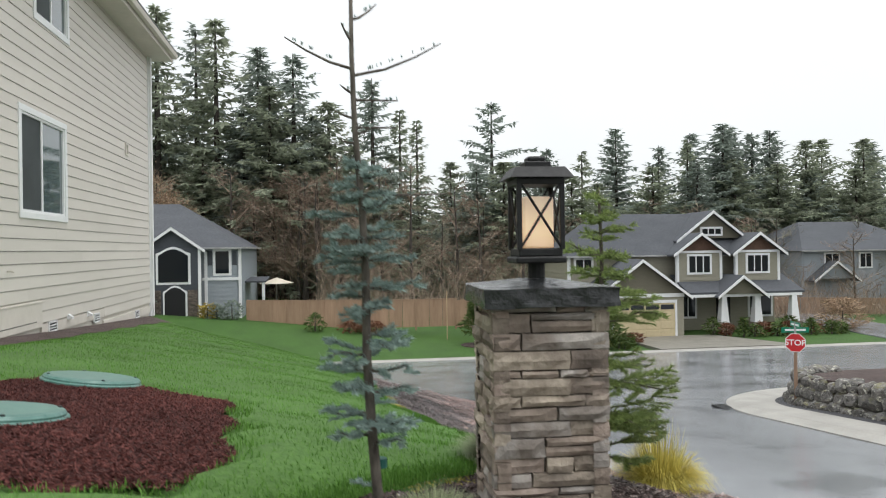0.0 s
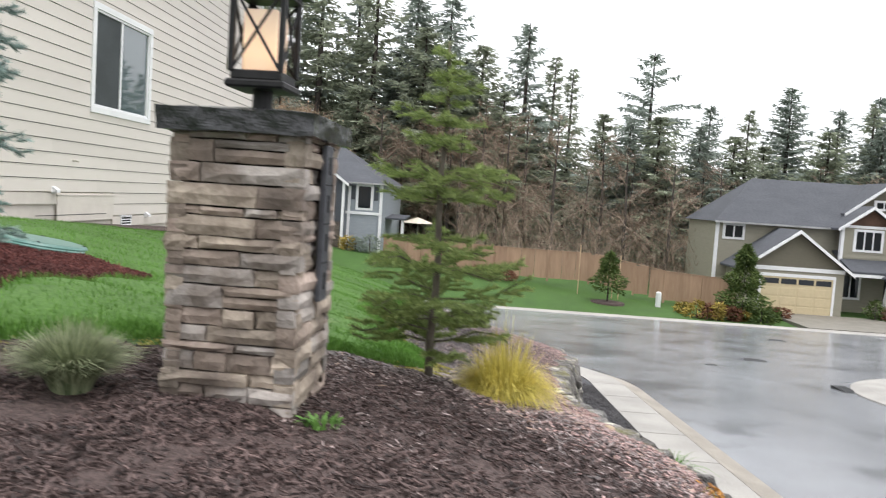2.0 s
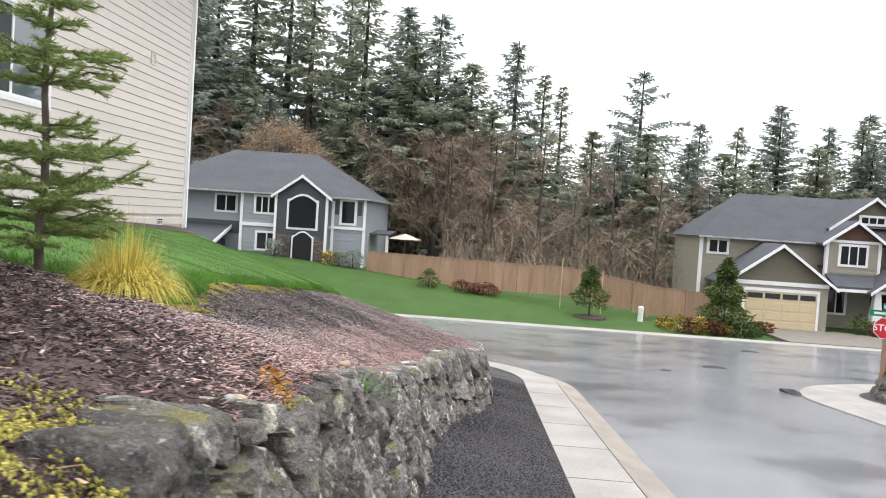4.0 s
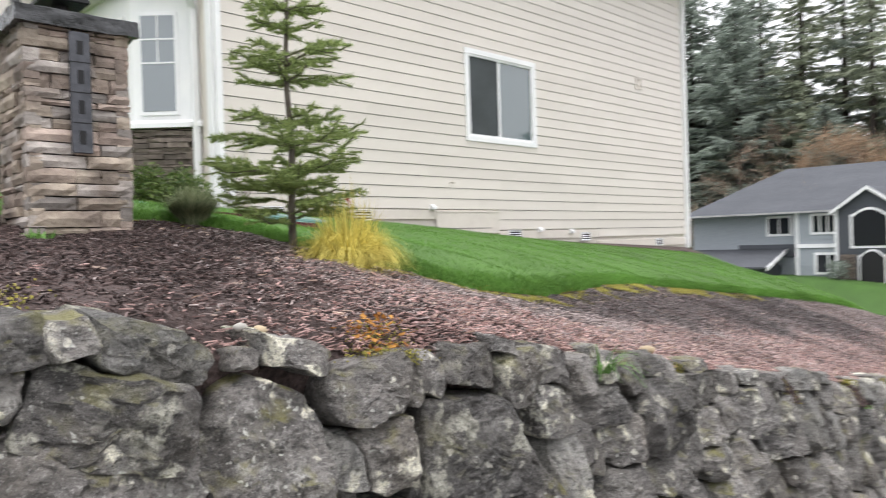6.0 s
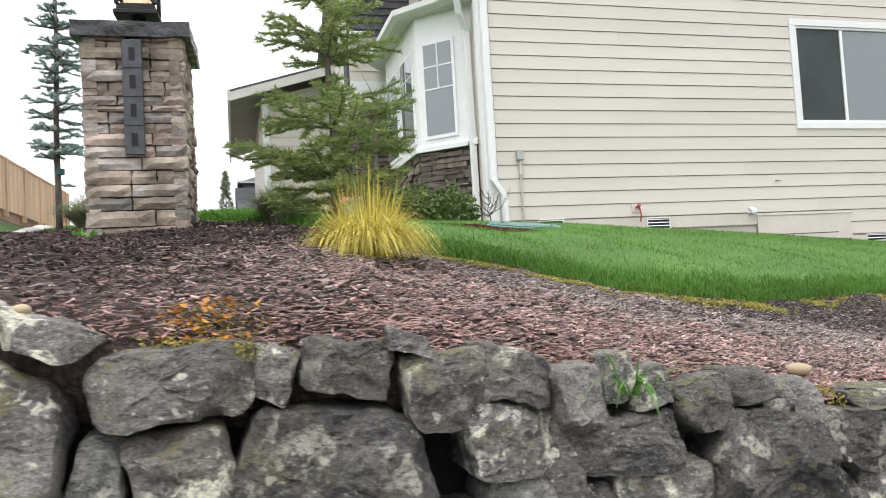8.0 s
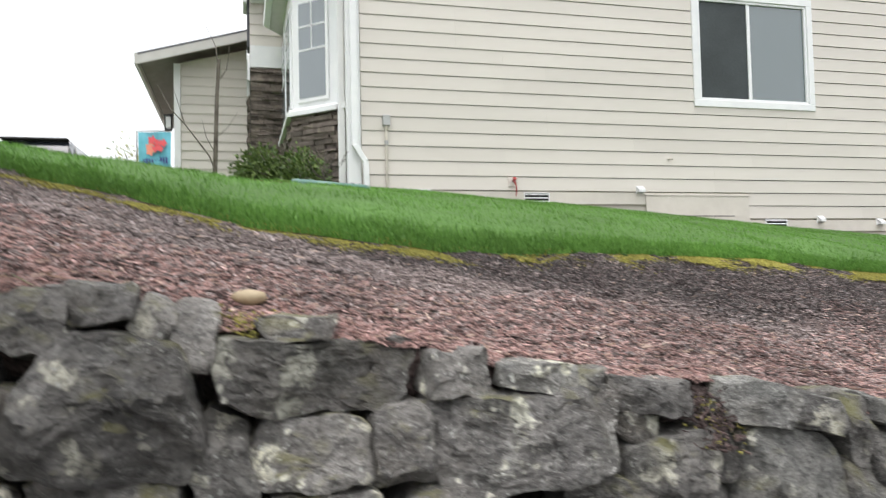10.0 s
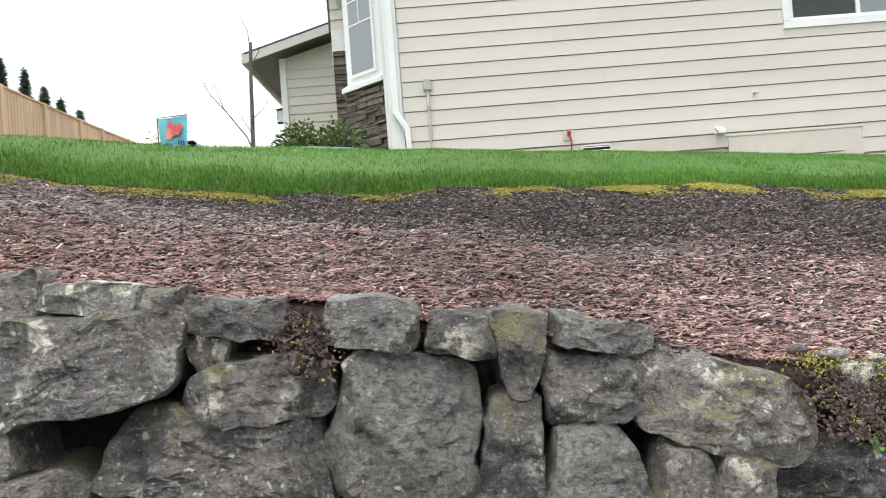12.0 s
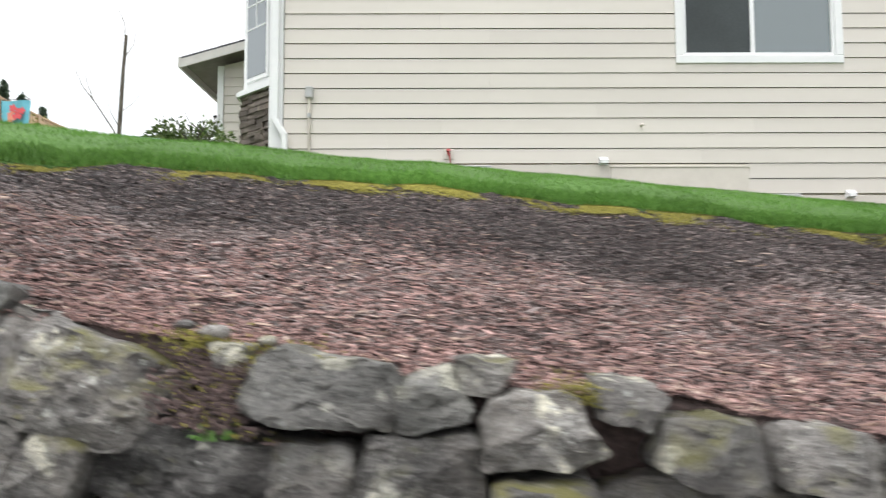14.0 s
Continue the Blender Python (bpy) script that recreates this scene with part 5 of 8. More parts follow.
def scatter(name, count, place, size, material, label, category, seed, lift=0.004, flat=0.4):
    """Loose chips: thin tapered blocks lying at all angles on the ground."""
    rg = np.random.default_rng(seed)
    V, F = [], []
    made = 0
    while made < count:
        p = place(rg)
        if p is None:
            continue
        x, y, z = p
        l, w, t = rg.uniform(*size[0]), rg.uniform(*size[1]), rg.uniform(*size[2])
        a, tilt, roll = rg.uniform(0, math.tau), rg.normal(0, flat), rg.normal(0, flat * 1.1)
        ca, sa = math.cos(a), math.sin(a)
        b = len(V)
        for dz in (0, t):
            for u, k in ((-1, -1), (1, -0.6), (0.9, 0.7), (-0.8, 1)):
                px, py = u * l / 2, k * w / 2
                V.append((x + px * ca - py * sa, y + px * sa + py * ca, z + lift + dz + px * tilt + py * roll))
        F += [(b + 4, b + 5, b + 6, b + 7), (b, b + 1, b + 5, b + 4), (b + 1, b + 2, b + 6, b + 5), (b + 2, b + 3, b + 7, b + 6), (b + 3, b, b + 4, b + 7)]
        made += 1
    return tagged(link_mesh(name, V, F, material), label, category, kind="stuff")


LIDS = ((7.12, 2.67), (5.26, 2.61))


def clear_of_lids(x, y):
    return all(math.dist((x, y), c) > 0.35 for c in LIDS)


M_CHIP = leafy("dark_bark_chip", (0.03, 0.023, 0.022), (0.46, 0.375, 0.355), 0.36, 0.0, 0.7)
M_CHIP_RED = leafy("reddish_bark_chip", (0.05, 0.027, 0.025), (0.56, 0.36, 0.325), 0.4, 0.0, 0.6)
M_CHIP_PALE = leafy("bleached_bark_chip", (0.3, 0.2, 0.15), (0.66, 0.52, 0.44), 0.7, 0.0)
M_CHIP_DYE = leafy("red_dyed_chip", (0.03, 0.009, 0.008), (0.15, 0.05, 0.042), 0.8, 0.0)
M_CHIP_DAMP = leafy("damp_dark_chip", (0.012, 0.0095, 0.0095), (0.115, 0.09, 0.087), 0.34, 0.0, 0.7)
M_CHIP_DARK = leafy("fresh_dark_chip", (0.013, 0.009, 0.0085), (0.14, 0.098, 0.09), 0.6, 0.0, 0.3)


def dark_zone(x, y):
    return x - 0.25 * y + 0.6 * noise.noise(Vector((x * 1.3, y * 1.3, 7))) - 4.75 + 0.45 * max(0.0, -0.9 - y)


def in_bed(rg, low_bias, dark=False):
    x = rg.uniform(2.6, 6.0) if dark else rg.uniform(2.6, 11.5) if rg.random() < 0.85 else rg.uniform(11.5, 19)
    yr, ye = rim_y(x), edge_y(x)
    k = rg.random() ** (2.2 if low_bias else 0.7)
    if low_bias and k > 0.5 + 0.35 * noise.noise(Vector((x * 1.1, 3, 1))):
        return None
    if low_bias and rg.random() > float(np.interp(x, [3.0, 4.6, 6.0], [0.35, 0.5, 1.0])):
        return None
    y = yr + (ye - yr) * k
    if (rg.random() < 1 / (1 + math.exp(max(-30, min(30, dark_zone(x, y) * 4.5))))) != dark:
        return None
    n = noise.noise(Vector((x * 3, y * 3, 0))) * 0.03 + noise.noise(Vector((x * 11, y * 11, 4))) * 0.014
    return x, y, upper(x, y) + n


scatter("bark_chips", 90000, lambda rg: in_bed(rg, False), ((0.01, 0.046), (0.003, 0.009), (0.001, 0.004)), M_CHIP, "dark brown bark chips covering the bed", "bark chips", 1, 0.004, 0.2)
scatter("red_bark_chips", 44000, lambda rg: in_bed(rg, True), ((0.01, 0.05), (0.003, 0.01), (0.001, 0.004)), M_CHIP_RED, "faded reddish bark chips near the rocks", "bark chips", 2, 0.006, 0.18)
scatter("pale_bark_chips", 1500, lambda rg: in_bed(rg, rg.random() < 0.8), ((0.012, 0.045), (0.003, 0.009), (0.002, 0.005)), M_CHIP_PALE, "bleached bark chips strewn among the darker ones", "bark chips", 18, 0.011, 0.18)
scatter("dark_bark_chips", 42000, lambda rg: in_bed(rg, False, True), ((0.01, 0.046), (0.003, 0.009), (0.001, 0.004)), M_CHIP_DARK, "fresh dark bark chips round the pillar", "bark chips", 12, 0.004, 0.3)
def upper_bed(rg):
    x, k = rg.uniform(6.6, 13.0), rg.random()
    if k < 0.42 + 0.25 * noise.noise(Vector((x * 1.4, 9, 2))) + abs(rg.normal(0, 0.12)) + max(0.0, 8.4 - x) * 0.2:
        return None
    yr, ye = rim_y(x), edge_y(x)
    y = yr + (ye - yr) * k
    return x, y, upper(x, y) + noise.noise(Vector((x * 3, y * 3, 0))) * 0.03 + noise.noise(Vector((x * 11, y * 11, 4))) * 0.014
scatter("dark_bark_chips", 38000, upper_bed, ((0.01, 0.042), (0.003, 0.009), (0.001, 0.004)), M_CHIP_DAMP, "damp dark bark chips along the lawn's edge", "bark chips", 19, 0.008, 0.22)
def red_place(rg):
    x, y = rg.uniform(3.9, 10.6), rg.uniform(1.2, 5.1)
    return (x, y, ground_z(x, y) + 0.008) if in_red(x, y) and clear_of_lids(x, y) else None
scatter("red_mulch_chips", 34000, red_place, ((0.012, 0.045), (0.003, 0.007), (0.001, 0.004)), M_CHIP_DYE, "shredded red mulch in the lawn patch", "mulch", 3)
M_PEBBLE = leafy("crushed_stone", (0.035, 0.033, 0.035), (0.14, 0.135, 0.135), 0.7, 0.0)
def gravel_place(rg):
    x, k = rg.uniform(2.6, 19), rg.random()
    return x, -3.58 + 1.58 * k, (low(x) + 0.12) * (1 - k) + (foot(x) + 0.02) * k
scatter("gravel_stones", 34000, gravel_place, ((0.008, 0.022), (0.007, 0.018), (0.004, 0.012)), M_PEBBLE, "dark crushed stone below the rock wall", "gravel", 4)


def blades(name, count, place, hmin, hmax, width, material, label, category, seed, lean=0.35):
    rg = np.random.default_rng(seed)
    V, F = [], []
    made = 0
    while made < count:
        p = place(rg)
        if p is None:
            continue
        x, y, z = p
        h, a, b = rg.uniform(hmin, hmax), rg.uniform(0, math.tau), rg.uniform(0, math.tau)
        l = h * abs(rg.normal(0, lean))
        wx, wy = math.cos(a) * width / 2, math.sin(a) * width / 2
        lx, ly = math.cos(b) * l, math.sin(b) * l
        k = len(V)
        V += [(x - wx, y - wy, z), (x + wx, y + wy, z), (x + lx * 0.4 + wx * 0.7, y + ly * 0.4 + wy * 0.7, z + h * 0.6), (x + lx * 0.4 - wx * 0.7, y + ly * 0.4 - wy * 0.7, z + h * 0.6), (x + lx, y + ly, z + h)]
        F += [(k, k + 1, k + 2, k + 3), (k + 3, k + 2, k + 4)]
        made += 1
    return tagged(link_mesh(name, V, F, material), label, category, kind="stuff")


def lawn_place(rg):
    u = rg.random()
    if u < 0.25:                                       # the ragged edge
        x = rg.uniform(2.6, 17)
        y = edge_y(x) + abs(rg.normal(0, 0.09)) - 0.02
    else:
        x = rg.uniform(2.4, 20)
        y = edge_y(x) + (5.1 - edge_y(x)) * rg.random() ** 1.3
    return None if in_red(x, y) or not clear_of_lids(x, y) or (x > 7.7 and y > 4.68 + 0.06 * math.sin((x - 7.75) * 3.4)) else (x, y, ground_z(x, y) + 0.02)


blades("grass_blades", 210000, lawn_place, 0.012, 0.042, 0.005, M_GRASS, "lush green uneven grass of the lawn", "grass", 6)
def front_place(rg):
    x, y = rg.uniform(0.5, 7.4), rg.uniform(5, 9)
    return (x, y, ground_z(max(2.0, x), y) + 0.02)
blades("grass_blades", 16000, front_place, 0.04, 0.08, 0.008, M_GRASS, "green grass of the front garden", "grass", 7)
M_MOSS = leafy("yellow_moss", (0.14, 0.135, 0.035), (0.48, 0.43, 0.11), 0.85, 0.15)
def moss_place(rg):
    x = rg.uniform(3, 13)
    if noise.noise(Vector((x * 0.9, 0, 3))) + 0.5 * noise.noise(Vector((x * 2.9, 0, 6))) < rg.normal(-0.12, 0.14) or (x < 5 and rg.random() < 0.9):
        return None
    y = edge_y(x) - abs(rg.normal(0, 0.1)) + 0.04
    if noise.noise(Vector((x * 4, y * 6, 3))) + 0.5 * noise.noise(Vector((x * 17, y * 17, 8))) < rg.normal(0.02, 0.26):
        return None
    return x, y, upper(x, y) + 0.01
scatter("moss", 46000, moss_place, ((0.003, 0.009), (0.003, 0.008), (0.002, 0.005)), M_MOSS, "yellow-green moss along the lawn's edge", "moss", 9, 0.0)
def rim_moss(rg):
    c = rg.choice([3.05, 3.15, 4.4, 4.5, 6.42, 9.05, 9.25, 9.95])
    x = c + rg.normal(0, 0.06)
    y = rim_y(x) - 0.06 + abs(rg.normal(0, 0.06))
    return x, y, upper(x, y) + rg.uniform(-0.02, 0.03)
scatter("moss", 2600, rim_moss, ((0.003, 0.008), (0.003, 0.006), (0.002, 0.006)), M_MOSS, "yellow moss in the joints of the rock wall", "moss", 10, 0.0)


def bed_moss(rg):
    x, y = 3.1 + rg.normal(0, 0.14), -1.55 + rg.normal(0, 0.12)
    return (x, y, upper(x, y) + 0.012) if noise.noise(Vector((x * 6, y * 6, 1))) > -0.15 and y > rim_y(x) else None
scatter("moss", 1900, bed_moss, ((0.004, 0.01), (0.003, 0.008), (0.002, 0.007)), M_MOSS, "yellow-green moss patch above the rocks", "moss", 14, 0.0)
M_LEAF = leafy("fallen_orange_leaf", (0.24, 0.1, 0.025), (0.6, 0.31, 0.08), 0.7, 0.2)
def leaf_place(rg):
    x, y = 4.42 + rg.normal(0, 0.065), -1.75 + rg.normal(0, 0.035)
    return x, y, upper(x, max(y, rim_y(x))) + rg.uniform(0.01, 0.05)
scatter("fallen_leaves", 80, leaf_place, ((0.014, 0.032), (0.008, 0.018), (0.001, 0.002)), M_LEAF, "rust-orange fallen leaves in a pocket of the rock wall", "leaves", 15, 0.0)


def pocket(rg):
    x, d = rg.choice([9.06, 9.1, 9.16, 7.7]) + rg.normal(0, 0.045), rg.random()
    return x, rim_y(x) - 0.04 - 0.1 * d, upper(x, rim_y(x)) - 0.01 - 0.16 * d
scatter("soil_crumbs", 900, pocket, ((0.008, 0.028), (0.004, 0.01), (0.003, 0.008)), M_CHIP_DARK, "spilled mulch and crumbs in a pocket of the rock wall", "bark chips", 16)
scatter("moss", 330, pocket, ((0.003, 0.009), (0.003, 0.007), (0.002, 0.006)), M_MOSS, "yellow moss in a pocket of the rock wall", "moss", 17)


def tussock(name, at, count, length, spread, material, label, seed, droop=0.5, width=0.006, bend=1.4, root=0.06, fall=0.0):
    """A clump of arching grass."""
    t = thing(name, label, "ornamental grass", at)
    rg = np.random.default_rng(seed)
    V, F = [], []
    for _ in range(count):
        a, l = rg.uniform(0, math.tau), length * rg.uniform(0.6, 1.1)
        s = spread * rg.random() ** 0.6
        l *= 1 - fall * s / spread
        r0 = root * math.sqrt(rg.random())
        ca, sa = math.cos(a), math.sin(a)
        w = width * rg.uniform(0.6, 1.2)
        prev = None
        for k in range(5):
            u = k / 4
            out = r0 + s * l * (u ** bend)
            z = l * (u - droop * s * u ** 2.6)
            ww = w * (1 - u * 0.85)
            V += [(out * ca - sa * ww, out * sa + ca * ww, z), (out * ca + sa * ww, out * sa - ca * ww, z)]
            b = len(V) - 2
            if prev is not None:
                F.append((prev, prev + 1, b + 1, b))
            prev = b
    if count <= 40:
        for k in range(count):
            link_mesh("blade", V[k * 10:k * 10 + 10], [(2 * i, 2 * i + 1, 2 * i + 3, 2 * i + 2) for i in range(4)], material, t)
    else:
        tagged(link_mesh("blades", V, F, material, t), kind="stuff")
    return t


M_BLUEGRASS = leafy("grey_green_grass", (0.07, 0.1, 0.045), (0.36, 0.39, 0.24), 0.6, 0.2)
M_GOLD = leafy("golden_sedge", (0.32, 0.265, 0.045), (0.85, 0.75, 0.21), 0.6, 0.35)
tussock("ornamental_grass", (3.78, 0.55, ground_z(3.78, 0.55) - 0.01), 3200, 0.235, 0.85, M_BLUEGRASS, "round clump of grey-green fescue beside the pillar", 21, 0.62, 0.0028)
tussock("ornamental_grass", (4.75, 0.12, ground_z(4.75, 0.12) - 0.02), 2800, 0.24, 0.8, M_BLUEGRASS, "grey-green fescue clump behind the pillar", 22, 0.6, 0.0028)
tussock("ornamental_grass", (5.02, -0.87, ground_z(5.02, -0.87) - 0.02), 2600, 0.42, 0.95, M_GOLD, "golden drooping sedge at the foot of the fir", 23, 1.15, 0.003, 0.95, 0.1, 0.36)
M_WEED = leafy("green_weed", (0.07, 0.17, 0.03), (0.18, 0.34, 0.09), 0.5, 0.3)
tussock("grass_tuft", (5.61, -1.85, 0.055), 36, 0.19, 1.7, M_WEED, "bright green grass tuft rooted between the boulders", 24, 0.72, 0.006)
tussock("weed", (9.12, -1.9, -0.72), 14, 0.045, 1.0, M_WEED, "small green weed in the rock wall", 25, 0.8, 0.012)
tussock("weed", (3.88, -0.24, ground_z(3.88, -0.24)), 24, 0.055, 1.0, M_WEED, "small green weed at the pillar's foot", 26, 0.8, 0.012)


def needles_along(V, F, p, q, count, ln, w, rg, flat=0.35):
    p, q = Vector(p), Vector(q)
    d = (q - p).normalized()
    side = d.cross(Vector((0, 0, 1)))
    side = side.normalized() if side.length > 0.01 else Vector((1, 0, 0))
    up = side.cross(d)
    for k in range(count):
        o = p.lerp(q, (k + rg.random()) / count)
        a = rg.uniform(0, math.tau)
        n = (side * math.cos(a) + up * math.sin(a) * (flat if math.sin(a) < 0 else 0.9) + d * rg.uniform(0.3, 0.9)).normalized() * ln * rg.uniform(0.7, 1.15)
        t = n.cross(d)
        t = (t.normalized() if t.length > 1e-5 else up) * w
        b = len(V)
        V += [o - t, o + t, o + n]
        F.append((b, b + 1, b + 2))


def young_conifer(name, at, height, whorls, material, bark, label, seed, r0, ln, wv, per=40, droop=0.0, upturn=0.15, lean=0.0):
    """A young conifer: stem, side branches in rings with side twigs, all set with needles. whorls: (height, reach, branches)."""
    t = thing(name, label, "tree", at)
    rg = np.random.default_rng(seed)
    pts = [(0.007 * math.sin(k * 1.3 + seed), 0.007 * math.cos(k * 1.7 + seed) + lean * height * k / 8, height * k / 8) for k in range(9)]
    pts[0] = (0, 0, -0.05)
    part("trunk", tube(pts, [r0 * (1 - k / 9) ** 0.8 + 0.003 for k in range(9)], 7), bark, t, smooth=True)
    def stem(z):
        k = min(7.99, max(0, z / height * 8))
        i = int(k)
        return Vector(pts[i]).lerp(Vector(pts[i + 1]), k - i)
    for z, reach, n in whorls:
        off = rg.uniform(0, math.tau)
        for b in range(n):
            a = off + math.tau * b / n + rg.normal(0, 0.25)
            l = reach * rg.uniform(0.65, 1.1)
            s = stem(z + rg.normal(0, 0.02))
            d = Vector((math.cos(a), math.sin(a), 0))
            line = [s + d * l * u + Vector((0, 0, l * (upturn * u - droop * u * u + 0.14 * math.sin(u * 5 + seed + b) * u))) for u in (0, 0.3, 0.6, 0.85, 1)]
            V, F = [], []
            br = tube(line, [0.0065, 0.005, 0.004, 0.003, 0.002], 4)
            part("branch", br, bark, t)
            for p, q in zip(line, line[1:]):
                needles_along(V, F, p, q, int(per * (q - p).length / 0.1), ln, wv, rg)
            sd = d.cross(Vector((0, 0, 1)))
            for u in np.linspace(0.3, 0.9, max(2, int(l / 0.07))):
                for sgn in (-1, 1):
                    if rg.random() < 0.2:
                        continue
                    tl = l * (1 - u) * 0.62 + 0.03
                    p = s + d * l * u + Vector((0, 0, l * (upturn * u - droop * u * u)))
                    q = p + (d * 0.75 + sd * sgn * 0.65 + Vector((0, 0, rg.normal(0.02, 0.12)))).normalized() * tl
                    needles_along(V, F, p, q, int(per * tl / 0.1), ln, wv, rg)
            link_mesh("foliage", V, F, material, t)
    V, F = [], []
    needles_along(V, F, stem(height * 0.72), stem(height), int(per * height * (0.3 if lean else 1.2)), ln * (0.5 if lean else 1.0), wv, rg)
    link_mesh("foliage", V, F, material, t)
    return t


M_STEM = mat("grey_brown_stem", (0.05, 0.042, 0.035), (0.19, 0.165, 0.138), 30, 0.9, bump=0.6, stretch=(1, 1, 0.3), big=0.2)
M_FIR = leafy("fir_needles", (0.11, 0.165, 0.05), (0.37, 0.455, 0.165), 0.5, 0.4)
M_BLUE = leafy("blue_spruce_needles", (0.13, 0.19, 0.17), (0.42, 0.53, 0.49), 0.55, 0.3)
fz = ground_z(4.95, -0.52)
young_conifer("young_fir", (4.95, -0.52, fz), 1.55, [(0.17, 0.4, 4), (0.23, 0.42, 4), (0.28, 0.37, 5), (0.38, 0.437, 7), (0.5, 0.42, 7), (0.62, 0.302, 5), (0.83, 0.353, 7), (0.93, 0.319, 6), (1.08, 0.21, 5), (1.17, 0.227, 6), (1.3, 0.151, 5), (1.4, 0.101, 5), (1.48, 0.059, 4)],
              M_FIR, M_BARK, "young fir with yellow-green needles in the mulch bed", 5, 0.018, 0.033, 0.003, 62, 0.0, 0.16)
bz = 0.795
cedar = young_conifer("young_blue_cedar", (3.575, 0.762, bz), 1.95, [(0.2, 0.056, 1), (0.34, 0.08, 1), (0.45, 0.136, 4), (0.5, 0.16, 4), (0.56, 0.16, 3), (0.63, 0.136, 4), (0.7, 0.192, 4), (0.76, 0.176, 4), (0.83, 0.112, 3), (0.9, 0.096, 4), (0.96, 0.16, 4), (1.02, 0.176, 4), (1.08, 0.136, 4), (1.13, 0.16, 4), (1.18, 0.168, 3), (1.24, 0.096, 4), (1.3, 0.08, 3), (1.36, 0.048, 3)],
                      M_BLUE, M_STEM, "slender young blue cedar with a bare leader, staked in the mulch", 8, 0.0165, 0.022, 0.0026, 120, 0.03, 0.06, lean=0.04)
rz_ = np.random.default_rng(61)
for z, l, a, rise in ((1.25, 0.29, -88, 0.02), (1.64, 0.3, -80, 0.42), (1.66, 0.22, 100, 0.4), (1.42, 0.06, 60, 0.2), (1.45, 0.05, -120, 0.3), (1.47, 0.13, -95, 0.0), (1.5, 0.07, 80, 0.4), (1.56, 0.14, -90, 0.0), (1.58, 0.05, 110, 0.5), (1.75, 0.07, 150, 0.6), (1.82, 0.1, -60, 0.7)):
    d, V, F = Vector((math.cos(radians(a)), math.sin(radians(a)), 0)), [], []
    line = [Vector((0, 0.04 * z, z)) + d * l * u + Vector((0, 0, l * rise * u ** 1.5)) for u in (0, 0.35, 0.7, 1)]
    part("branch", tube(line, [0.0055, 0.0045, 0.0035, 0.002], 5), M_STEM, cedar)
    for _ in range(int(l / 0.02)):
        p = line[0].lerp(line[-1], rz_.uniform(0.15, 1))
        needles_along(V, F, p, p + Vector((0, 0, 0.008)), 12, 0.009, 0.0018, rz_)
    link_mesh("foliage", V, F, M_BLUE, cedar, "sparse tufts on bare twigs")

tie = thing("tree_tie", "dark green tie round the sapling's stem", "tree tie", (3.59, 0.757, bz + 0.36))
M_TIE = plain("green_tie", (0.02, 0.12, 0.1), 0.6)
part("band", tube([(0, 0, 0), (0, 0, 0.03)], 0.022, 10), M_TIE, tie)

# ---- lids, flag, shrubs, stones ----
M_PLUG = plain("dark_bolt_plug", (0.02, 0.03, 0.03), 0.6)
M_LID = mat("green_plastic_lid", (0.07, 0.17, 0.145), (0.115, 0.235, 0.2), 14, 0.32, bump=0.1, big=0.12)
def lid(x, y, r, z):
    l = thing("septic_lid", "round sea-green plastic tank lid in the mulch", "tank lid", (x, y, (ground_z(x, y - r) + ground_z(x, y + r)) / 2 + z), group="tank lids")
    l.rotation_euler = (math.atan((ground_z(x, y + r) - ground_z(x, y - r)) / (2 * r)), -math.atan((ground_z(x + r, y) - ground_z(x - r, y)) / (2 * r)), 0)
    bm = tube([(0, 0, -0.06), (0, 0, 0.03), (0, 0, 0.045), (0, 0, 0.05)], [r, r, r * 0.96, r * 0.86], 36)
    part("cover", bm, M_LID, l)
    part("rim", tube([(0, 0, -0.05), (0, 0, 0.012), (0, 0, 0.02)], [r * 1.05, r * 1.05, r * 1.02], 36), M_LID, l)
    for k in range(4):
        a = 0.5 + k * math.tau / 4
        part("bolt", tube([(r * 0.9 * math.cos(a), r * 0.9 * math.sin(a), 0.045), (r * 0.9 * math.cos(a), r * 0.9 * math.sin(a), 0.055)], 0.012, 8), M_PLUG, l)
for x, y in LIDS:
    lid(x, y, 0.34, 0.008)
M_FLAG = mat("turquoise_cloth", (0.12, 0.42, 0.5), (0.18, 0.5, 0.58), 8, 0.8, bump=0.1)
fl = thing("garden_flag", "small turquoise garden flag with pink flowers on a wire stand", "garden flag", (5.61, 3.48, ground_z(5.61, 3.48) - 0.14), -9)
part("pole", tube([(-0.16, 0, 0), (-0.16, 0, 0.56), (0.15, 0, 0.56)], 0.006, 6), M_BLACK, fl)
bm = bmesh.new()
gv = [[bm.verts.new((-0.145 + 0.29 * i / 8, 0.012 * math.sin(i * 1.1 + j * 0.5), 0.09 + 0.46 * j / 10)) for j in range(11)] for i in range(9)]
for i in range(8):
    for j in range(10):
        bm.faces.new((gv[i][j], gv[i + 1][j], gv[i + 1][j + 1], gv[i][j + 1]))
cloth = part("cloth", bm, M_FLAG, fl)
M_PINK, M_ORANGE, M_NAVY = (plain(n, c, 0.8) for n, c in (("coral_print", (0.75, 0.12, 0.13)), ("orange_print", (0.8, 0.3, 0.2)), ("navy_print", (0.05, 0.06, 0.2))))
rf = random.Random(4)
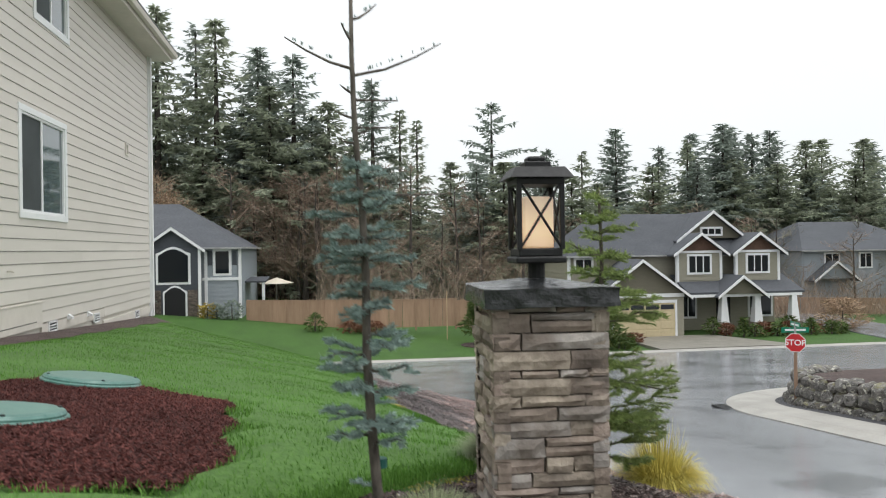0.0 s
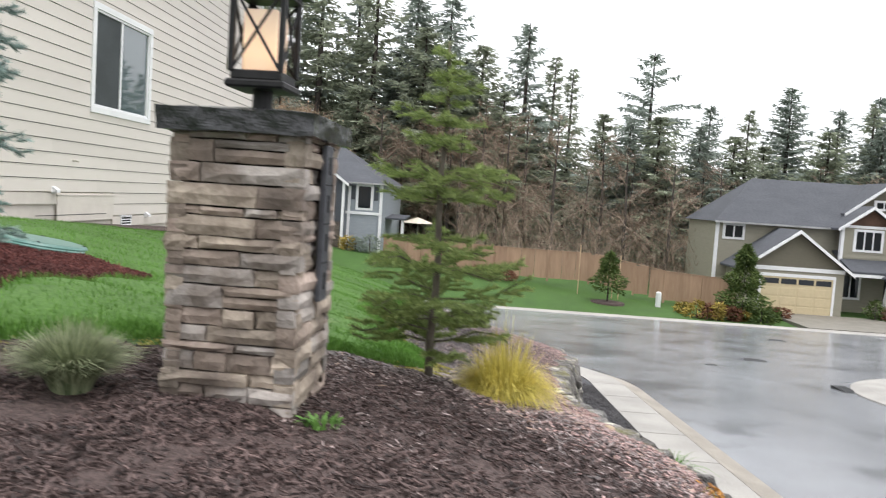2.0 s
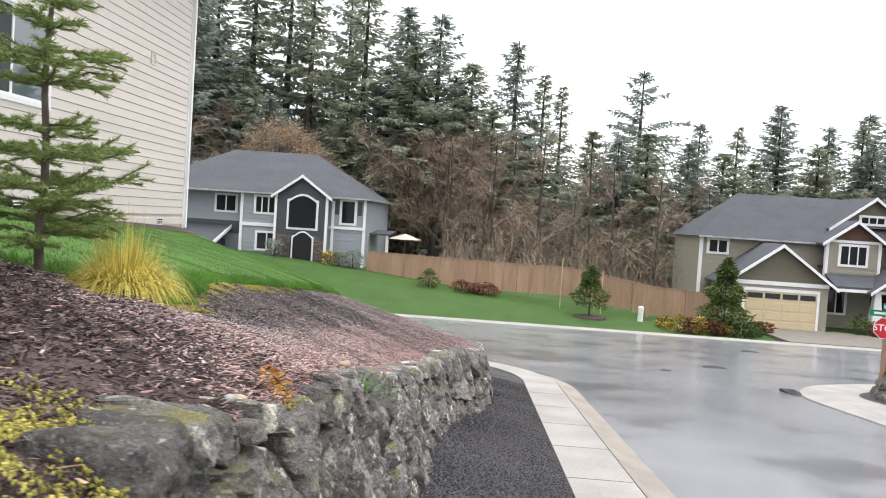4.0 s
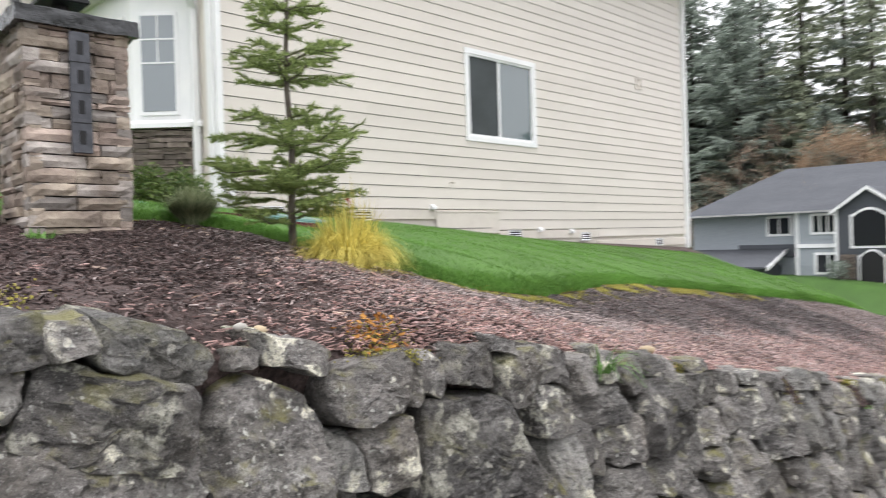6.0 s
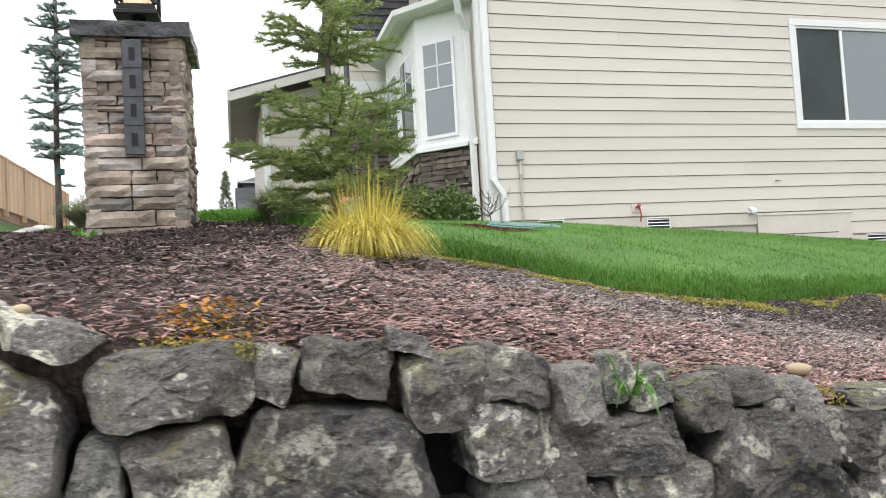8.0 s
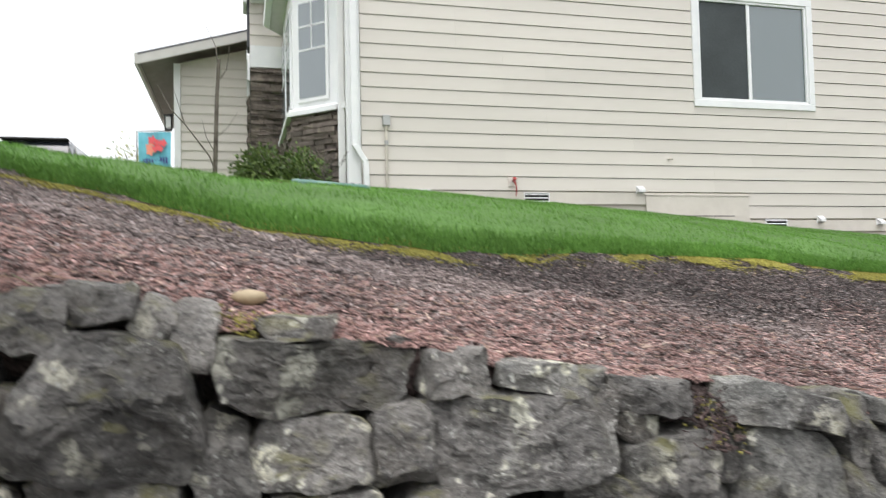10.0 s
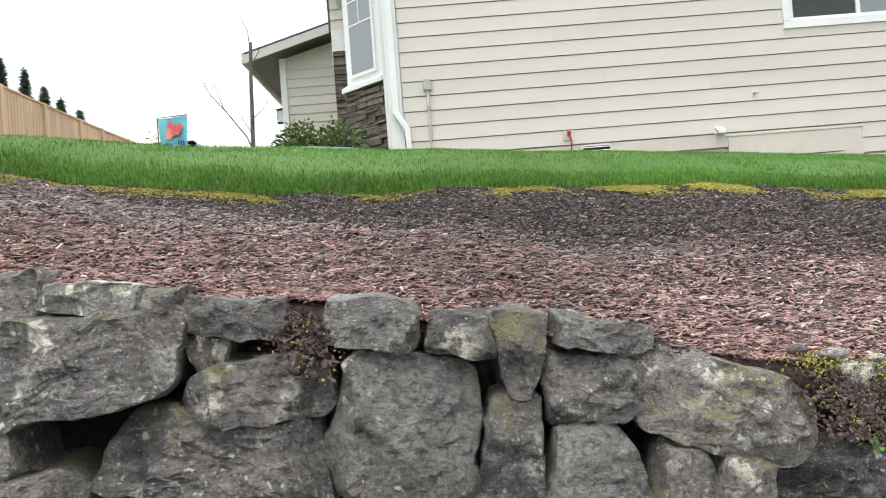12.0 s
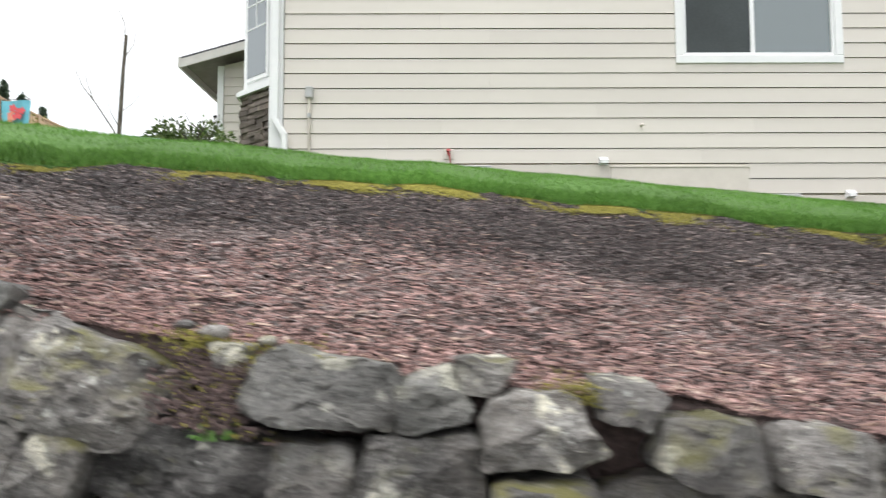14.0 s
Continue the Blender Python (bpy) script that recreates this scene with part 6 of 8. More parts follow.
for k in range(9):
    a = k * 2.4
    r = 0.02 + 0.008 * k
    cx, cz, s_ = 0.0 + r * math.cos(a), 0.42 + r * 0.8 * math.sin(a), rf.uniform(0.022, 0.036)
    bm = bmesh.new()
    ring = [bm.verts.new((cx + s_ * (1 + 0.25 * math.cos(5 * q)) * math.cos(q), -0.017 - 0.001 * k, cz + s_ * (1 + 0.25 * math.cos(5 * q)) * math.sin(q))) for q in [i * math.tau / 20 for i in range(20)]]
    bm.faces.new(ring)
    part("printed_flower", bm, M_ORANGE if k % 3 == 1 else M_PINK, cloth)
for k in range(9):
    x = -0.1 + 0.025 * k
    part("printed_mark", box(x, x + 0.016, -0.018, -0.0165, 0.27 - 0.02 * math.sin(k), 0.29 + rf.uniform(0, 0.03)), M_NAVY, cloth)


def shrub(at, r, label, seed, n=420, material=None, leaf=0.09):
    s_ = thing("shrub", label, "shrub", at, group="shrubs by the bay window")
    rg = np.random.default_rng(seed)
    V, F = [], []
    for _ in range(n):
        d = Vector(rg.normal(0, 1, 3)).normalized()
        d.z = abs(d.z) * 1.55
        p = Vector((d.x, d.y, d.z)) * r * rg.uniform(0.45, 1.0) * (1 + 0.2 * noise.noise(d * 3 + Vector((seed, 0, 0))))
        out = (d + Vector(rg.normal(0, 0.5, 3))).normalized()
        out.z -= 0.45
        t = out.cross(Vector(rg.normal(0, 1, 3))).normalized()
        l, w = leaf * rg.uniform(0.7, 1.2), leaf * 0.17
        b = len(V)
        V += [p, p + out * l * 0.5 + t * w, p + out * l, p + out * l * 0.5 - t * w]
        F.append((b, b + 1, b + 2, b + 3))
    for k in range(7):
        a = k * 0.9
        part("stem", tube([(0, 0, -0.05), (0.3 * r * math.cos(a), 0.3 * r * math.sin(a), r * 0.4), (0.6 * r * math.cos(a), 0.6 * r * math.sin(a), r * 0.75)], [0.008, 0.006, 0.003], 4), M_BARK, s_)
    link_mesh("leaves", V, F, material or M_SHRUB, s_)


M_SHRUB = leafy("glossy_green_leaves", (0.04, 0.08, 0.02), (0.17, 0.23, 0.07), 0.35, 0.15)
shrub((6.58, 4.8, ground_z(6.58, 4.8)), 0.31, "leafy green rhododendron by the stone bay", 31, 1500)
shrub((7.03, 4.75, ground_z(7.03, 4.75)), 0.33, "leafy green rhododendron by the stone bay", 32, 1600)
M_PALELEAF = leafy("golden_green_leaves", (0.14, 0.15, 0.04), (0.42, 0.4, 0.13), 0.6, 0.2)
shrub((5.33, 4.15, ground_z(5.33, 4.15)), 0.27, "low golden-green shrub near the flag", 33, 420, M_PALELEAF, 0.05)


def twiggy(name, at, height, label, seed, n, spread, category="bare tree", thick=0.012):
    t = thing(name, label, category, at)
    r = random.Random(seed)
    main = [(0.015 * math.sin(k * 1.4), 0.015 * math.cos(k * 2.1), height * k / 6 - 0.04) for k in range(7)]
    part("trunk", tube(main, [thick * (1 - k / 7.5) for k in range(7)], 6), M_DARKBARK, t)
    for i in range(n):
        k = r.uniform(0.1, 0.8)
        a = r.uniform(0, math.tau)
        l = spread * (1.1 - k) * r.uniform(0.6, 1.2)
        p = Vector((0, 0, height * k))
        ln = [p, p + Vector((math.cos(a) * l * 0.5, math.sin(a) * l * 0.5, l * 0.25)), p + Vector((math.cos(a) * l * 0.9, math.sin(a) * l * 0.9, l * 0.75)), p + Vector((math.cos(a) * l, math.sin(a) * l, l * 1.2))]
        bm = tube(ln, [0.006, 0.005, 0.003, 0.0015], 4)
        for j in range(3):
            q = Vector(ln[1]).lerp(Vector(ln[3]), r.random())
            b = a + r.uniform(-1, 1)
            tube([q, q + Vector((math.cos(b), math.sin(b), 1.0)) * l * 0.3], [0.003, 0.001], 3, bm)
        part("branch", bm, M_DARKBARK, t)


sap = thing("bare_sapling", "leafless two-stemmed sapling with a pruned main stem, in the lawn", "bare tree", (6.1, 4.59, ground_z(6.1, 4.59)))
part("trunk", tube([(0, 0, -0.05), (0.02, 0, 0.5), (0.035, 0, 0.95), (0.06, 0, 1.36)], [0.026, 0.024, 0.021, 0.019], 7), M_BARK, sap)
for line, w in (([(0.02, 0, 0.12), (-0.05, 0, 0.3), (-0.28, 0.05, 0.62), (-0.45, 0.1, 0.82), (-0.58, 0.12, 1.08)], 0.011), ([(-0.3, 0.05, 0.64), (-0.36, 0.0, 0.85), (-0.42, 0.0, 1.05)], 0.006), ([(0.05, 0, 1.2), (0.03, 0.02, 1.5), (-0.08, 0.04, 1.74)], 0.008),
                ([(0.04, 0, 1.1), (0.14, 0, 1.25), (0.17, 0.03, 1.5)], 0.007), ([(0.0, 0, 0.35), (-0.08, -0.03, 0.5), (-0.12, -0.03, 0.68)], 0.006), ([(0.02, 0, 0.5), (0.14, 0.05, 0.62), (0.25, 0.08, 0.8)], 0.006)):
    part("branch", tube(line, [w * (1 - 0.75 * i / (len(line) - 1)) for i in range(len(line))], 5), M_BARK, sap)
twiggy("bare_shrub", (7.2, 3.86, ground_z(7.2, 3.86)), 0.38, "low leafless shrub in the lawn", 4, 13, 0.28, "shrub", 0.008)


def cobble(at, r, seed, name="cobble", label="smooth river cobble at the edge of the bed", mt=None):
    bm = bmesh.new()
    bmesh.ops.create_icosphere(bm, subdivisions=2, radius=1)
    rg = random.Random(seed)
    sx, sy, sz = r * rg.uniform(0.9, 1.3), r * rg.uniform(0.7, 1.0), r * rg.uniform(0.5, 0.75)
    for v_ in bm.verts:
        n = 1 + 0.18 * noise.noise(v_.co * 1.3 + Vector((seed, 0, 0)))
        v_.co = Vector((v_.co.x * sx, v_.co.y * sy, v_.co.z * sz)) * n
    ob = part(name, bm, mt or M_COBBLE, None, smooth=True)
    ob.matrix_basis = pose(*at, 0, 0, rg.uniform(0, 180))
    return tagged(ob, label, "stone", "cobbles")


M_COBBLE = mat("pale_river_stone", (0.2, 0.195, 0.175), (0.38, 0.365, 0.33), 8, 0.6, per=0.3, bump=0.15)
M_TANSTONE = mat("tan_stone", (0.3, 0.23, 0.14), (0.42, 0.34, 0.22), 10, 0.6, bump=0.2)
rc = random.Random(8)
for k in range(46):
    x = 3.02 + rc.uniform(-0.2, 0.2)
    y = 1.6 + 0.7 * rc.random()
    if math.dist((x, y), (3.6, 0.8)) > 0.35:
        cobble((x, y, ground_z(x, y) + 0.03), rc.uniform(0.05, 0.09), k)
cobble((6.37, -1.64, upper(6.37, -1.64) + 0.025), 0.048, 71, "loose_stone", "smooth tan stone lying on the mulch above the rocks", M_TANSTONE)
for k, (x, y, r) in enumerate(((3.93, -1.74, 0.022), (3.985, -1.75, 0.026), (8.45, -1.72, 0.022), (9.0, -1.76, 0.026), (9.08, -1.79, 0.034), (9.2, -1.77, 0.024))):
    cobble((x, y, upper(x, max(y, -1.75)) + 0.03), r, 80 + k, "loose_stone", "small rounded pebble on the bed", M_TANSTONE if k in (1, 2) else M_COBBLE if k == 0 else M_ROCK)

# ---- woods ----
# needle greens are paled so their colour carries the haze over the wood
M_FARFIR = leafy("hazed_fir_foliage", (0.165, 0.2, 0.172), (0.37, 0.42, 0.365), 0.8, 0.5)
M_FARFIR2 = leafy("hazed_olive_fir_foliage", (0.18, 0.205, 0.15), (0.39, 0.43, 0.315), 0.8, 0.5)
M_TWIG = leafy("brown_bare_twigs", (0.2, 0.15, 0.115), (0.36, 0.28, 0.215), 0.9, 0.0)
M_TWIG2 = leafy("olive_grey_twigs", (0.17, 0.16, 0.12), (0.34, 0.32, 0.25), 0.9, 0.0)
M_RUST = leafy("rust_brown_leaves", (0.24, 0.165, 0.11), (0.5, 0.365, 0.25), 0.9, 0.2)


def tall_fir(label, h, reach, first, rings, per, seed, material, ragged=0.35, fine=1.0):
    """A tall forest fir: tapered trunk, whorls of drooping boughs, each bough a spine feathered with hanging twigs."""
    t = thing("fir_tree", label, "tree", group="firs of the wood")
    rg = np.random.default_rng(seed)
    part("trunk", tube([(0, 0, -1), (0, 0, h * 0.5), (0, 0, h)], [h * 0.012, h * 0.008, h * 0.0015], 6), M_DARKBARK, t)
    V, F = [], []
    def blade(p, d, ln, w):
        n = d.cross(Vector((rg.normal(0, 1), rg.normal(0, 1), rg.normal(0, 0.6) + 0.4)))
        n = n.normalized() * w
        q = len(V)
        V.extend([p, p + d * ln * 0.45 + n, p + d * ln, p + d * ln * 0.45 - n])
        F.append((q, q + 1, q + 2, q + 3))
    for i in range(rings):
        u = i / (rings - 1)
        z = h * (first + (0.99 - first) * u)
        env = reach * (1 - u) ** 0.75 * min(1.0, 0.55 + u * 2.2) + 0.15
        turn = rg.uniform(0, math.tau)
        for b in range(per):
            if rg.random() < ragged * 0.45:
                continue
            a = turn + math.tau * b / per + rg.normal(0, 0.35)
            l = env * (1 - ragged * rg.random() ** 1.5) * (1.25 if rg.random() < 0.08 else 1.0)
            d = Vector((math.cos(a), math.sin(a), 0))
            side = Vector((-d.y, d.x, 0))
            rise, drop = rg.uniform(0.0, 0.35) + 0.5 * u, rg.uniform(0.15, 0.55) * (1 - u)
            z0 = z + rg.normal(0, h * 0.008)
            n = max(4, int(l * 6.5 * fine))
            for k in range(n):
                w = (k + rg.random()) / n
                p = d * l * w + Vector((0, 0, z0 + l * (rise * w - drop * w * w * 1.6)))
                for sgn in (-1, 1):
                    tl = (0.42 + 0.55 * (1 - w)) * rg.uniform(0.6, 1.25) * (0.6 + 0.4 * env / reach)
                    dd = (d * rg.uniform(0.35, 1.0) + side * sgn * rg.uniform(0.4, 1.0) + Vector((0, 0, rg.normal(-0.3, 0.25)))).normalized()
                    blade(p, dd, tl, rg.uniform(0.05, 0.11))
                if rg.random() < 0.6:
                    blade(p, (d * 0.4 + Vector((rg.normal(0, 0.2), rg.normal(0, 0.2), -0.8))).normalized(), rg.uniform(0.35, 0.75), rg.uniform(0.05, 0.1))
            blade(d * l * 0.9 + Vector((0, 0, z0 + l * (rise * 0.9 - drop * 1.3))), (d + Vector((0, 0, rg.normal(0, 0.2)))).normalized(), 0.5, 0.06)
    link_mesh("crown", V, F, material, t)
    return t


def bare_tree(label, h, seed, material, spread=0.4):
    t = thing("bare_tree", label, "tree", group="bare trees of the wood")
    rg = np.random.default_rng(seed)
    part("trunk", tube([(0, 0, -1), (0.1, 0.1, h * 0.4), (0, 0.2, h * 0.85)], [h * 0.012, h * 0.009, h * 0.002], 5), M_DARKBARK, t)
    V, F = [], []
    def stick(p, q, w):
        d = (q - p)
        n = d.cross(Vector(rg.normal(0, 1, 3))).normalized() * w
        b = len(V)
        V.extend([p - n, p + n, q + n * 0.3, q - n * 0.3])
        F.append((b, b + 1, b + 2, b + 3))
    for i in range(26):
        z = h * rg.uniform(0.15, 0.85)
        a = rg.uniform(0, math.tau)
        l = h * spread * rg.uniform(0.4, 1.0) * (1.1 - z / h)
        p = Vector((0, 0.1, z))
        d = Vector((math.cos(a), math.sin(a), rg.uniform(0.3, 1.2))).normalized()
        q = p + d * l
        stick(p, q, 0.03)
        for j in range(7):
            p2 = p.lerp(q, rg.uniform(0.25, 1))
            d2 = (d + Vector(rg.normal(0, 0.55, 3))).normalized()
            q2 = p2 + d2 * l * rg.uniform(0.2, 0.5)
            stick(p2, q2, 0.015)
            for k in range(6):
                p3 = p2.lerp(q2, rg.uniform(0.2, 1))
                d3 = (d2 + Vector(rg.normal(0, 0.6, 3))).normalized()
                stick(p3, p3 + d3 * l * rg.uniform(0.1, 0.28), 0.01)
    link_mesh("crown", V, F, material, t)
    return t


proto = [tall_fir("tall dark Douglas fir in the wood", 20, 4.6, 0.1, 42, 7, 1, M_FARFIR, 0.6),
         tall_fir("tall ragged Douglas fir in the wood", 20, 3.9, 0.16, 34, 6, 2, M_FARFIR, 0.75),
         tall_fir("broad olive-green fir in the wood", 20, 5.4, 0.05, 40, 8, 3, M_FARFIR2, 0.6),
         tall_fir("open-crowned fir with a bare lower trunk", 20, 5.6, 0.36, 15, 6, 4, M_FARFIR, 0.5, 1.2),
         tall_fir("slim thin fir in the wood", 20, 2.6, 0.25, 30, 5, 5, M_FARFIR2, 0.65),
         tall_fir("tall gappy fir with sky between its boughs", 20, 3.7, 0.24, 28, 6, 6, M_FARFIR2, 0.65, 0.95),
         tall_fir("tall gappy fir with sky between its boughs", 20, 4.3, 0.3, 24, 6, 7, M_FARFIR, 0.7, 0.9)]
bares = [bare_tree("leafless brown tree at the wood's edge", 10, 1, M_TWIG), bare_tree("leafless olive-grey tree at the wood's edge", 10, 2, M_TWIG2, 0.5), bare_tree("leafless brown tree at the wood's edge", 10, 3, M_TWIG, 0.55)]
rt = random.Random(12)
used = set()


def plant(kind, i, x, y, top, wide=1.0):
    src = (proto if kind == "fir" else bares)[i]
    z = far_z(x, y) - 0.1
    k = (top - z) / (20.0 if kind == "fir" else 9.0)
    m = pose(x, y, z, 0, 0, rt.uniform(0, 360))
    if (kind, i) in used:
        ob = copy_thing(src, m)
    else:
        ob = src
        ob.matrix_basis = m
        used.add((kind, i))
    ob.scale = (k * wide, k * wide, k)
    beyond(ob)


# firs whose tops stand out against the sky: y at x = 80, height of the top, which kind
for y, top, i in ((29, 27, 0), (26, 26.5, 1), (22.5, 27.5, 5), (19.4, 27, 6), (16.2, 25.5, 5), (13.4, 25, 6), (10.6, 24.2, 5), (6.8, 22.3, 0), (3.2, 21.2, 1), (-0.2, 16.5, 2), (-4.6, 19.0, 1),
                  (-7.5, 16, 4), (-9.6, 15.4, 4), (-18, 17.8, 3), (-23.8, 12.5, 1), (-26.4, 11.6, 4), (-32.8, 15.2, 0), (-36, 12.7, 1), (-38.5, 13, 4)):
    plant("fir", i, 80 + rt.uniform(-3, 4), y, top, rt.uniform(1.3, 1.65))
for y, top, i in ((-41, 14.5, 1), (-43.4, 15.1, 0), (-46, 15.3, 0), (-48.2, 14.5, 1), (-51, 14.9, 0), (-53.5, 13.3, 2), (-58, 14, 2), (-61.5, 13.7, 2), (-66, 14, 0), (-72, 14, 1), (-79, 14, 0)):
    plant("fir", i, 82 + rt.uniform(-3, 3), y, top, rt.uniform(1.5, 1.9))
for y, top, i in ((26, 19, 0), (22, 12, 2), (18.5, 9, 0), (15, 8, 2), (11.5, 9, 2), (8, 13, 0), (5.4, 15, 2), (1.5, 13, 0), (-2.5, 9, 2), (-6, 9, 2), (-12.5, 9.5, 2), (-14.5, 8.5, 0), (-17, 9, 2), (-21, 8.5, 0), (-25, 8, 2), (-29, 7.5, 2), (-34, 9, 2), (-39, 9.5, 0), (-44, 10, 2), (-49, 9.5, 2), (-54, 9, 0), (-59, 9, 2), (-64, 9, 0), (33, 24, 0), (37, 24, 1), (42, 22, 2)):
    plant("fir", i, 74 + rt.uniform(-2, 6), y, top + (2.5 if y > -5 else 1.0), rt.uniform(1.7, 2.2))
for k in range(44):
    y = 24 - 82 * k / 44 + rt.uniform(-1, 1)
    plant("bare", rt.randrange(3), 66 + rt.uniform(-3, 9) + (7 if 0 < y < 9 else 0), y, rt.uniform(4.5, 11) if y > -16 else rt.uniform(2, 6.5), rt.uniform(0.9, 1.3))

for k in range(11):
    y = 4.5 - 7.5 * k / 11 + rt.uniform(-0.6, 0.6)
    plant("bare", rt.randrange(3), 70 + rt.uniform(-2, 4), y, rt.uniform(7, 11), rt.uniform(1.1, 1.5))

# undergrowth along the wood's edge, and the dim depth of the wood behind
rg = np.random.default_rng(40)
V, F = [], []
for _ in range(52000):
    x, y = rg.uniform(58, 74), rg.uniform(-70, 30)
    if x < 70 and 1.0 < y < 9.0:
        continue
    zb = far_z(x, y)
    h = rg.random() ** 1.5 * (5.5 if y > -20 else 3.5) * (0.7 + 0.5 * math.sin(y * 0.9) * math.sin(y * 0.37 + x))
    p = Vector((x, y, zb + abs(h)))
    d = Vector((rg.normal(0, 0.6), rg.normal(0, 0.6), 1)).normalized()
    n = Vector((rg.normal(0, 0.3), 1, 0)).normalized() * rg.uniform(0.008, 0.024)
    l = rg.uniform(0.4, 1.4)
    b = len(V)
    V += [p - n, p + n, p + d * l]
    F.append((b, b + 1, b + 2))
beyond(tagged(link_mesh("undergrowth", V, F, M_TWIG), "brown bare brush at the foot of the wood", "undergrowth", kind="stuff"))
V, F = [], []
for _ in range(26000):
    x, y = rg.uniform(84, 100), rg.uniform(-100, 48)
    p = Vector((x, y, far_z(x, y) + rg.random() * (17 if y > 25 else 7 if y > 9 else 11 if y < -36 else 9)))
    d = Vector(rg.normal(0, 1, 3)).normalized() * rg.uniform(0.4, 1.0)
    n = d.cross(Vector(rg.normal(0, 1, 3))).normalized() * rg.uniform(0.2, 0.5)
    b = len(V)
    V += [p - d, p + n, p + d, p - n]
    F.append((b, b + 1, b + 2, b + 3))
beyond(tagged(link_mesh("far_wood", V, F, M_FARFIR), "dim depth of the fir wood behind the houses", "wood", kind="stuff"))
rust = thing("rust_leaved_tree", "broad tree with rust-brown clinging leaves behind the grey house", "tree", (67.5, 16.0, far_z(67.5, 16.0)))
V, F = [], []
for c in range(46):
    u = rg.uniform(-1, 1)
    mid = Vector((rg.normal(0, 1.3), 4.3 * u, 6.6 + (4.6 * (1 - abs(u) ** 1.6) - 0.6) * rg.random() ** 0.6))
    size = rg.uniform(0.55, 1.15)
    for _ in range(190):
        p = mid + Vector(rg.normal(0, 1, 3)) * size * 0.62
        d, e = Vector(rg.normal(0, 0.11, 3)), Vector(rg.normal(0, 0.06, 3))
        b = len(V)
        V += [p, p + d, p + e]
        F.append((b, b + 1, b + 2))
    for _ in range(26):
        p = mid + Vector(rg.normal(0, 1, 3)) * size * 0.5
        d = ((p - Vector((0, 0, 5))).normalized() + Vector(rg.normal(0, 0.3, 3))) * rg.uniform(0.4, 1.1)
        n = d.cross(Vector(rg.normal(0, 1, 3))).normalized() * 0.012
        b = len(V)
        V += [p - n, p + n, p + d]
        F.append((b, b + 1, b + 2))
link_mesh("crown", V, F, M_RUST, rust)
part("trunk", tube([(0, 0, -0.5), (0, 0, 8.5)], [0.2, 0.06], 6), M_DARKBARK, rust)
beyond(rust)

# ---- houses across the junction ----
M_GREYSIDE = mat("blue_grey_siding", (0.26, 0.29, 0.315), (0.32, 0.35, 0.375), 5, 0.7, stretch=(1, 1, 12), bump=0.2, big=0.06)
M_DARKSIDE = mat("charcoal_siding", (0.05, 0.056, 0.066), (0.075, 0.082, 0.094), 5, 0.7, stretch=(1, 1, 12), bump=0.2, big=0.06)
M_TANSIDE = mat("olive_tan_siding", (0.27, 0.255, 0.2), (0.32, 0.3, 0.235), 5, 0.7, stretch=(1, 1, 12), bump=0.2, big=0.06)
M_OLIVE = mat("olive_brown_siding", (0.13, 0.12, 0.09), (0.17, 0.155, 0.115), 5, 0.7, stretch=(1, 1, 12), bump=0.2, big=0.06)
M_CREAMDOOR = mat("cream_garage_door", (0.55, 0.46, 0.29), (0.6, 0.5, 0.32), 5, 0.6, bump=0.05, big=0.04)
M_DARKGLASS = glass_mat("dark_house_glass", (0.015, 0.018, 0.022), 1.5)
M_SHAKEBROWN = mat("brown_gable_shakes", (0.09, 0.05, 0.035), (0.14, 0.08, 0.055), 10, 0.8, bump=0.4)
M_FARROOF = mat("blue_grey_roof_shingle", (0.058, 0.063, 0.072), (0.095, 0.1, 0.113), 6, 0.85, bump=0.3, stretch=(1, 1, 4), big=0.1, bigscale=0.4)


def lap_wall(name, parent, x, y0, y1, z0, z1, material, thick=0.25, course=0.3):
    """A wall that faces the street (towards -x) with real lap courses."""
    w = part(name, box(x + 0.02, x + thick, y0, y1, z0, z1), material, parent)
    z = z0
    while z < z1 - 0.02:
        e = min(z + course, z1)
        part("siding_board", prism([(x + 0.02, z), (x - 0.03, z), (x, e), (x + 0.02, e)], "y", y0, y1), material, w)
        z = e
    return w


def house_window(parent, x, y0, y1, z0, z1, lights=2, trim=0.13):
    w = part("window", box(x - 0.07, x, y0 - trim, y1 + trim, z0 - trim, z1 + trim, 0.01), M_TRIM, parent, "white-cased window")
    n = lights
    for k in range(n):
        a, b = y0 + (y1 - y0) * k / n + 0.05, y0 + (y1 - y0) * (k + 1) / n - 0.05
        part("pane", box(x - 0.085, x - 0.074, a, b, z0 + 0.03, z1 - 0.03), M_DARKGLASS, w)
        part("mullion", box(x - 0.1, x - 0.085, a - 0.05, a, z0, z1), M_VINYL, w)
    return w


def gable(parent, x0, x1, yc, half, z0, rise, wall_mat, over=0.35, label=""):
    """A gable facing the street at x0, its roof running back to x1."""
    part("gable_wall", prism([(yc - half, z0), (yc + half, z0), (yc, z0 + rise)], "x", x0, x0 + 0.2), wall_mat, parent)
    k = rise / half
    o = half + over
    for s in (-1, 1):
        part("roof", prism([(yc, z0 + rise + 0.02), (yc + s * o, z0 - over * k + 0.02), (yc + s * o, z0 - over * k + 0.14), (yc, z0 + rise + 0.16)], "x", x0 - over, x1), M_FARROOF, parent)
        part("barge_board", prism([(yc, z0 + rise - 0.06), (yc + s * o, z0 - over * k - 0.06), (yc + s * o, z0 - over * k + 0.14), (yc, z0 + rise + 0.16)], "x", x0 - over - 0.06, x0 - over), M_TRIM, parent)


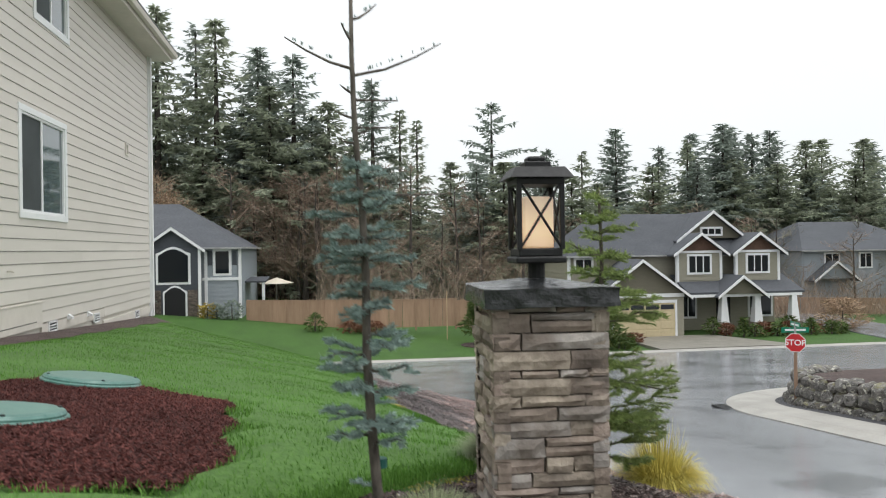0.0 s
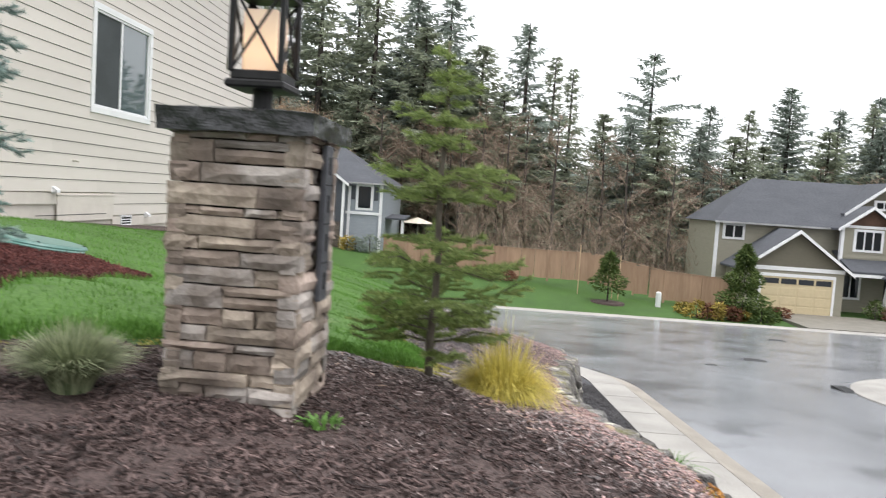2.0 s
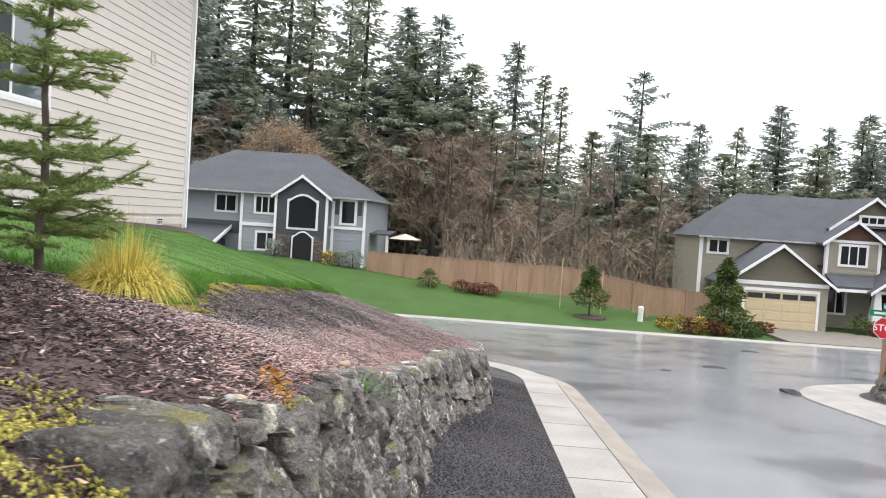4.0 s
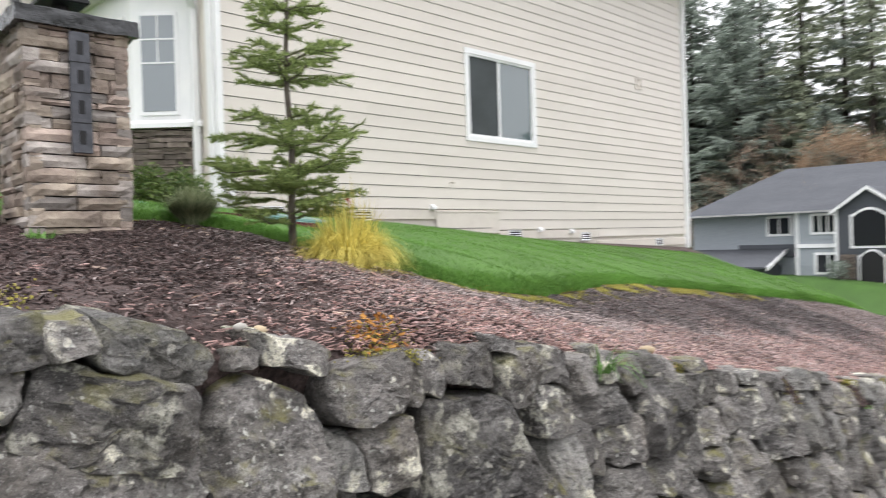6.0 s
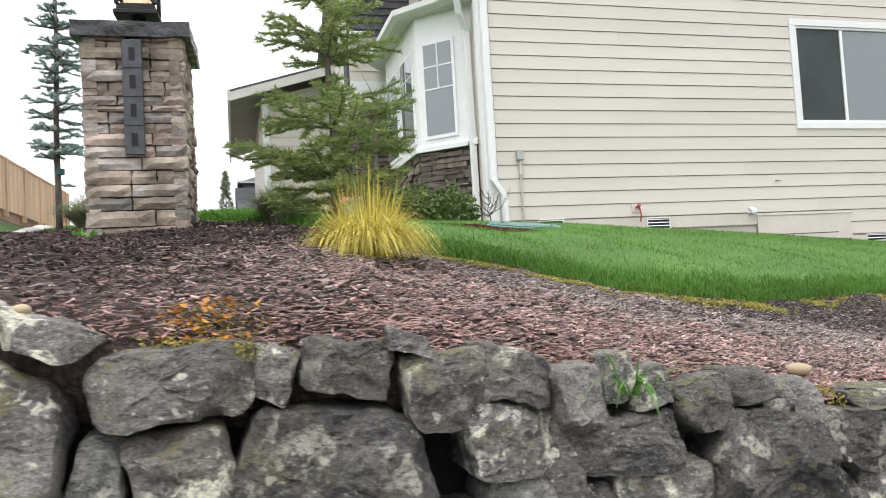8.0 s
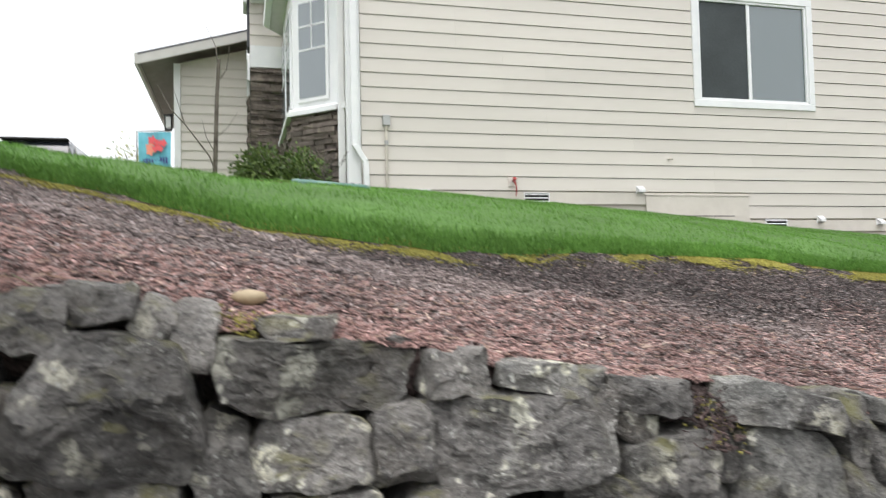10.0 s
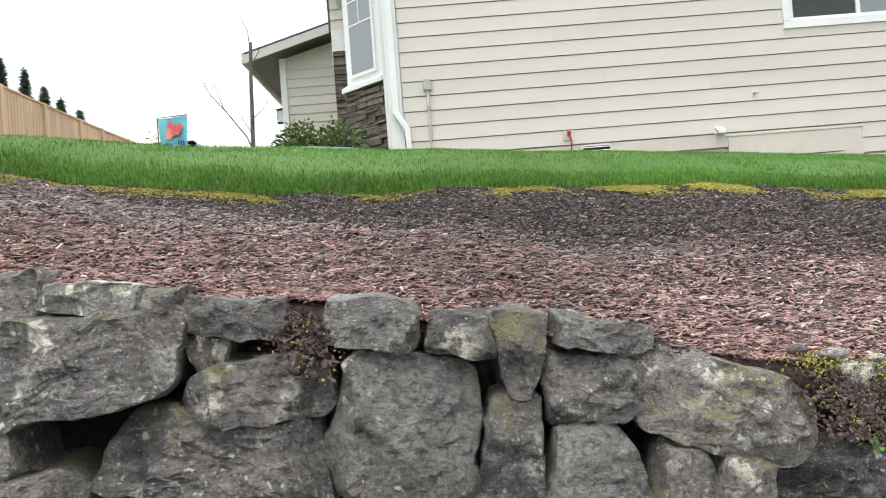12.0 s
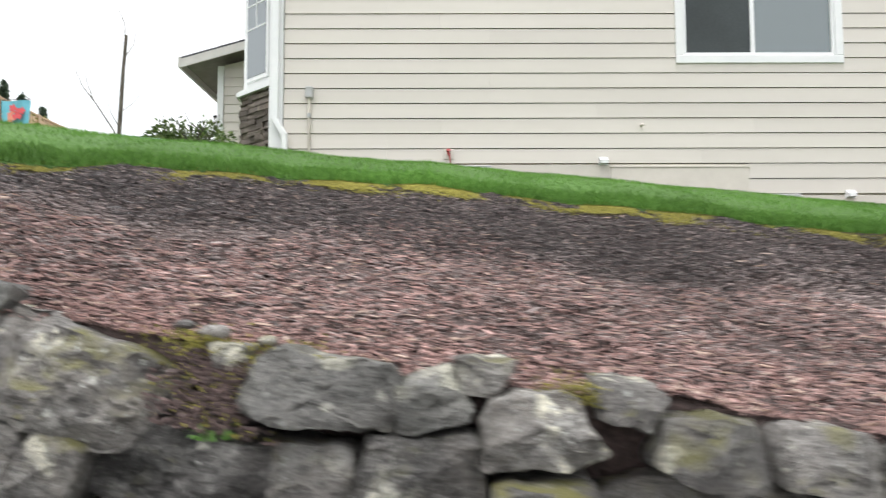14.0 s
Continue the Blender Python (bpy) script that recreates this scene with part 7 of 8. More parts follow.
def hip_roof(parent, x0, x1, y0, y1, z, ridge_z, over=0.4, inset=None):
    x0, x1, y0, y1 = x0 - over, x1 + over, y0 - over, y1 + over
    k = inset or (x1 - x0) / 2
    bm = bmesh.new()
    c = [bm.verts.new(p) for p in ((x0, y0, z), (x1, y0, z), (x1, y1, z), (x0, y1, z))]
    r = [bm.verts.new(((x0 + x1) / 2, y0 + k, ridge_z)), bm.verts.new(((x0 + x1) / 2, y1 - k, ridge_z))]
    bm.faces.new((c[0], c[1], r[0])), bm.faces.new((c[1], c[2], r[1], r[0])), bm.faces.new((c[2], c[3], r[1])), bm.faces.new((c[3], c[0], r[0], r[1])), bm.faces.new(c)
    part("roof", bm, M_FARROOF, parent, "blue-grey shingle hip roof")
    for a, b, e, g in ((x0 - 0.05, x0, y0, y1), (x0, x1, y0 - 0.05, y0)):
        part("gutter", box(a, b, e, g, z - 0.07, z + 0.05), M_PIPE, parent)


gh = thing("house", "grey two-storey house with white trim and an arched entry", "house", (0, 0, 0))
HX = 55.0
lap_wall("wall", gh, HX + 0.8, 6.4, 15.2, -3.2, 1.95, M_GREYSIDE)
lap_wall("wall", gh, HX + 1.6, 15.2, 23.0, -3.2, 1.95, M_GREYSIDE)
lap_wall("wall", gh, HX + 1.5, 15.3, 19.5, -1.1, -0.2, M_DARKSIDE)
gside = part("wall", box(HX + 0.82, 68, 6.15, 6.4, -3.2, 1.95), M_GREYSIDE, gh)
for k in range(17):
    part("siding_board", prism([(6.16, -3.2 + k * 0.3), (6.1, -3.2 + k * 0.3), (6.13, -2.9 + k * 0.3), (6.16, -2.9 + k * 0.3)], "x", HX + 0.82, 68), M_GREYSIDE, gside)
part("wall", box(67.8, 68, 6.4, 23, -3.2, 1.95), M_GREYSIDE, gh)
hip_roof(gh, HX + 0.8, 68, 6.3, 23, 1.95, 5.4, 0.5, 5.5)
gable(gh, HX, 60, 10.6, 1.9, 1.9, 1.35, M_DARKSIDE, 0.3)
lap_wall("wall", gh, HX, 8.75, 12.5, -3.2, 1.95, M_DARKSIDE)
for a in (8.72, 12.4):
    part("corner_board", box(HX - 0.08, HX + 0.1, a, a + 0.18, -3.2, 1.95), M_TRIM, gh)
def arch(parent, x, y0, y1, z0, z1, rise, material, trim):
    top = [(y0 + (y1 - y0) * k / 12, z1 + rise * math.sin(math.pi * k / 12)) for k in range(13)]
    def poly(e):
        return [(y0 - e, z0 - e)] + [(y0 - e if k == 0 else y1 + e if k == 12 else p[0], p[1] + e) for k, p in enumerate(top)] + [(y1 + e, z0 - e)]
    w = part("arched_opening", prism(poly(trim), "x", x - 0.1, x), M_TRIM, parent)
    part("glazing", prism(poly(0), "x", x - 0.14, x - 0.103), material, w)
arch(gh, HX, 9.55, 11.5, -0.35, 1.45, 0.45, M_DARKGLASS, 0.16)
arch(gh, HX, 9.75, 11.1, -3.0, -1.1, 0.4, M_DARK, 0.12)
for y0, y1 in ((8.95, 9.6), (11.35, 12.3)):
    stone_courses("stone_pier", y1 - y0, 2.2, gh, facing((HX - 0.05, y1), (HX - 0.05, y0), -3.1)[0], y0, M_STONE2)
house_window(gh, HX + 0.8, 6.9, 7.9, 0.15, 1.75, 1)
for a, b in ((6.42, 6.72), (8.08, 8.38)):
    part("shutter", box(HX + 0.74, HX + 0.8, a, b, 0.75, 1.75), M_DARKSIDE, gh, "dark panel beside the window")
house_window(gh, HX + 0.8, 12.75, 14.2, 0.55, 1.7, 3)
house_window(gh, HX + 0.8, 12.5, 14.0, -2.1, -0.9, 2)
house_window(gh, HX + 1.6, 15.9, 17.4, 0.5, 1.65, 2)
part("band", box(HX + 0.68, HX + 0.8, 12.5, 15.25, -0.45, -0.2), M_TRIM, gh)
part("band", box(HX + 0.68, HX + 0.8, 6.15, 8.75, -0.3, -0.1), M_TRIM, gh)
for y in (6.1, 8.4, 15.1):
    part("corner_board", box(HX + 0.7, HX + 0.82, y, y + 0.2, -3.2, 1.95), M_TRIM, gh)
part("garage_roof", prism([(HX - 2, -1.75), (HX + 1.6, -0.6), (HX + 1.6, -0.5), (HX - 2, -1.62)], "y", 16.2, 23), M_FARROOF, gh)
part("garage_wall", box(HX - 1.6, HX + 1.6, 16.6, 22.8, -3.3, -1.6), M_DARKSIDE, gh)
part("barge_board", prism([(HX - 2, -1.85), (HX + 1.6, -0.7), (HX + 1.6, -0.48), (HX - 2, -1.6)], "y", 16.1, 16.2), M_TRIM, gh)
part("porch_roof", prism([(58, -0.6), (62, -0.4), (62, -0.3), (58, -0.48)], "y", 4.6, 6.1), M_FARROOF, gh)
part("porch_post", box(58.1, 58.3, 4.7, 4.9, -3.2, -0.55), M_TRIM, gh)

th = thing("house", "olive-tan craftsman house with a cream garage door and white porch columns", "house", (0, 0, 0))
TX = 54.0
lap_wall("wall", th, TX + 0.6, -25, -17.5, -4.8, 0.95, M_TANSIDE)
lap_wall("wall", th, TX + 0.6, -33.5, -25, -4.8, 0.95, M_TANSIDE)
tside = part("wall", box(TX + 0.62, 61.4, -17.5, -17.3, -4.8, 0.95), M_TANSIDE, th)
for k in range(19):
    part("siding_board", prism([(-17.3, -4.8 + k * 0.3), (-17.25, -4.8 + k * 0.3), (-17.28, -4.5 + k * 0.3), (-17.3, -4.5 + k * 0.3)], "x", TX + 0.62, 61.4), M_TANSIDE, tside)
part("corner_board", box(TX + 0.5, TX + 0.64, -17.46, -17.24, -4.8, 0.95), M_TRIM, th)
part("wall", box(TX + 0.62, 61.4, -33.7, -33.5, -4.8, 0.95), M_TANSIDE, th)
part("wall", box(61.2, 61.4, -33.5, -17.5, -4.8, 0.95), M_TANSIDE, th)
hip_roof(th, TX + 0.6, 61.4, -33.5, -17.5, 0.95, 4.2, 0.5, 3.6)
gable(th, TX + 1.2, 59, -28.9, 2.6, 2.2, 1.95, M_OLIVE, 0.4)
house_window(th, TX + 1.2, -29.7, -28.1, 2.5, 2.95, 3)
for yc in (-26.95, -31.6):
    lap_wall("wall", th, TX - 0.6, yc - 1.75, yc + 1.75, -1.8, 1.2, M_TANSIDE)
    for a in (yc - 1.8, yc + 1.6):
        part("corner_board", box(TX - 0.66, TX - 0.4, a, a + 0.2, -1.8, 1.2), M_TRIM, th)
    gable(th, TX - 0.6, TX + 4, yc, 1.75, 1.2, 1.25, M_SHAKEBROWN, 0.45)
    part("belly_band", box(TX - 0.7, TX - 0.58, yc - 1.75, yc + 1.75, 1.1, 1.28), M_TRIM, th)
    house_window(th, TX - 0.6, yc - 0.85, yc + 0.85, -0.35, 0.9, 3)
house_window(th, TX + 0.6, -19.1, -17.85, -0.1, 0.75, 2)
# garage wing
lap_wall("wall", th, TX - 3.0, -24.50, -18.20, -4.8, -1.75, M_TANSIDE)
part("wall", box(TX - 2.98, TX + 0.6, -18.40, -18.20, -4.8, -1.75), M_TANSIDE, th)
part("wall", box(TX - 2.98, TX + 0.6, -24.50, -24.30, -4.8, -1.75), M_TANSIDE, th)
gable(th, TX - 3.0, TX + 1, -21.35, 3.15, -1.7, 2.3, M_OLIVE, 0.45)
part("belly_band", box(TX - 3.12, TX - 2.98, -24.50, -18.20, -1.9, -1.65), M_TRIM, th)
gd = part("garage_door", box(TX - 3.09, TX - 2.99, -23.80, -19.30, -4.78, -2.3), M_CREAMDOOR, th, "cream panelled garage door with dark panes")
for k in range(4):
    for j in range(3):
        part("panel", box(TX - 3.11, TX - 3.085, -23.7 + k * 1.1, -22.75 + k * 1.1, -4.7 + j * 0.6, -4.2 + j * 0.6, 0.01), M_CREAMDOOR, gd)
    part("pane", box(TX - 3.115, TX - 3.09, -23.7 + k * 1.1, -22.75 + k * 1.1, -2.75, -2.42), M_DARKGLASS, gd)
part("door_casing", box(TX - 3.13, TX - 2.98, -23.95, -19.15, -2.3, -2.1), M_TRIM, th)
for a in (-23.95, -19.30):
    part("door_casing", box(TX - 3.13, TX - 2.98, a, a + 0.15, -4.8, -2.3), M_TRIM, th)
# porch
part("porch_roof", prism([(TX - 2.4, -1.85), (TX + 0.6, -0.6), (TX + 0.6, -0.5), (TX - 2.4, -1.7)], "y", -34.2, -25.2), M_FARROOF, th)
part("porch_beam", box(TX - 2.4, TX - 2.2, -34.0, -25.2, -2.05, -1.8), M_TRIM, th)
gable(th, TX - 2.6, TX, -29.1, 1.6, -1.85, 1.2, M_OLIVE, 0.35)
for y in (-27.9, -30.5, -33.4):
    bm = prism([(-0.32, -0.32), (0.32, -0.32), (0.32, 0.32), (-0.32, 0.32)], "z", -3.9, -2.0)
    for v_ in bm.verts:
        if v_.co.z > -3:
            v_.co.x *= 0.55
            v_.co.y *= 0.55
        v_.co += Vector((TX - 2.2, y, 0))
    part("porch_column", bm, M_TRIM, th)
    part("column_plinth", box(TX - 2.65, TX - 1.75, y - 0.45, y + 0.45, -4.8, -3.9), M_STONE2, th)
house_window(th, TX + 0.6, -27.2, -26.0, -3.7, -1.95, 2)
part("front_door", box(TX + 0.5, TX + 0.6, -30.0, -28.9, -4.3, -2.0), M_DARK, th)
house_window(th, TX + 0.6, -33.4, -31.6, -3.7, -2.1, 2)
bh = thing("house", "grey-blue house with a low roof beyond the tan one", "house", (0, 0, 0))
lap_wall("wall", bh, 66, -58, -44, -5.0, 1.0, M_GREYSIDE)
part("wall", box(66.02, 76, -44, -43.8, -5, 1.0), M_GREYSIDE, bh)
hip_roof(bh, 66, 78, -58, -44, 1.0, 3.9, 0.5, 4)
house_window(bh, 66, -47.6, -46.2, -0.6, 0.7, 2)
house_window(bh, 66, -51, -49.8, -0.6, 0.7, 2)
gable(bh, 65, 68, -46.5, 2.0, -1.6, 1.5, M_GREYSIDE, 0.4)
for ob in (gh, th, bh):
    beyond(tagged(ob, group="houses across the junction"))

# ---- fences ----
M_FENCE = mat("tan_fence_boards", (0.3, 0.19, 0.125), (0.4, 0.265, 0.18), 3, 0.75, stretch=(1, 1, 0.15), bump=0.2, per=0.08, big=0.08)


def fence(name, pts, height, label, board=0.6, bay_len=2.4):
    f_ = thing(name, label, "fence")
    for (ax, ay, az), (bx, by, bz) in zip(pts, pts[1:]):
        n = max(1, round(math.dist((ax, ay), (bx, by)) / board))
        a = math.atan2(by - ay, bx - ax)
        for k in range(n):
            u = (k + 0.5) / n
            z = az + (bz - az) * u
            bm = box(-0.5 * board + 0.008, 0.5 * board - 0.008, -0.02, 0.02, 0.0, height)
            ob = part("fence_board", bm, M_FENCE if name == "fence" else M_WETDECK, f_)
            ob.matrix_basis = pose(ax + (bx - ax) * u, ay + (by - ay) * u, z, 0, 0, math.degrees(a))
        for k in range(0, n + 1, max(1, round(bay_len / board))):
            u = k / n
            ob = part("post", box(-0.06, 0.06, -0.07, 0.05, -0.2, height + 0.06), M_FENCE if name == "fence" else M_WETDECK, f_)
            ob.matrix_basis = pose(ax + (bx - ax) * u, ay + (by - ay) * u, az + (bz - az) * u, 0, 0, math.degrees(a))
        ob = part("cap_rail", box(-math.dist((ax, ay), (bx, by)) / 2, math.dist((ax, ay), (bx, by)) / 2, -0.05, 0.05, height, height + 0.05), M_FENCE if name == "fence" else M_WETDECK, f_)
        ob.matrix_basis = Matrix.Translation(((ax + bx) / 2, (ay + by) / 2, (az + bz) / 2)) @ (Vector((bx - ax, by - ay, bz - az)).to_track_quat('X', 'Z').to_matrix().to_4x4())
    return f_


beyond(fence("fence", [(54.5, 5.6, -3.55), (52.3, -3, -3.6), (52.3, -8.5, -3.62), (51.4, -13.3, -4.4), (52.3, -18.5, -4.75)], 1.85, "tan board fence behind the far lawn", 0.9))
beyond(fence("fence", [(64, -38, -4.9), (62, -48, -5.1), (60, -62, -5.3)], 1.8, "tan board fence beside the far side street", 1.2))

# ---- things on the far lawn ----
umb = beyond(thing("garden_umbrella", "open cream garden umbrella behind the fence", "umbrella", (67, 4.4, -3.0)))
part("pole", tube([(0, 0, -0.5), (0, 0, 2.3)], 0.03, 6), M_PIPE, umb)
M_CREAMCLOTH = plain("cream_cloth", (0.75, 0.68, 0.56), 0.9)
bm = bmesh.new()
top = bm.verts.new((0, 0, 2.45))
ring = [bm.verts.new((1.45 * math.cos(k * math.tau / 8), 1.45 * math.sin(k * math.tau / 8), 1.95)) for k in range(8)]
for k in range(8):
    bm.faces.new((top, ring[k], ring[(k + 1) % 8]))
part("canopy", bm, M_CREAMCLOTH, umb)
for k in range(8):
    part("rib", tube([(0, 0, 2.4), ring and (1.42 * math.cos(k * math.tau / 8), 1.42 * math.sin(k * math.tau / 8), 1.92)], 0.012, 4), M_PIPE, umb)


def small_tree(at, h, r, label, seed, material, n=2200, stem=0.3, cone=0.0, lump=0.3, leaf=1.0):
    t = thing("small_tree", label, "tree", at)
    rg_ = np.random.default_rng(seed)
    part("trunk", tube([(0, 0, -0.2), (0, 0, h * 0.8)], [0.07, 0.02], 6), M_DARKBARK, t)
    V_, F_ = [], []
    for _ in range(n):
        u = rg_.random() ** 0.8
        z = h * (stem + (1 - stem) * u)
        e = r * ((1 - u) ** 0.7 if cone else math.sqrt(max(0.0, 1 - (2 * u - 0.85) ** 2 / 1.4))) * (1 + lump * math.sin(z * 5 + seed))
        a = rg_.uniform(0, math.tau)
        p = Vector((math.cos(a) * e, math.sin(a) * e, 0)) * rg_.random() ** 0.5 + Vector((0, 0, z + rg_.normal(0, 0.06)))
        d = Vector((math.cos(a), math.sin(a), rg_.normal(0, 0.5))).normalized() * rg_.uniform(0.12, 0.3) * leaf
        k = d.cross(Vector(rg_.normal(0, 1, 3))).normalized() * 0.045 * leaf
        b = len(V_)
        V_ += [p - d * 0.4, p + k, p + d, p - k]
        F_.append((b, b + 1, b + 2, b + 3))
    link_mesh("crown", V_, F_, material, t)
    return beyond(t) if at[0] > 40 else t


M_PINE = leafy("bright_pine_foliage", (0.04, 0.075, 0.02), (0.13, 0.17, 0.05), 0.7, 0.1)
small_tree((48.5, -9.2, far_z(48.5, -9.2)), 3.1, 1.25, "small sparse pine in a ring of bark on the far lawn", 51, M_PINE, 1700, stem=0.2, cone=1.0, lump=0.25)
small_tree((46.8, -16.8, far_z(46.8, -16.8)), 4.4, 1.55, "dense dark green young fir beside the driveway", 52, M_PINE, 4200, stem=0.03, cone=1.0)
ringm = beyond(thing("bark_ring", "ring of bark round the small pine", "mulch ring", (48.5, -9.2, far_z(48.5, -9.2))))
part("bark", tube([(0, 0, -0.3), (0, 0, 0.06), (0, 0, 0.1)], [1.1, 1.05, 0.7], 24), M_MULCH, ringm)
drive = tagged(link_mesh("driveway_far", [(43.9, -28.5, -4.6), (43.9, -19.5, -4.6), (51, -19.6, -4.72), (51, -26.5, -4.72), (43.9, -28.5, -5), (43.9, -19.5, -5), (51, -19.6, -5), (51, -26.5, -5)], [(0, 1, 2, 3), (0, 4, 5, 1), (1, 5, 6, 2), (2, 6, 7, 3)], M_DRIVE), "grey-brown concrete driveway of the tan house", "driveway", kind="structure")
drive.location.z = 0.1
beyond(drive)
M_YELLOWSHRUB = leafy("yellow_shrub", (0.2, 0.15, 0.03), (0.45, 0.34, 0.08), 0.7, 0.1)
M_REDSHRUB = leafy("russet_shrub", (0.1, 0.04, 0.025), (0.25, 0.12, 0.07), 0.8, 0.1)
rsx = random.Random(77)
for k in range(13):
    y = -13.6 - k * 0.5
    x = 45.6 + rsx.uniform(0, 2.5)
    small_tree((x, y, far_z(x, y)), rsx.uniform(0.5, 1.0), rsx.uniform(0.35, 0.7), "low garden shrub in the bed by the driveway", 100 + k, rsx.choice((M_YELLOWSHRUB, M_REDSHRUB, M_PINE)), 260, 0.02)
for k in range(12):
    y = -26.5 - k * 0.85
    x = 50.2 + rsx.uniform(-0.6, 0.8)
    small_tree((x, y, far_z(x, y)), rsx.uniform(0.6, 1.3), rsx.uniform(0.4, 0.8), "low shrub in front of the porch", 130 + k, rsx.choice((M_PINE, M_REDSHRUB, M_PINE)), 260, 0.02)
for y in (-1.2, -2.2, 1.0, -3.0):
    small_tree((51.6, y, far_z(51.6, y)), rsx.uniform(0.6, 1.2), 0.6, "small russet shrub along the fence", 160 + int(y * 3), M_REDSHRUB if y < -1 else M_PINE, 240, 0.02)
for y in (7.6, 8.2, 6.6, 12.2):
    small_tree((54.2, y, far_z(54.2, y)), rsx.uniform(0.7, 1.3), 0.7, "clipped shrub before the grey house", 180 + int(y * 3), M_FARFIR if y != 8.2 else M_YELLOWSHRUB, 300, 0.02)
post = beyond(thing("utility_post", "short white utility post on the far lawn", "post", (49.3, -12.5, far_z(49.3, -12.5))))
part("post", tube([(0, 0, -0.2), (0, 0, 0.9), (0, 0, 0.95)], [0.17, 0.17, 0.1], 10), M_TRIM, post)
for x, y, h in ((50.5, -7.6, 3.2), (50.5, -9.8, 2.8), (50.5, -10.2, 2.8)):
    st = beyond(thing("tree_stake", "thin bare stake standing in the far lawn", "stake", (x, y, far_z(x, y)), group="stakes"))
    part("stake", tube([(0, 0, -0.2), (0, 0, h)], 0.035, 6), M_WETDECK, st)
small_tree((52, -37.5, -5.0), 2.6, 1.6, "round russet leafless shrub by the far side street", 191, M_RUST, 1500, 0.15)

side_l, side_r = [(44 + 3 * k, -36.2 - 0.35 * k) for k in range(9)], [(44 + 3 * k, -41.5 - 0.35 * k) for k in range(9)]
beyond(strip("side_street", side_r, side_l, [far_z(*p) + 0.06 for p in side_r], [far_z(*p) + 0.06 for p in side_l], M_ASPHALT, "wet grey side street beside the tan house", "road"))

# ---- the corner across the street ----
opp = [(-20 + i * 4.05, -10.9) for i in range(11)] + [(20.5 + 6.6 * math.sin(a), -17.5 + 6.6 * math.cos(a)) for a in [k * math.pi / 36 for k in range(1, 19)]] + [(27.1, -17.5 - 4 * k) for k in range(1, 12)]
def inward(line, d):
    out = []
    for i, p in enumerate(line):
        a, b = line[max(0, i - 1)], line[min(len(line) - 1, i + 1)]
        t = Vector((b[0] - a[0], b[1] - a[1])).normalized()
        out.append((p[0] + t.y * d, p[1] - t.x * d))
    return out
o1, o2 = inward(opp, 0.4), inward(opp, 1.45)
zo = [low(p[0]) for p in opp]
strip("kerb_opposite", opp, o1, [z + 0.03 for z in zo], [z + 0.12 for z in zo], M_CONCRETE, "pale concrete kerb round the opposite corner", "kerb")
strip("pavement_opposite", o1, o2, [z + 0.122 for z in zo], [z + 0.13 for z in zo], M_CONCRETE, "pale pavement round the opposite corner", "pavement")
strip("gravel_opposite", o2, inward(opp, 2.4), [z + 0.125 for z in zo], [z + 0.17 for z in zo], M_GRAVEL, "dark gravel at the foot of the far rock wall", "gravel")
opw = inward(opp, 2.0)[8:26]
far_wall = tagged(new("rock_wall_far"), "low boulder retaining wall on the opposite corner", "retaining wall", kind="structure")
ro = random.Random(31)
for i in range(len(opw) - 1):
    (ax, ay), (bx, by) = opw[i], opw[i + 1]
    n = max(1, round(math.dist(opw[i], opw[i + 1]) / 0.45))
    for k in range(n):
        u = (k + 0.5) / n
        x, y = ax + (bx - ax) * u, ay + (by - ay) * u
        for lv, z0 in enumerate((0.15, 0.48, 0.8)):
            bm = bmesh.new()
            bmesh.ops.create_icosphere(bm, subdivisions=2, radius=1)
            sd = ro.uniform(0, 99)
            sx, sy, sz = ro.uniform(0.22, 0.32), ro.uniform(0.2, 0.3), ro.uniform(0.17, 0.25)
            for v_ in bm.verts:
                c = v_.co.copy()
                g = max(abs(c.x), abs(c.y), abs(c.z)) ** -0.5
                q = 1 + 0.3 * noise.noise(c * 1.6 + Vector((sd, 0, 0)))
                v_.co = Vector((c.x * sx, c.y * sy, c.z * sz)) * g * q
            ob = part("boulder", bm, M_ROCK_DARK, far_wall)
            t = Vector((by - ay, -(bx - ax))).normalized() * (0.1 * lv)
            ob.matrix_basis = pose(x + t.x + ro.uniform(-0.06, 0.06), y + t.y, low(x) + z0 + ro.uniform(-0.05, 0.05), ro.uniform(-15, 15), ro.uniform(-15, 15), ro.uniform(0, 180))
strip("bed_opposite", inward(opp, 2.1), inward(opp, 4.5), [z + 0.95 for z in zo], [z + 1.15 for z in zo], M_MULCH, "mulch above the far rock wall", "mulch bed", 1.2)
strip("lawn_opposite", inward(opp, 4.5), inward(opp, 13), [z + 1.14 for z in zo], [z + 1.3 for z in zo], M_FARGRASS, "lawn above the far rock wall", "lawn", 0.3)

# ---- stop sign ----
SX, SY = 21.85, -12.95
M_SIGNRED = mat("red_sign_face", (0.5, 0.02, 0.025), (0.58, 0.03, 0.035), 6, 0.4, bump=0, big=0.05)
M_SIGNWHITE = plain("white_sign_print", (0.8, 0.8, 0.8), 0.5)
M_SIGNGREEN = plain("green_sign_face", (0.0, 0.2, 0.11), 0.4)
M_POST = mat("weathered_wood_post", (0.2, 0.13, 0.09), (0.3, 0.2, 0.14), 8, 0.8, stretch=(1, 1, 0.2), bump=0.3)
stop = thing("stop_sign", "red octagonal stop sign on a wooden post with green street blades", "road sign", (SX, SY, low(SX) + 0.1), 236)
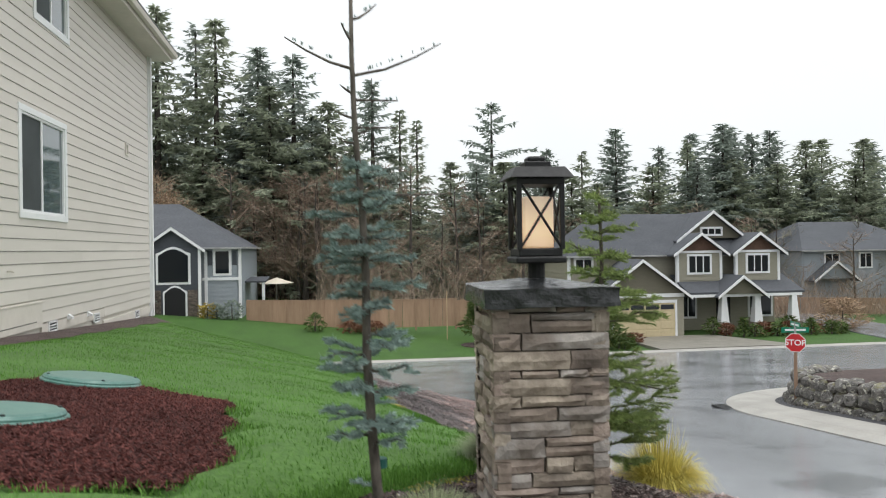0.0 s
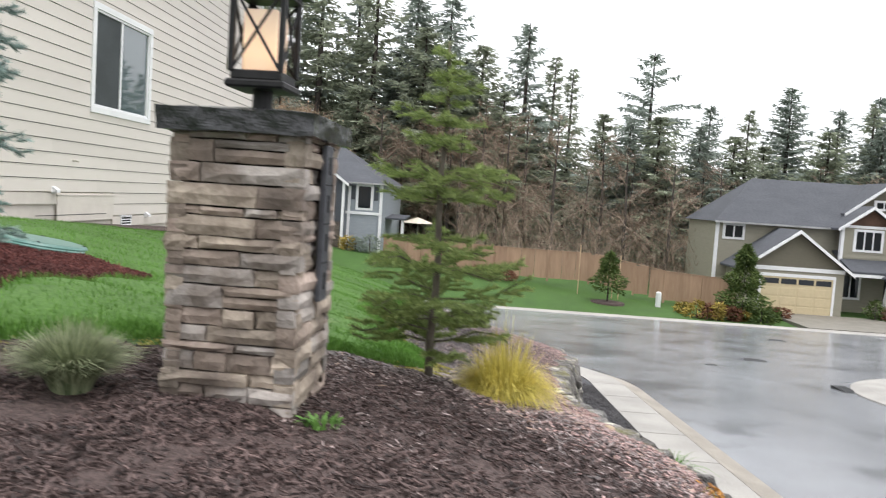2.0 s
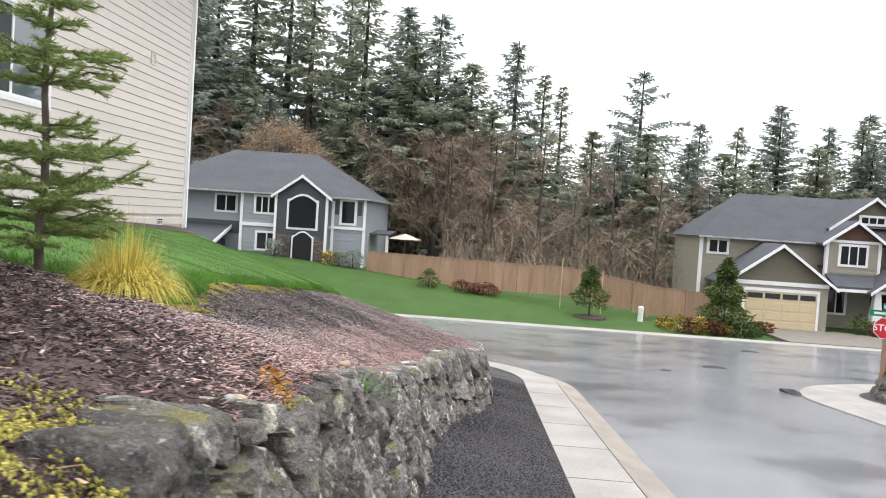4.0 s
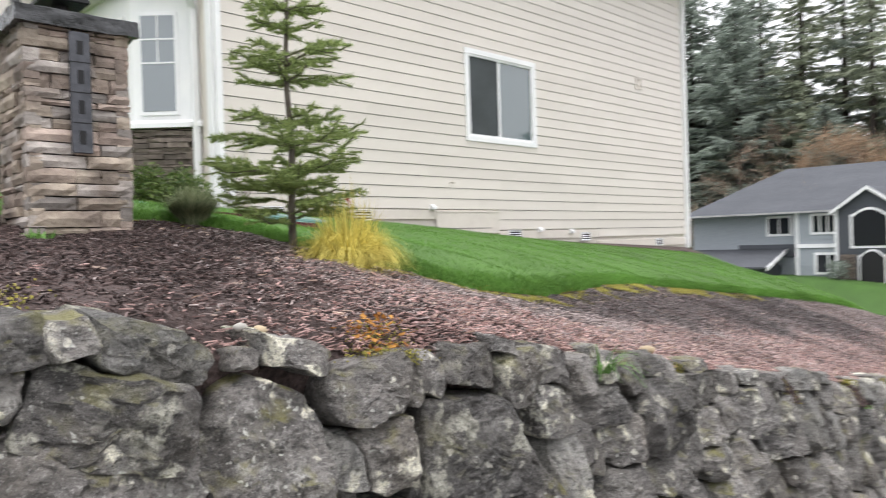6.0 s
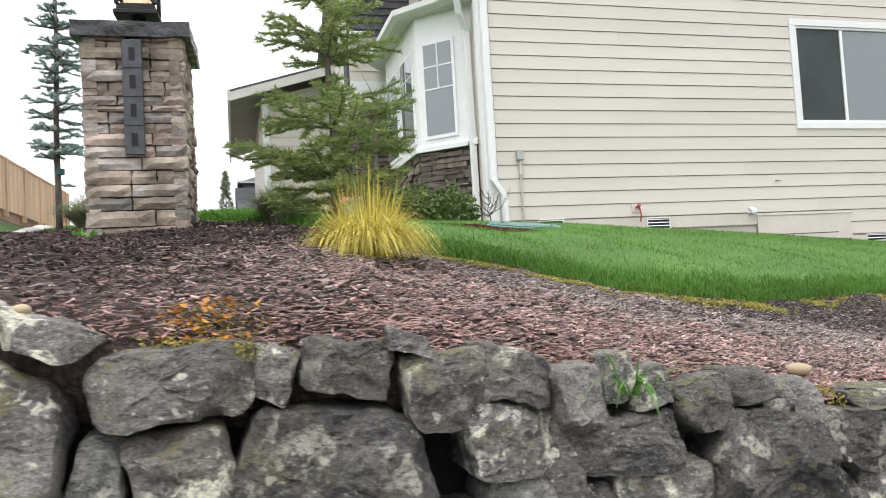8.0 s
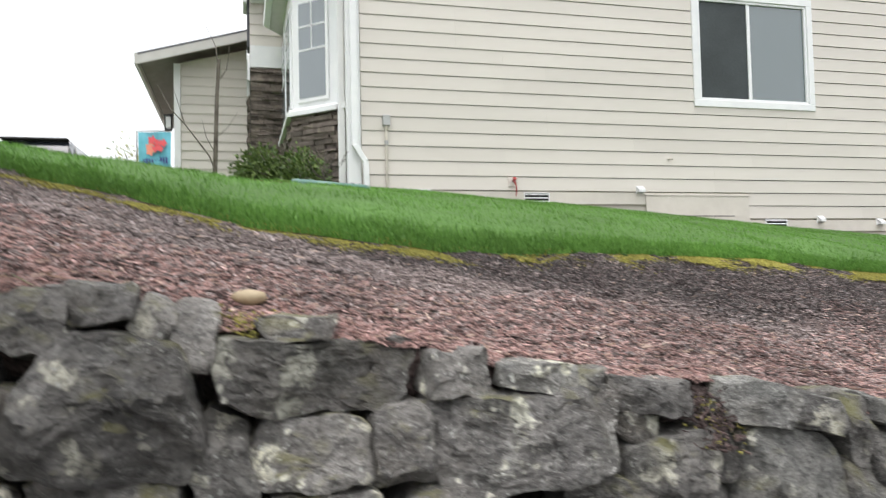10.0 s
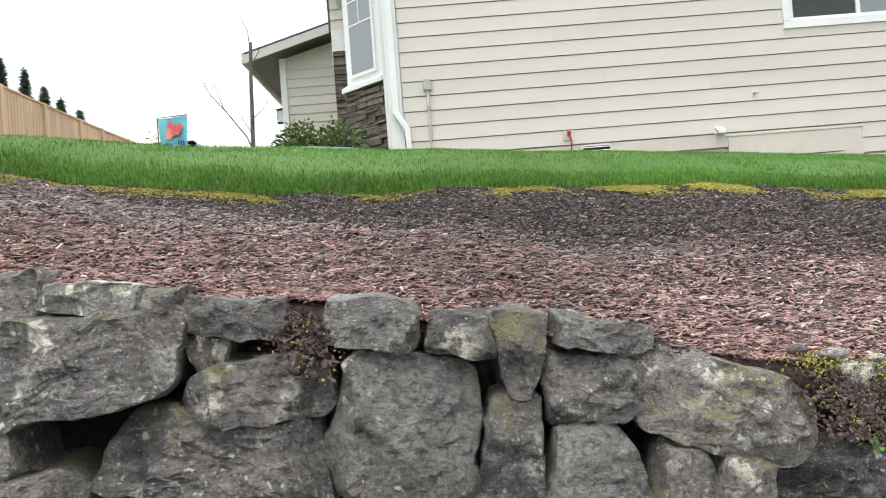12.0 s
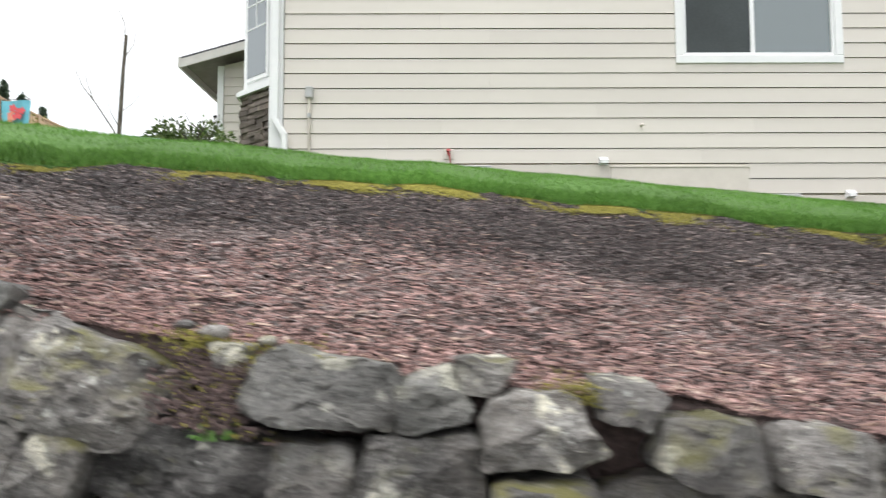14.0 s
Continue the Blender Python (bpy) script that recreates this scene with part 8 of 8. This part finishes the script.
# local y points away from the reader
part("post", box(-0.05, 0.05, -0.05, 0.05, -0.3, 2.14, 0.004), M_POST, stop)
def octagon(r, y0, y1):
    return prism([(r * math.cos(math.pi / 8 + k * math.pi / 4), 1.86 + r * math.sin(math.pi / 8 + k * math.pi / 4)) for k in range(8)], "y", y0, y1)
part("rim", octagon(0.3, -0.062, -0.052), M_SIGNWHITE, stop)
face = part("face", octagon(0.28, -0.068, -0.063), M_SIGNRED, stop)
cu = bpy.data.curves.new("lettering", 'FONT')
cu.body, cu.size, cu.align_x, cu.align_y, cu.extrude = "STOP", 0.24, 'CENTER', 'CENTER', 0.002
cu.offset = 0.004
tmp = new("lettering", cu)
bpy.context.view_layer.update()
me = bpy.data.meshes.new_from_object(tmp.evaluated_get(bpy.context.evaluated_depsgraph_get()))
bpy.data.objects.remove(tmp)
me.materials.append(M_SIGNWHITE)
word = new("lettering", me)
word.parent = face
word.matrix_basis = pose(0, -0.072, 1.86, 90, 0, 0)
for k, (a, z) in enumerate(((0, 2.24), (90, 2.4))):
    bm = box(-0.4, 0.4, -0.006, 0.006, z - 0.08, z + 0.08)
    bmesh.ops.rotate(bm, matrix=Matrix.Rotation(radians(a + 20), 3, 'Z'), verts=bm.verts[:])
    bl = part("street_blade", bm, M_SIGNGREEN, stop, "green street name blade")
    bm = box(-0.3, 0.3, -0.009, 0.009, z - 0.03, z + 0.03)
    bmesh.ops.rotate(bm, matrix=Matrix.Rotation(radians(a + 20), 3, 'Z'), verts=bm.verts[:])
    part("bar", bm, M_SIGNWHITE, bl)
part("cap", box(-0.03, 0.03, -0.03, 0.03, 2.14, 2.48), M_PIPE, stop)

# ---- street fittings ----
def manhole(x, y, r):
    m_ = thing("manhole_cover", "dark iron cover set flush in the asphalt", "manhole cover", (x, y, low(x) + 0.006), group="manhole covers")
    bm = tube([(0, 0, -0.05), (0, 0, 0.004)], r, 24)
    part("cover", bm, M_BLACK, m_)
    bm = tube([(0, 0, -0.05), (0, 0, 0.002)], r * 1.25, 24)
    part("collar", bm, M_CAP, m_).location.z = -0.001
manhole(28.9, -10.9, 0.42), manhole(40, -16, 0.42), manhole(26.5, -8.6, 0.18)
dr = thing("drain_grate", "dark iron storm drain in the gutter", "drain", (22.6, -11.05, low(22.6) + 0.03))
part("grate", box(-0.4, 0.4, -0.2, 0.2, -0.1, 0.012), M_BLACK, dr)
for k in range(6):
    part("bar", box(-0.36 + k * 0.13, -0.31 + k * 0.13, -0.17, 0.17, 0.012, 0.022), M_CAP, dr)

# ---- seen past the pillar and over the lawn: car, neighbours, uphill fence ----
M_CAR = mat("silver_car_paint", (0.24, 0.245, 0.26), (0.28, 0.285, 0.3), 3, 0.25, metal=0.3, bump=0)
M_DARKGREY = mat("dark_grey_siding", (0.1, 0.105, 0.12), (0.13, 0.135, 0.15), 5, 0.7, stretch=(1, 1, 12), bump=0.2, big=0.06)
M_TYRE = plain("black_rubber", (0.02, 0.02, 0.02), 0.8)
M_TAIL = plain("red_tail_lamp", (0.5, 0.02, 0.02), 0.25)
car = thing("car", "silver-grey hatchback parked on the drive, seen from behind", "car", (2.66, 13.1, 1.475), 0)
bm = prism([(-1.72, 0.28), (-1.78, 0.5), (-1.72, 0.72), (-1.6, 0.98), (0.95, 1.0), (1.6, 0.92), (1.9, 0.72), (1.95, 0.3)], "x", -0.84, 0.84)
bmesh.ops.bevel(bm, geom=bm.edges[:], offset=0.09, segments=3, affect='EDGES')
part("body", bm, M_CAR, car, smooth=True)
bm = prism([(-1.62, 0.95), (-1.32, 1.4), (-1.1, 1.45), (0.2, 1.45), (0.95, 0.97)], "x", -0.78, 0.78)
for v_ in bm.verts:
    if v_.co.z > 1.2:
        v_.co.x *= 0.8
bmesh.ops.bevel(bm, geom=bm.edges[:], offset=0.05, segments=2, affect='EDGES')
part("cabin", bm, M_CAR, car, smooth=True)
part("rear_window", prism([(-1.6, 1.02), (-1.345, 1.38), (-1.3, 1.38), (-1.5, 1.02)], "x", -0.6, 0.6), M_DARKGLASS, car, "dark rear window")
for sx in (-1, 1):
    bm = prism([(-1.35, 1.02), (-1.15, 1.36), (0.15, 1.36), (0.75, 1.02)], "x", sx * 0.755, sx * 0.775)
    for v_ in bm.verts:
        if v_.co.z > 1.2:
            v_.co.x *= 0.86
    part("side_window", bm, M_DARKGLASS, car, "dark side window")
    part("tail_lamp", box(sx * 0.72 - 0.1, sx * 0.72 + 0.1, -1.77, -1.6, 0.68, 0.94, 0.03), M_TAIL, car)
    part("reflector", box(sx * 0.66 - 0.12, sx * 0.66 + 0.12, -1.8, -1.7, 0.36, 0.4, 0.01), M_TAIL, car)
    for y in (-1.1, 1.2):
        wh = part("wheel", tube([(sx * 0.7, y, 0.31), (sx * 0.86, y, 0.31)], 0.31, 20), M_TYRE, car)
        part("rim", tube([(sx * 0.86, y, 0.31), (sx * 0.88, y, 0.31)], 0.19, 14), M_PIPE, wh)
    part("mirror", box(sx * 0.85 - 0.1, sx * 0.85 + 0.1, 0.5, 0.62, 0.98, 1.12, 0.03), M_TYRE, car)
part("roof_spoiler", box(-0.58, 0.58, -1.42, -1.2, 1.42, 1.46, 0.015), M_TYRE, car)
part("wiper", box(-0.3, 0.1, -1.6, -1.57, 1.03, 1.05), M_TYRE, car)
part("bumper", box(-0.7, 0.7, -1.8, -1.65, 0.24, 0.36, 0.03), M_TYRE, car)
part("plate_recess", box(-0.34, 0.34, -1.775, -1.7, 0.66, 0.84, 0.01), M_TYRE, car)
part("number_plate", box(-0.2, 0.2, -1.785, -1.77, 0.67, 0.8), M_SIGNWHITE, car)
grid_sheet("driveway", np.linspace(-2.5, 5.0, 8), np.linspace(9.0, 24, 10), lambda x, y: 1.45 + (y - 11) * 0.012, M_CONCRETE, label="pale concrete driveway before the garage", category="driveway")
nb = thing("house", "dark grey neighbour house beyond the drive", "house", (0, 0, 0))
part("wall", box(5.3, 11, 42, 50, 1.0, 7.3), M_DARKGREY, nb)
hip_roof(nb, 5.3, 11, 42, 50, 7.3, 8.6, 0.3, 2.8)
part("garage_roof", prism([(39.2, 4.9), (42, 6.6), (42, 6.75), (39.2, 5.05)], "x", 4.9, 11), M_ROOF, nb)
part("garage_wall", box(5.1, 10.8, 40, 42, 1.0, 5.0), M_DARKGREY, nb)
part("fascia", box(4.9, 11, 39.12, 39.2, 4.8, 5.05), M_DARKGREY, nb)
part("garage_door", box(5.8, 9.5, 39.93, 40.0, 1.2, 4.4), M_DARKSIDE, nb)
part("dormer", box(4.8, 6.0, 41, 44, 5.6, 6.85), M_DARKGREY, nb)
fence("fence_uphill", [(-2.1, 10.25, 3.56), (-2.05, 19.5, 3.5), (-1.9, 30.0, 3.54)], 1.55, "new golden cedar board fence up the slope", 0.14, 1.9)
part("kickboard", box(-2.16, -2.08, 10.2, 30, 3.2, 3.54), M_POST, bpy.data.objects["fence_uphill"], "dark retaining board under the fence")
grid_sheet("bank", np.linspace(-14, -1.2, 12), np.linspace(8, 34, 12), lambda x, y: 3.25 - max(0, x + 1.9) * 2.6, M_FARGRASS, label="grass bank below the uphill fence", category="bank")
M_THUJA = leafy("green_thuja_foliage", (0.045, 0.075, 0.05), (0.13, 0.18, 0.12), 0.8, 0.3)
for k, (y, top) in enumerate(((11.76, 5.95), (12.5, 6.05), (13.42, 6.2), (14.53, 6.22), (15.18, 6.22), (16.3, 6.25), (17.3, 6.03), (18.23, 5.91), (19.4, 5.85))):
    small_tree((-2.6, y, 3.3), top - 3.52, 0.27, "narrow green thuja behind the uphill fence", 210 + k, M_THUJA, 1500, 0.02, 1.0, 0.05, 0.6)
small_tree((4.25, 46, 2.0), 6.6, 0.75, "distant pale fir beyond the neighbour's drive", 230, M_FARFIR2, 1600, 0.05, 1.0)
small_tree((4.6, 24, 1.6), 1.7, 0.6, "small dark conifer beyond the garage", 231, M_FARFIR, 700, 0.05, 1.0)
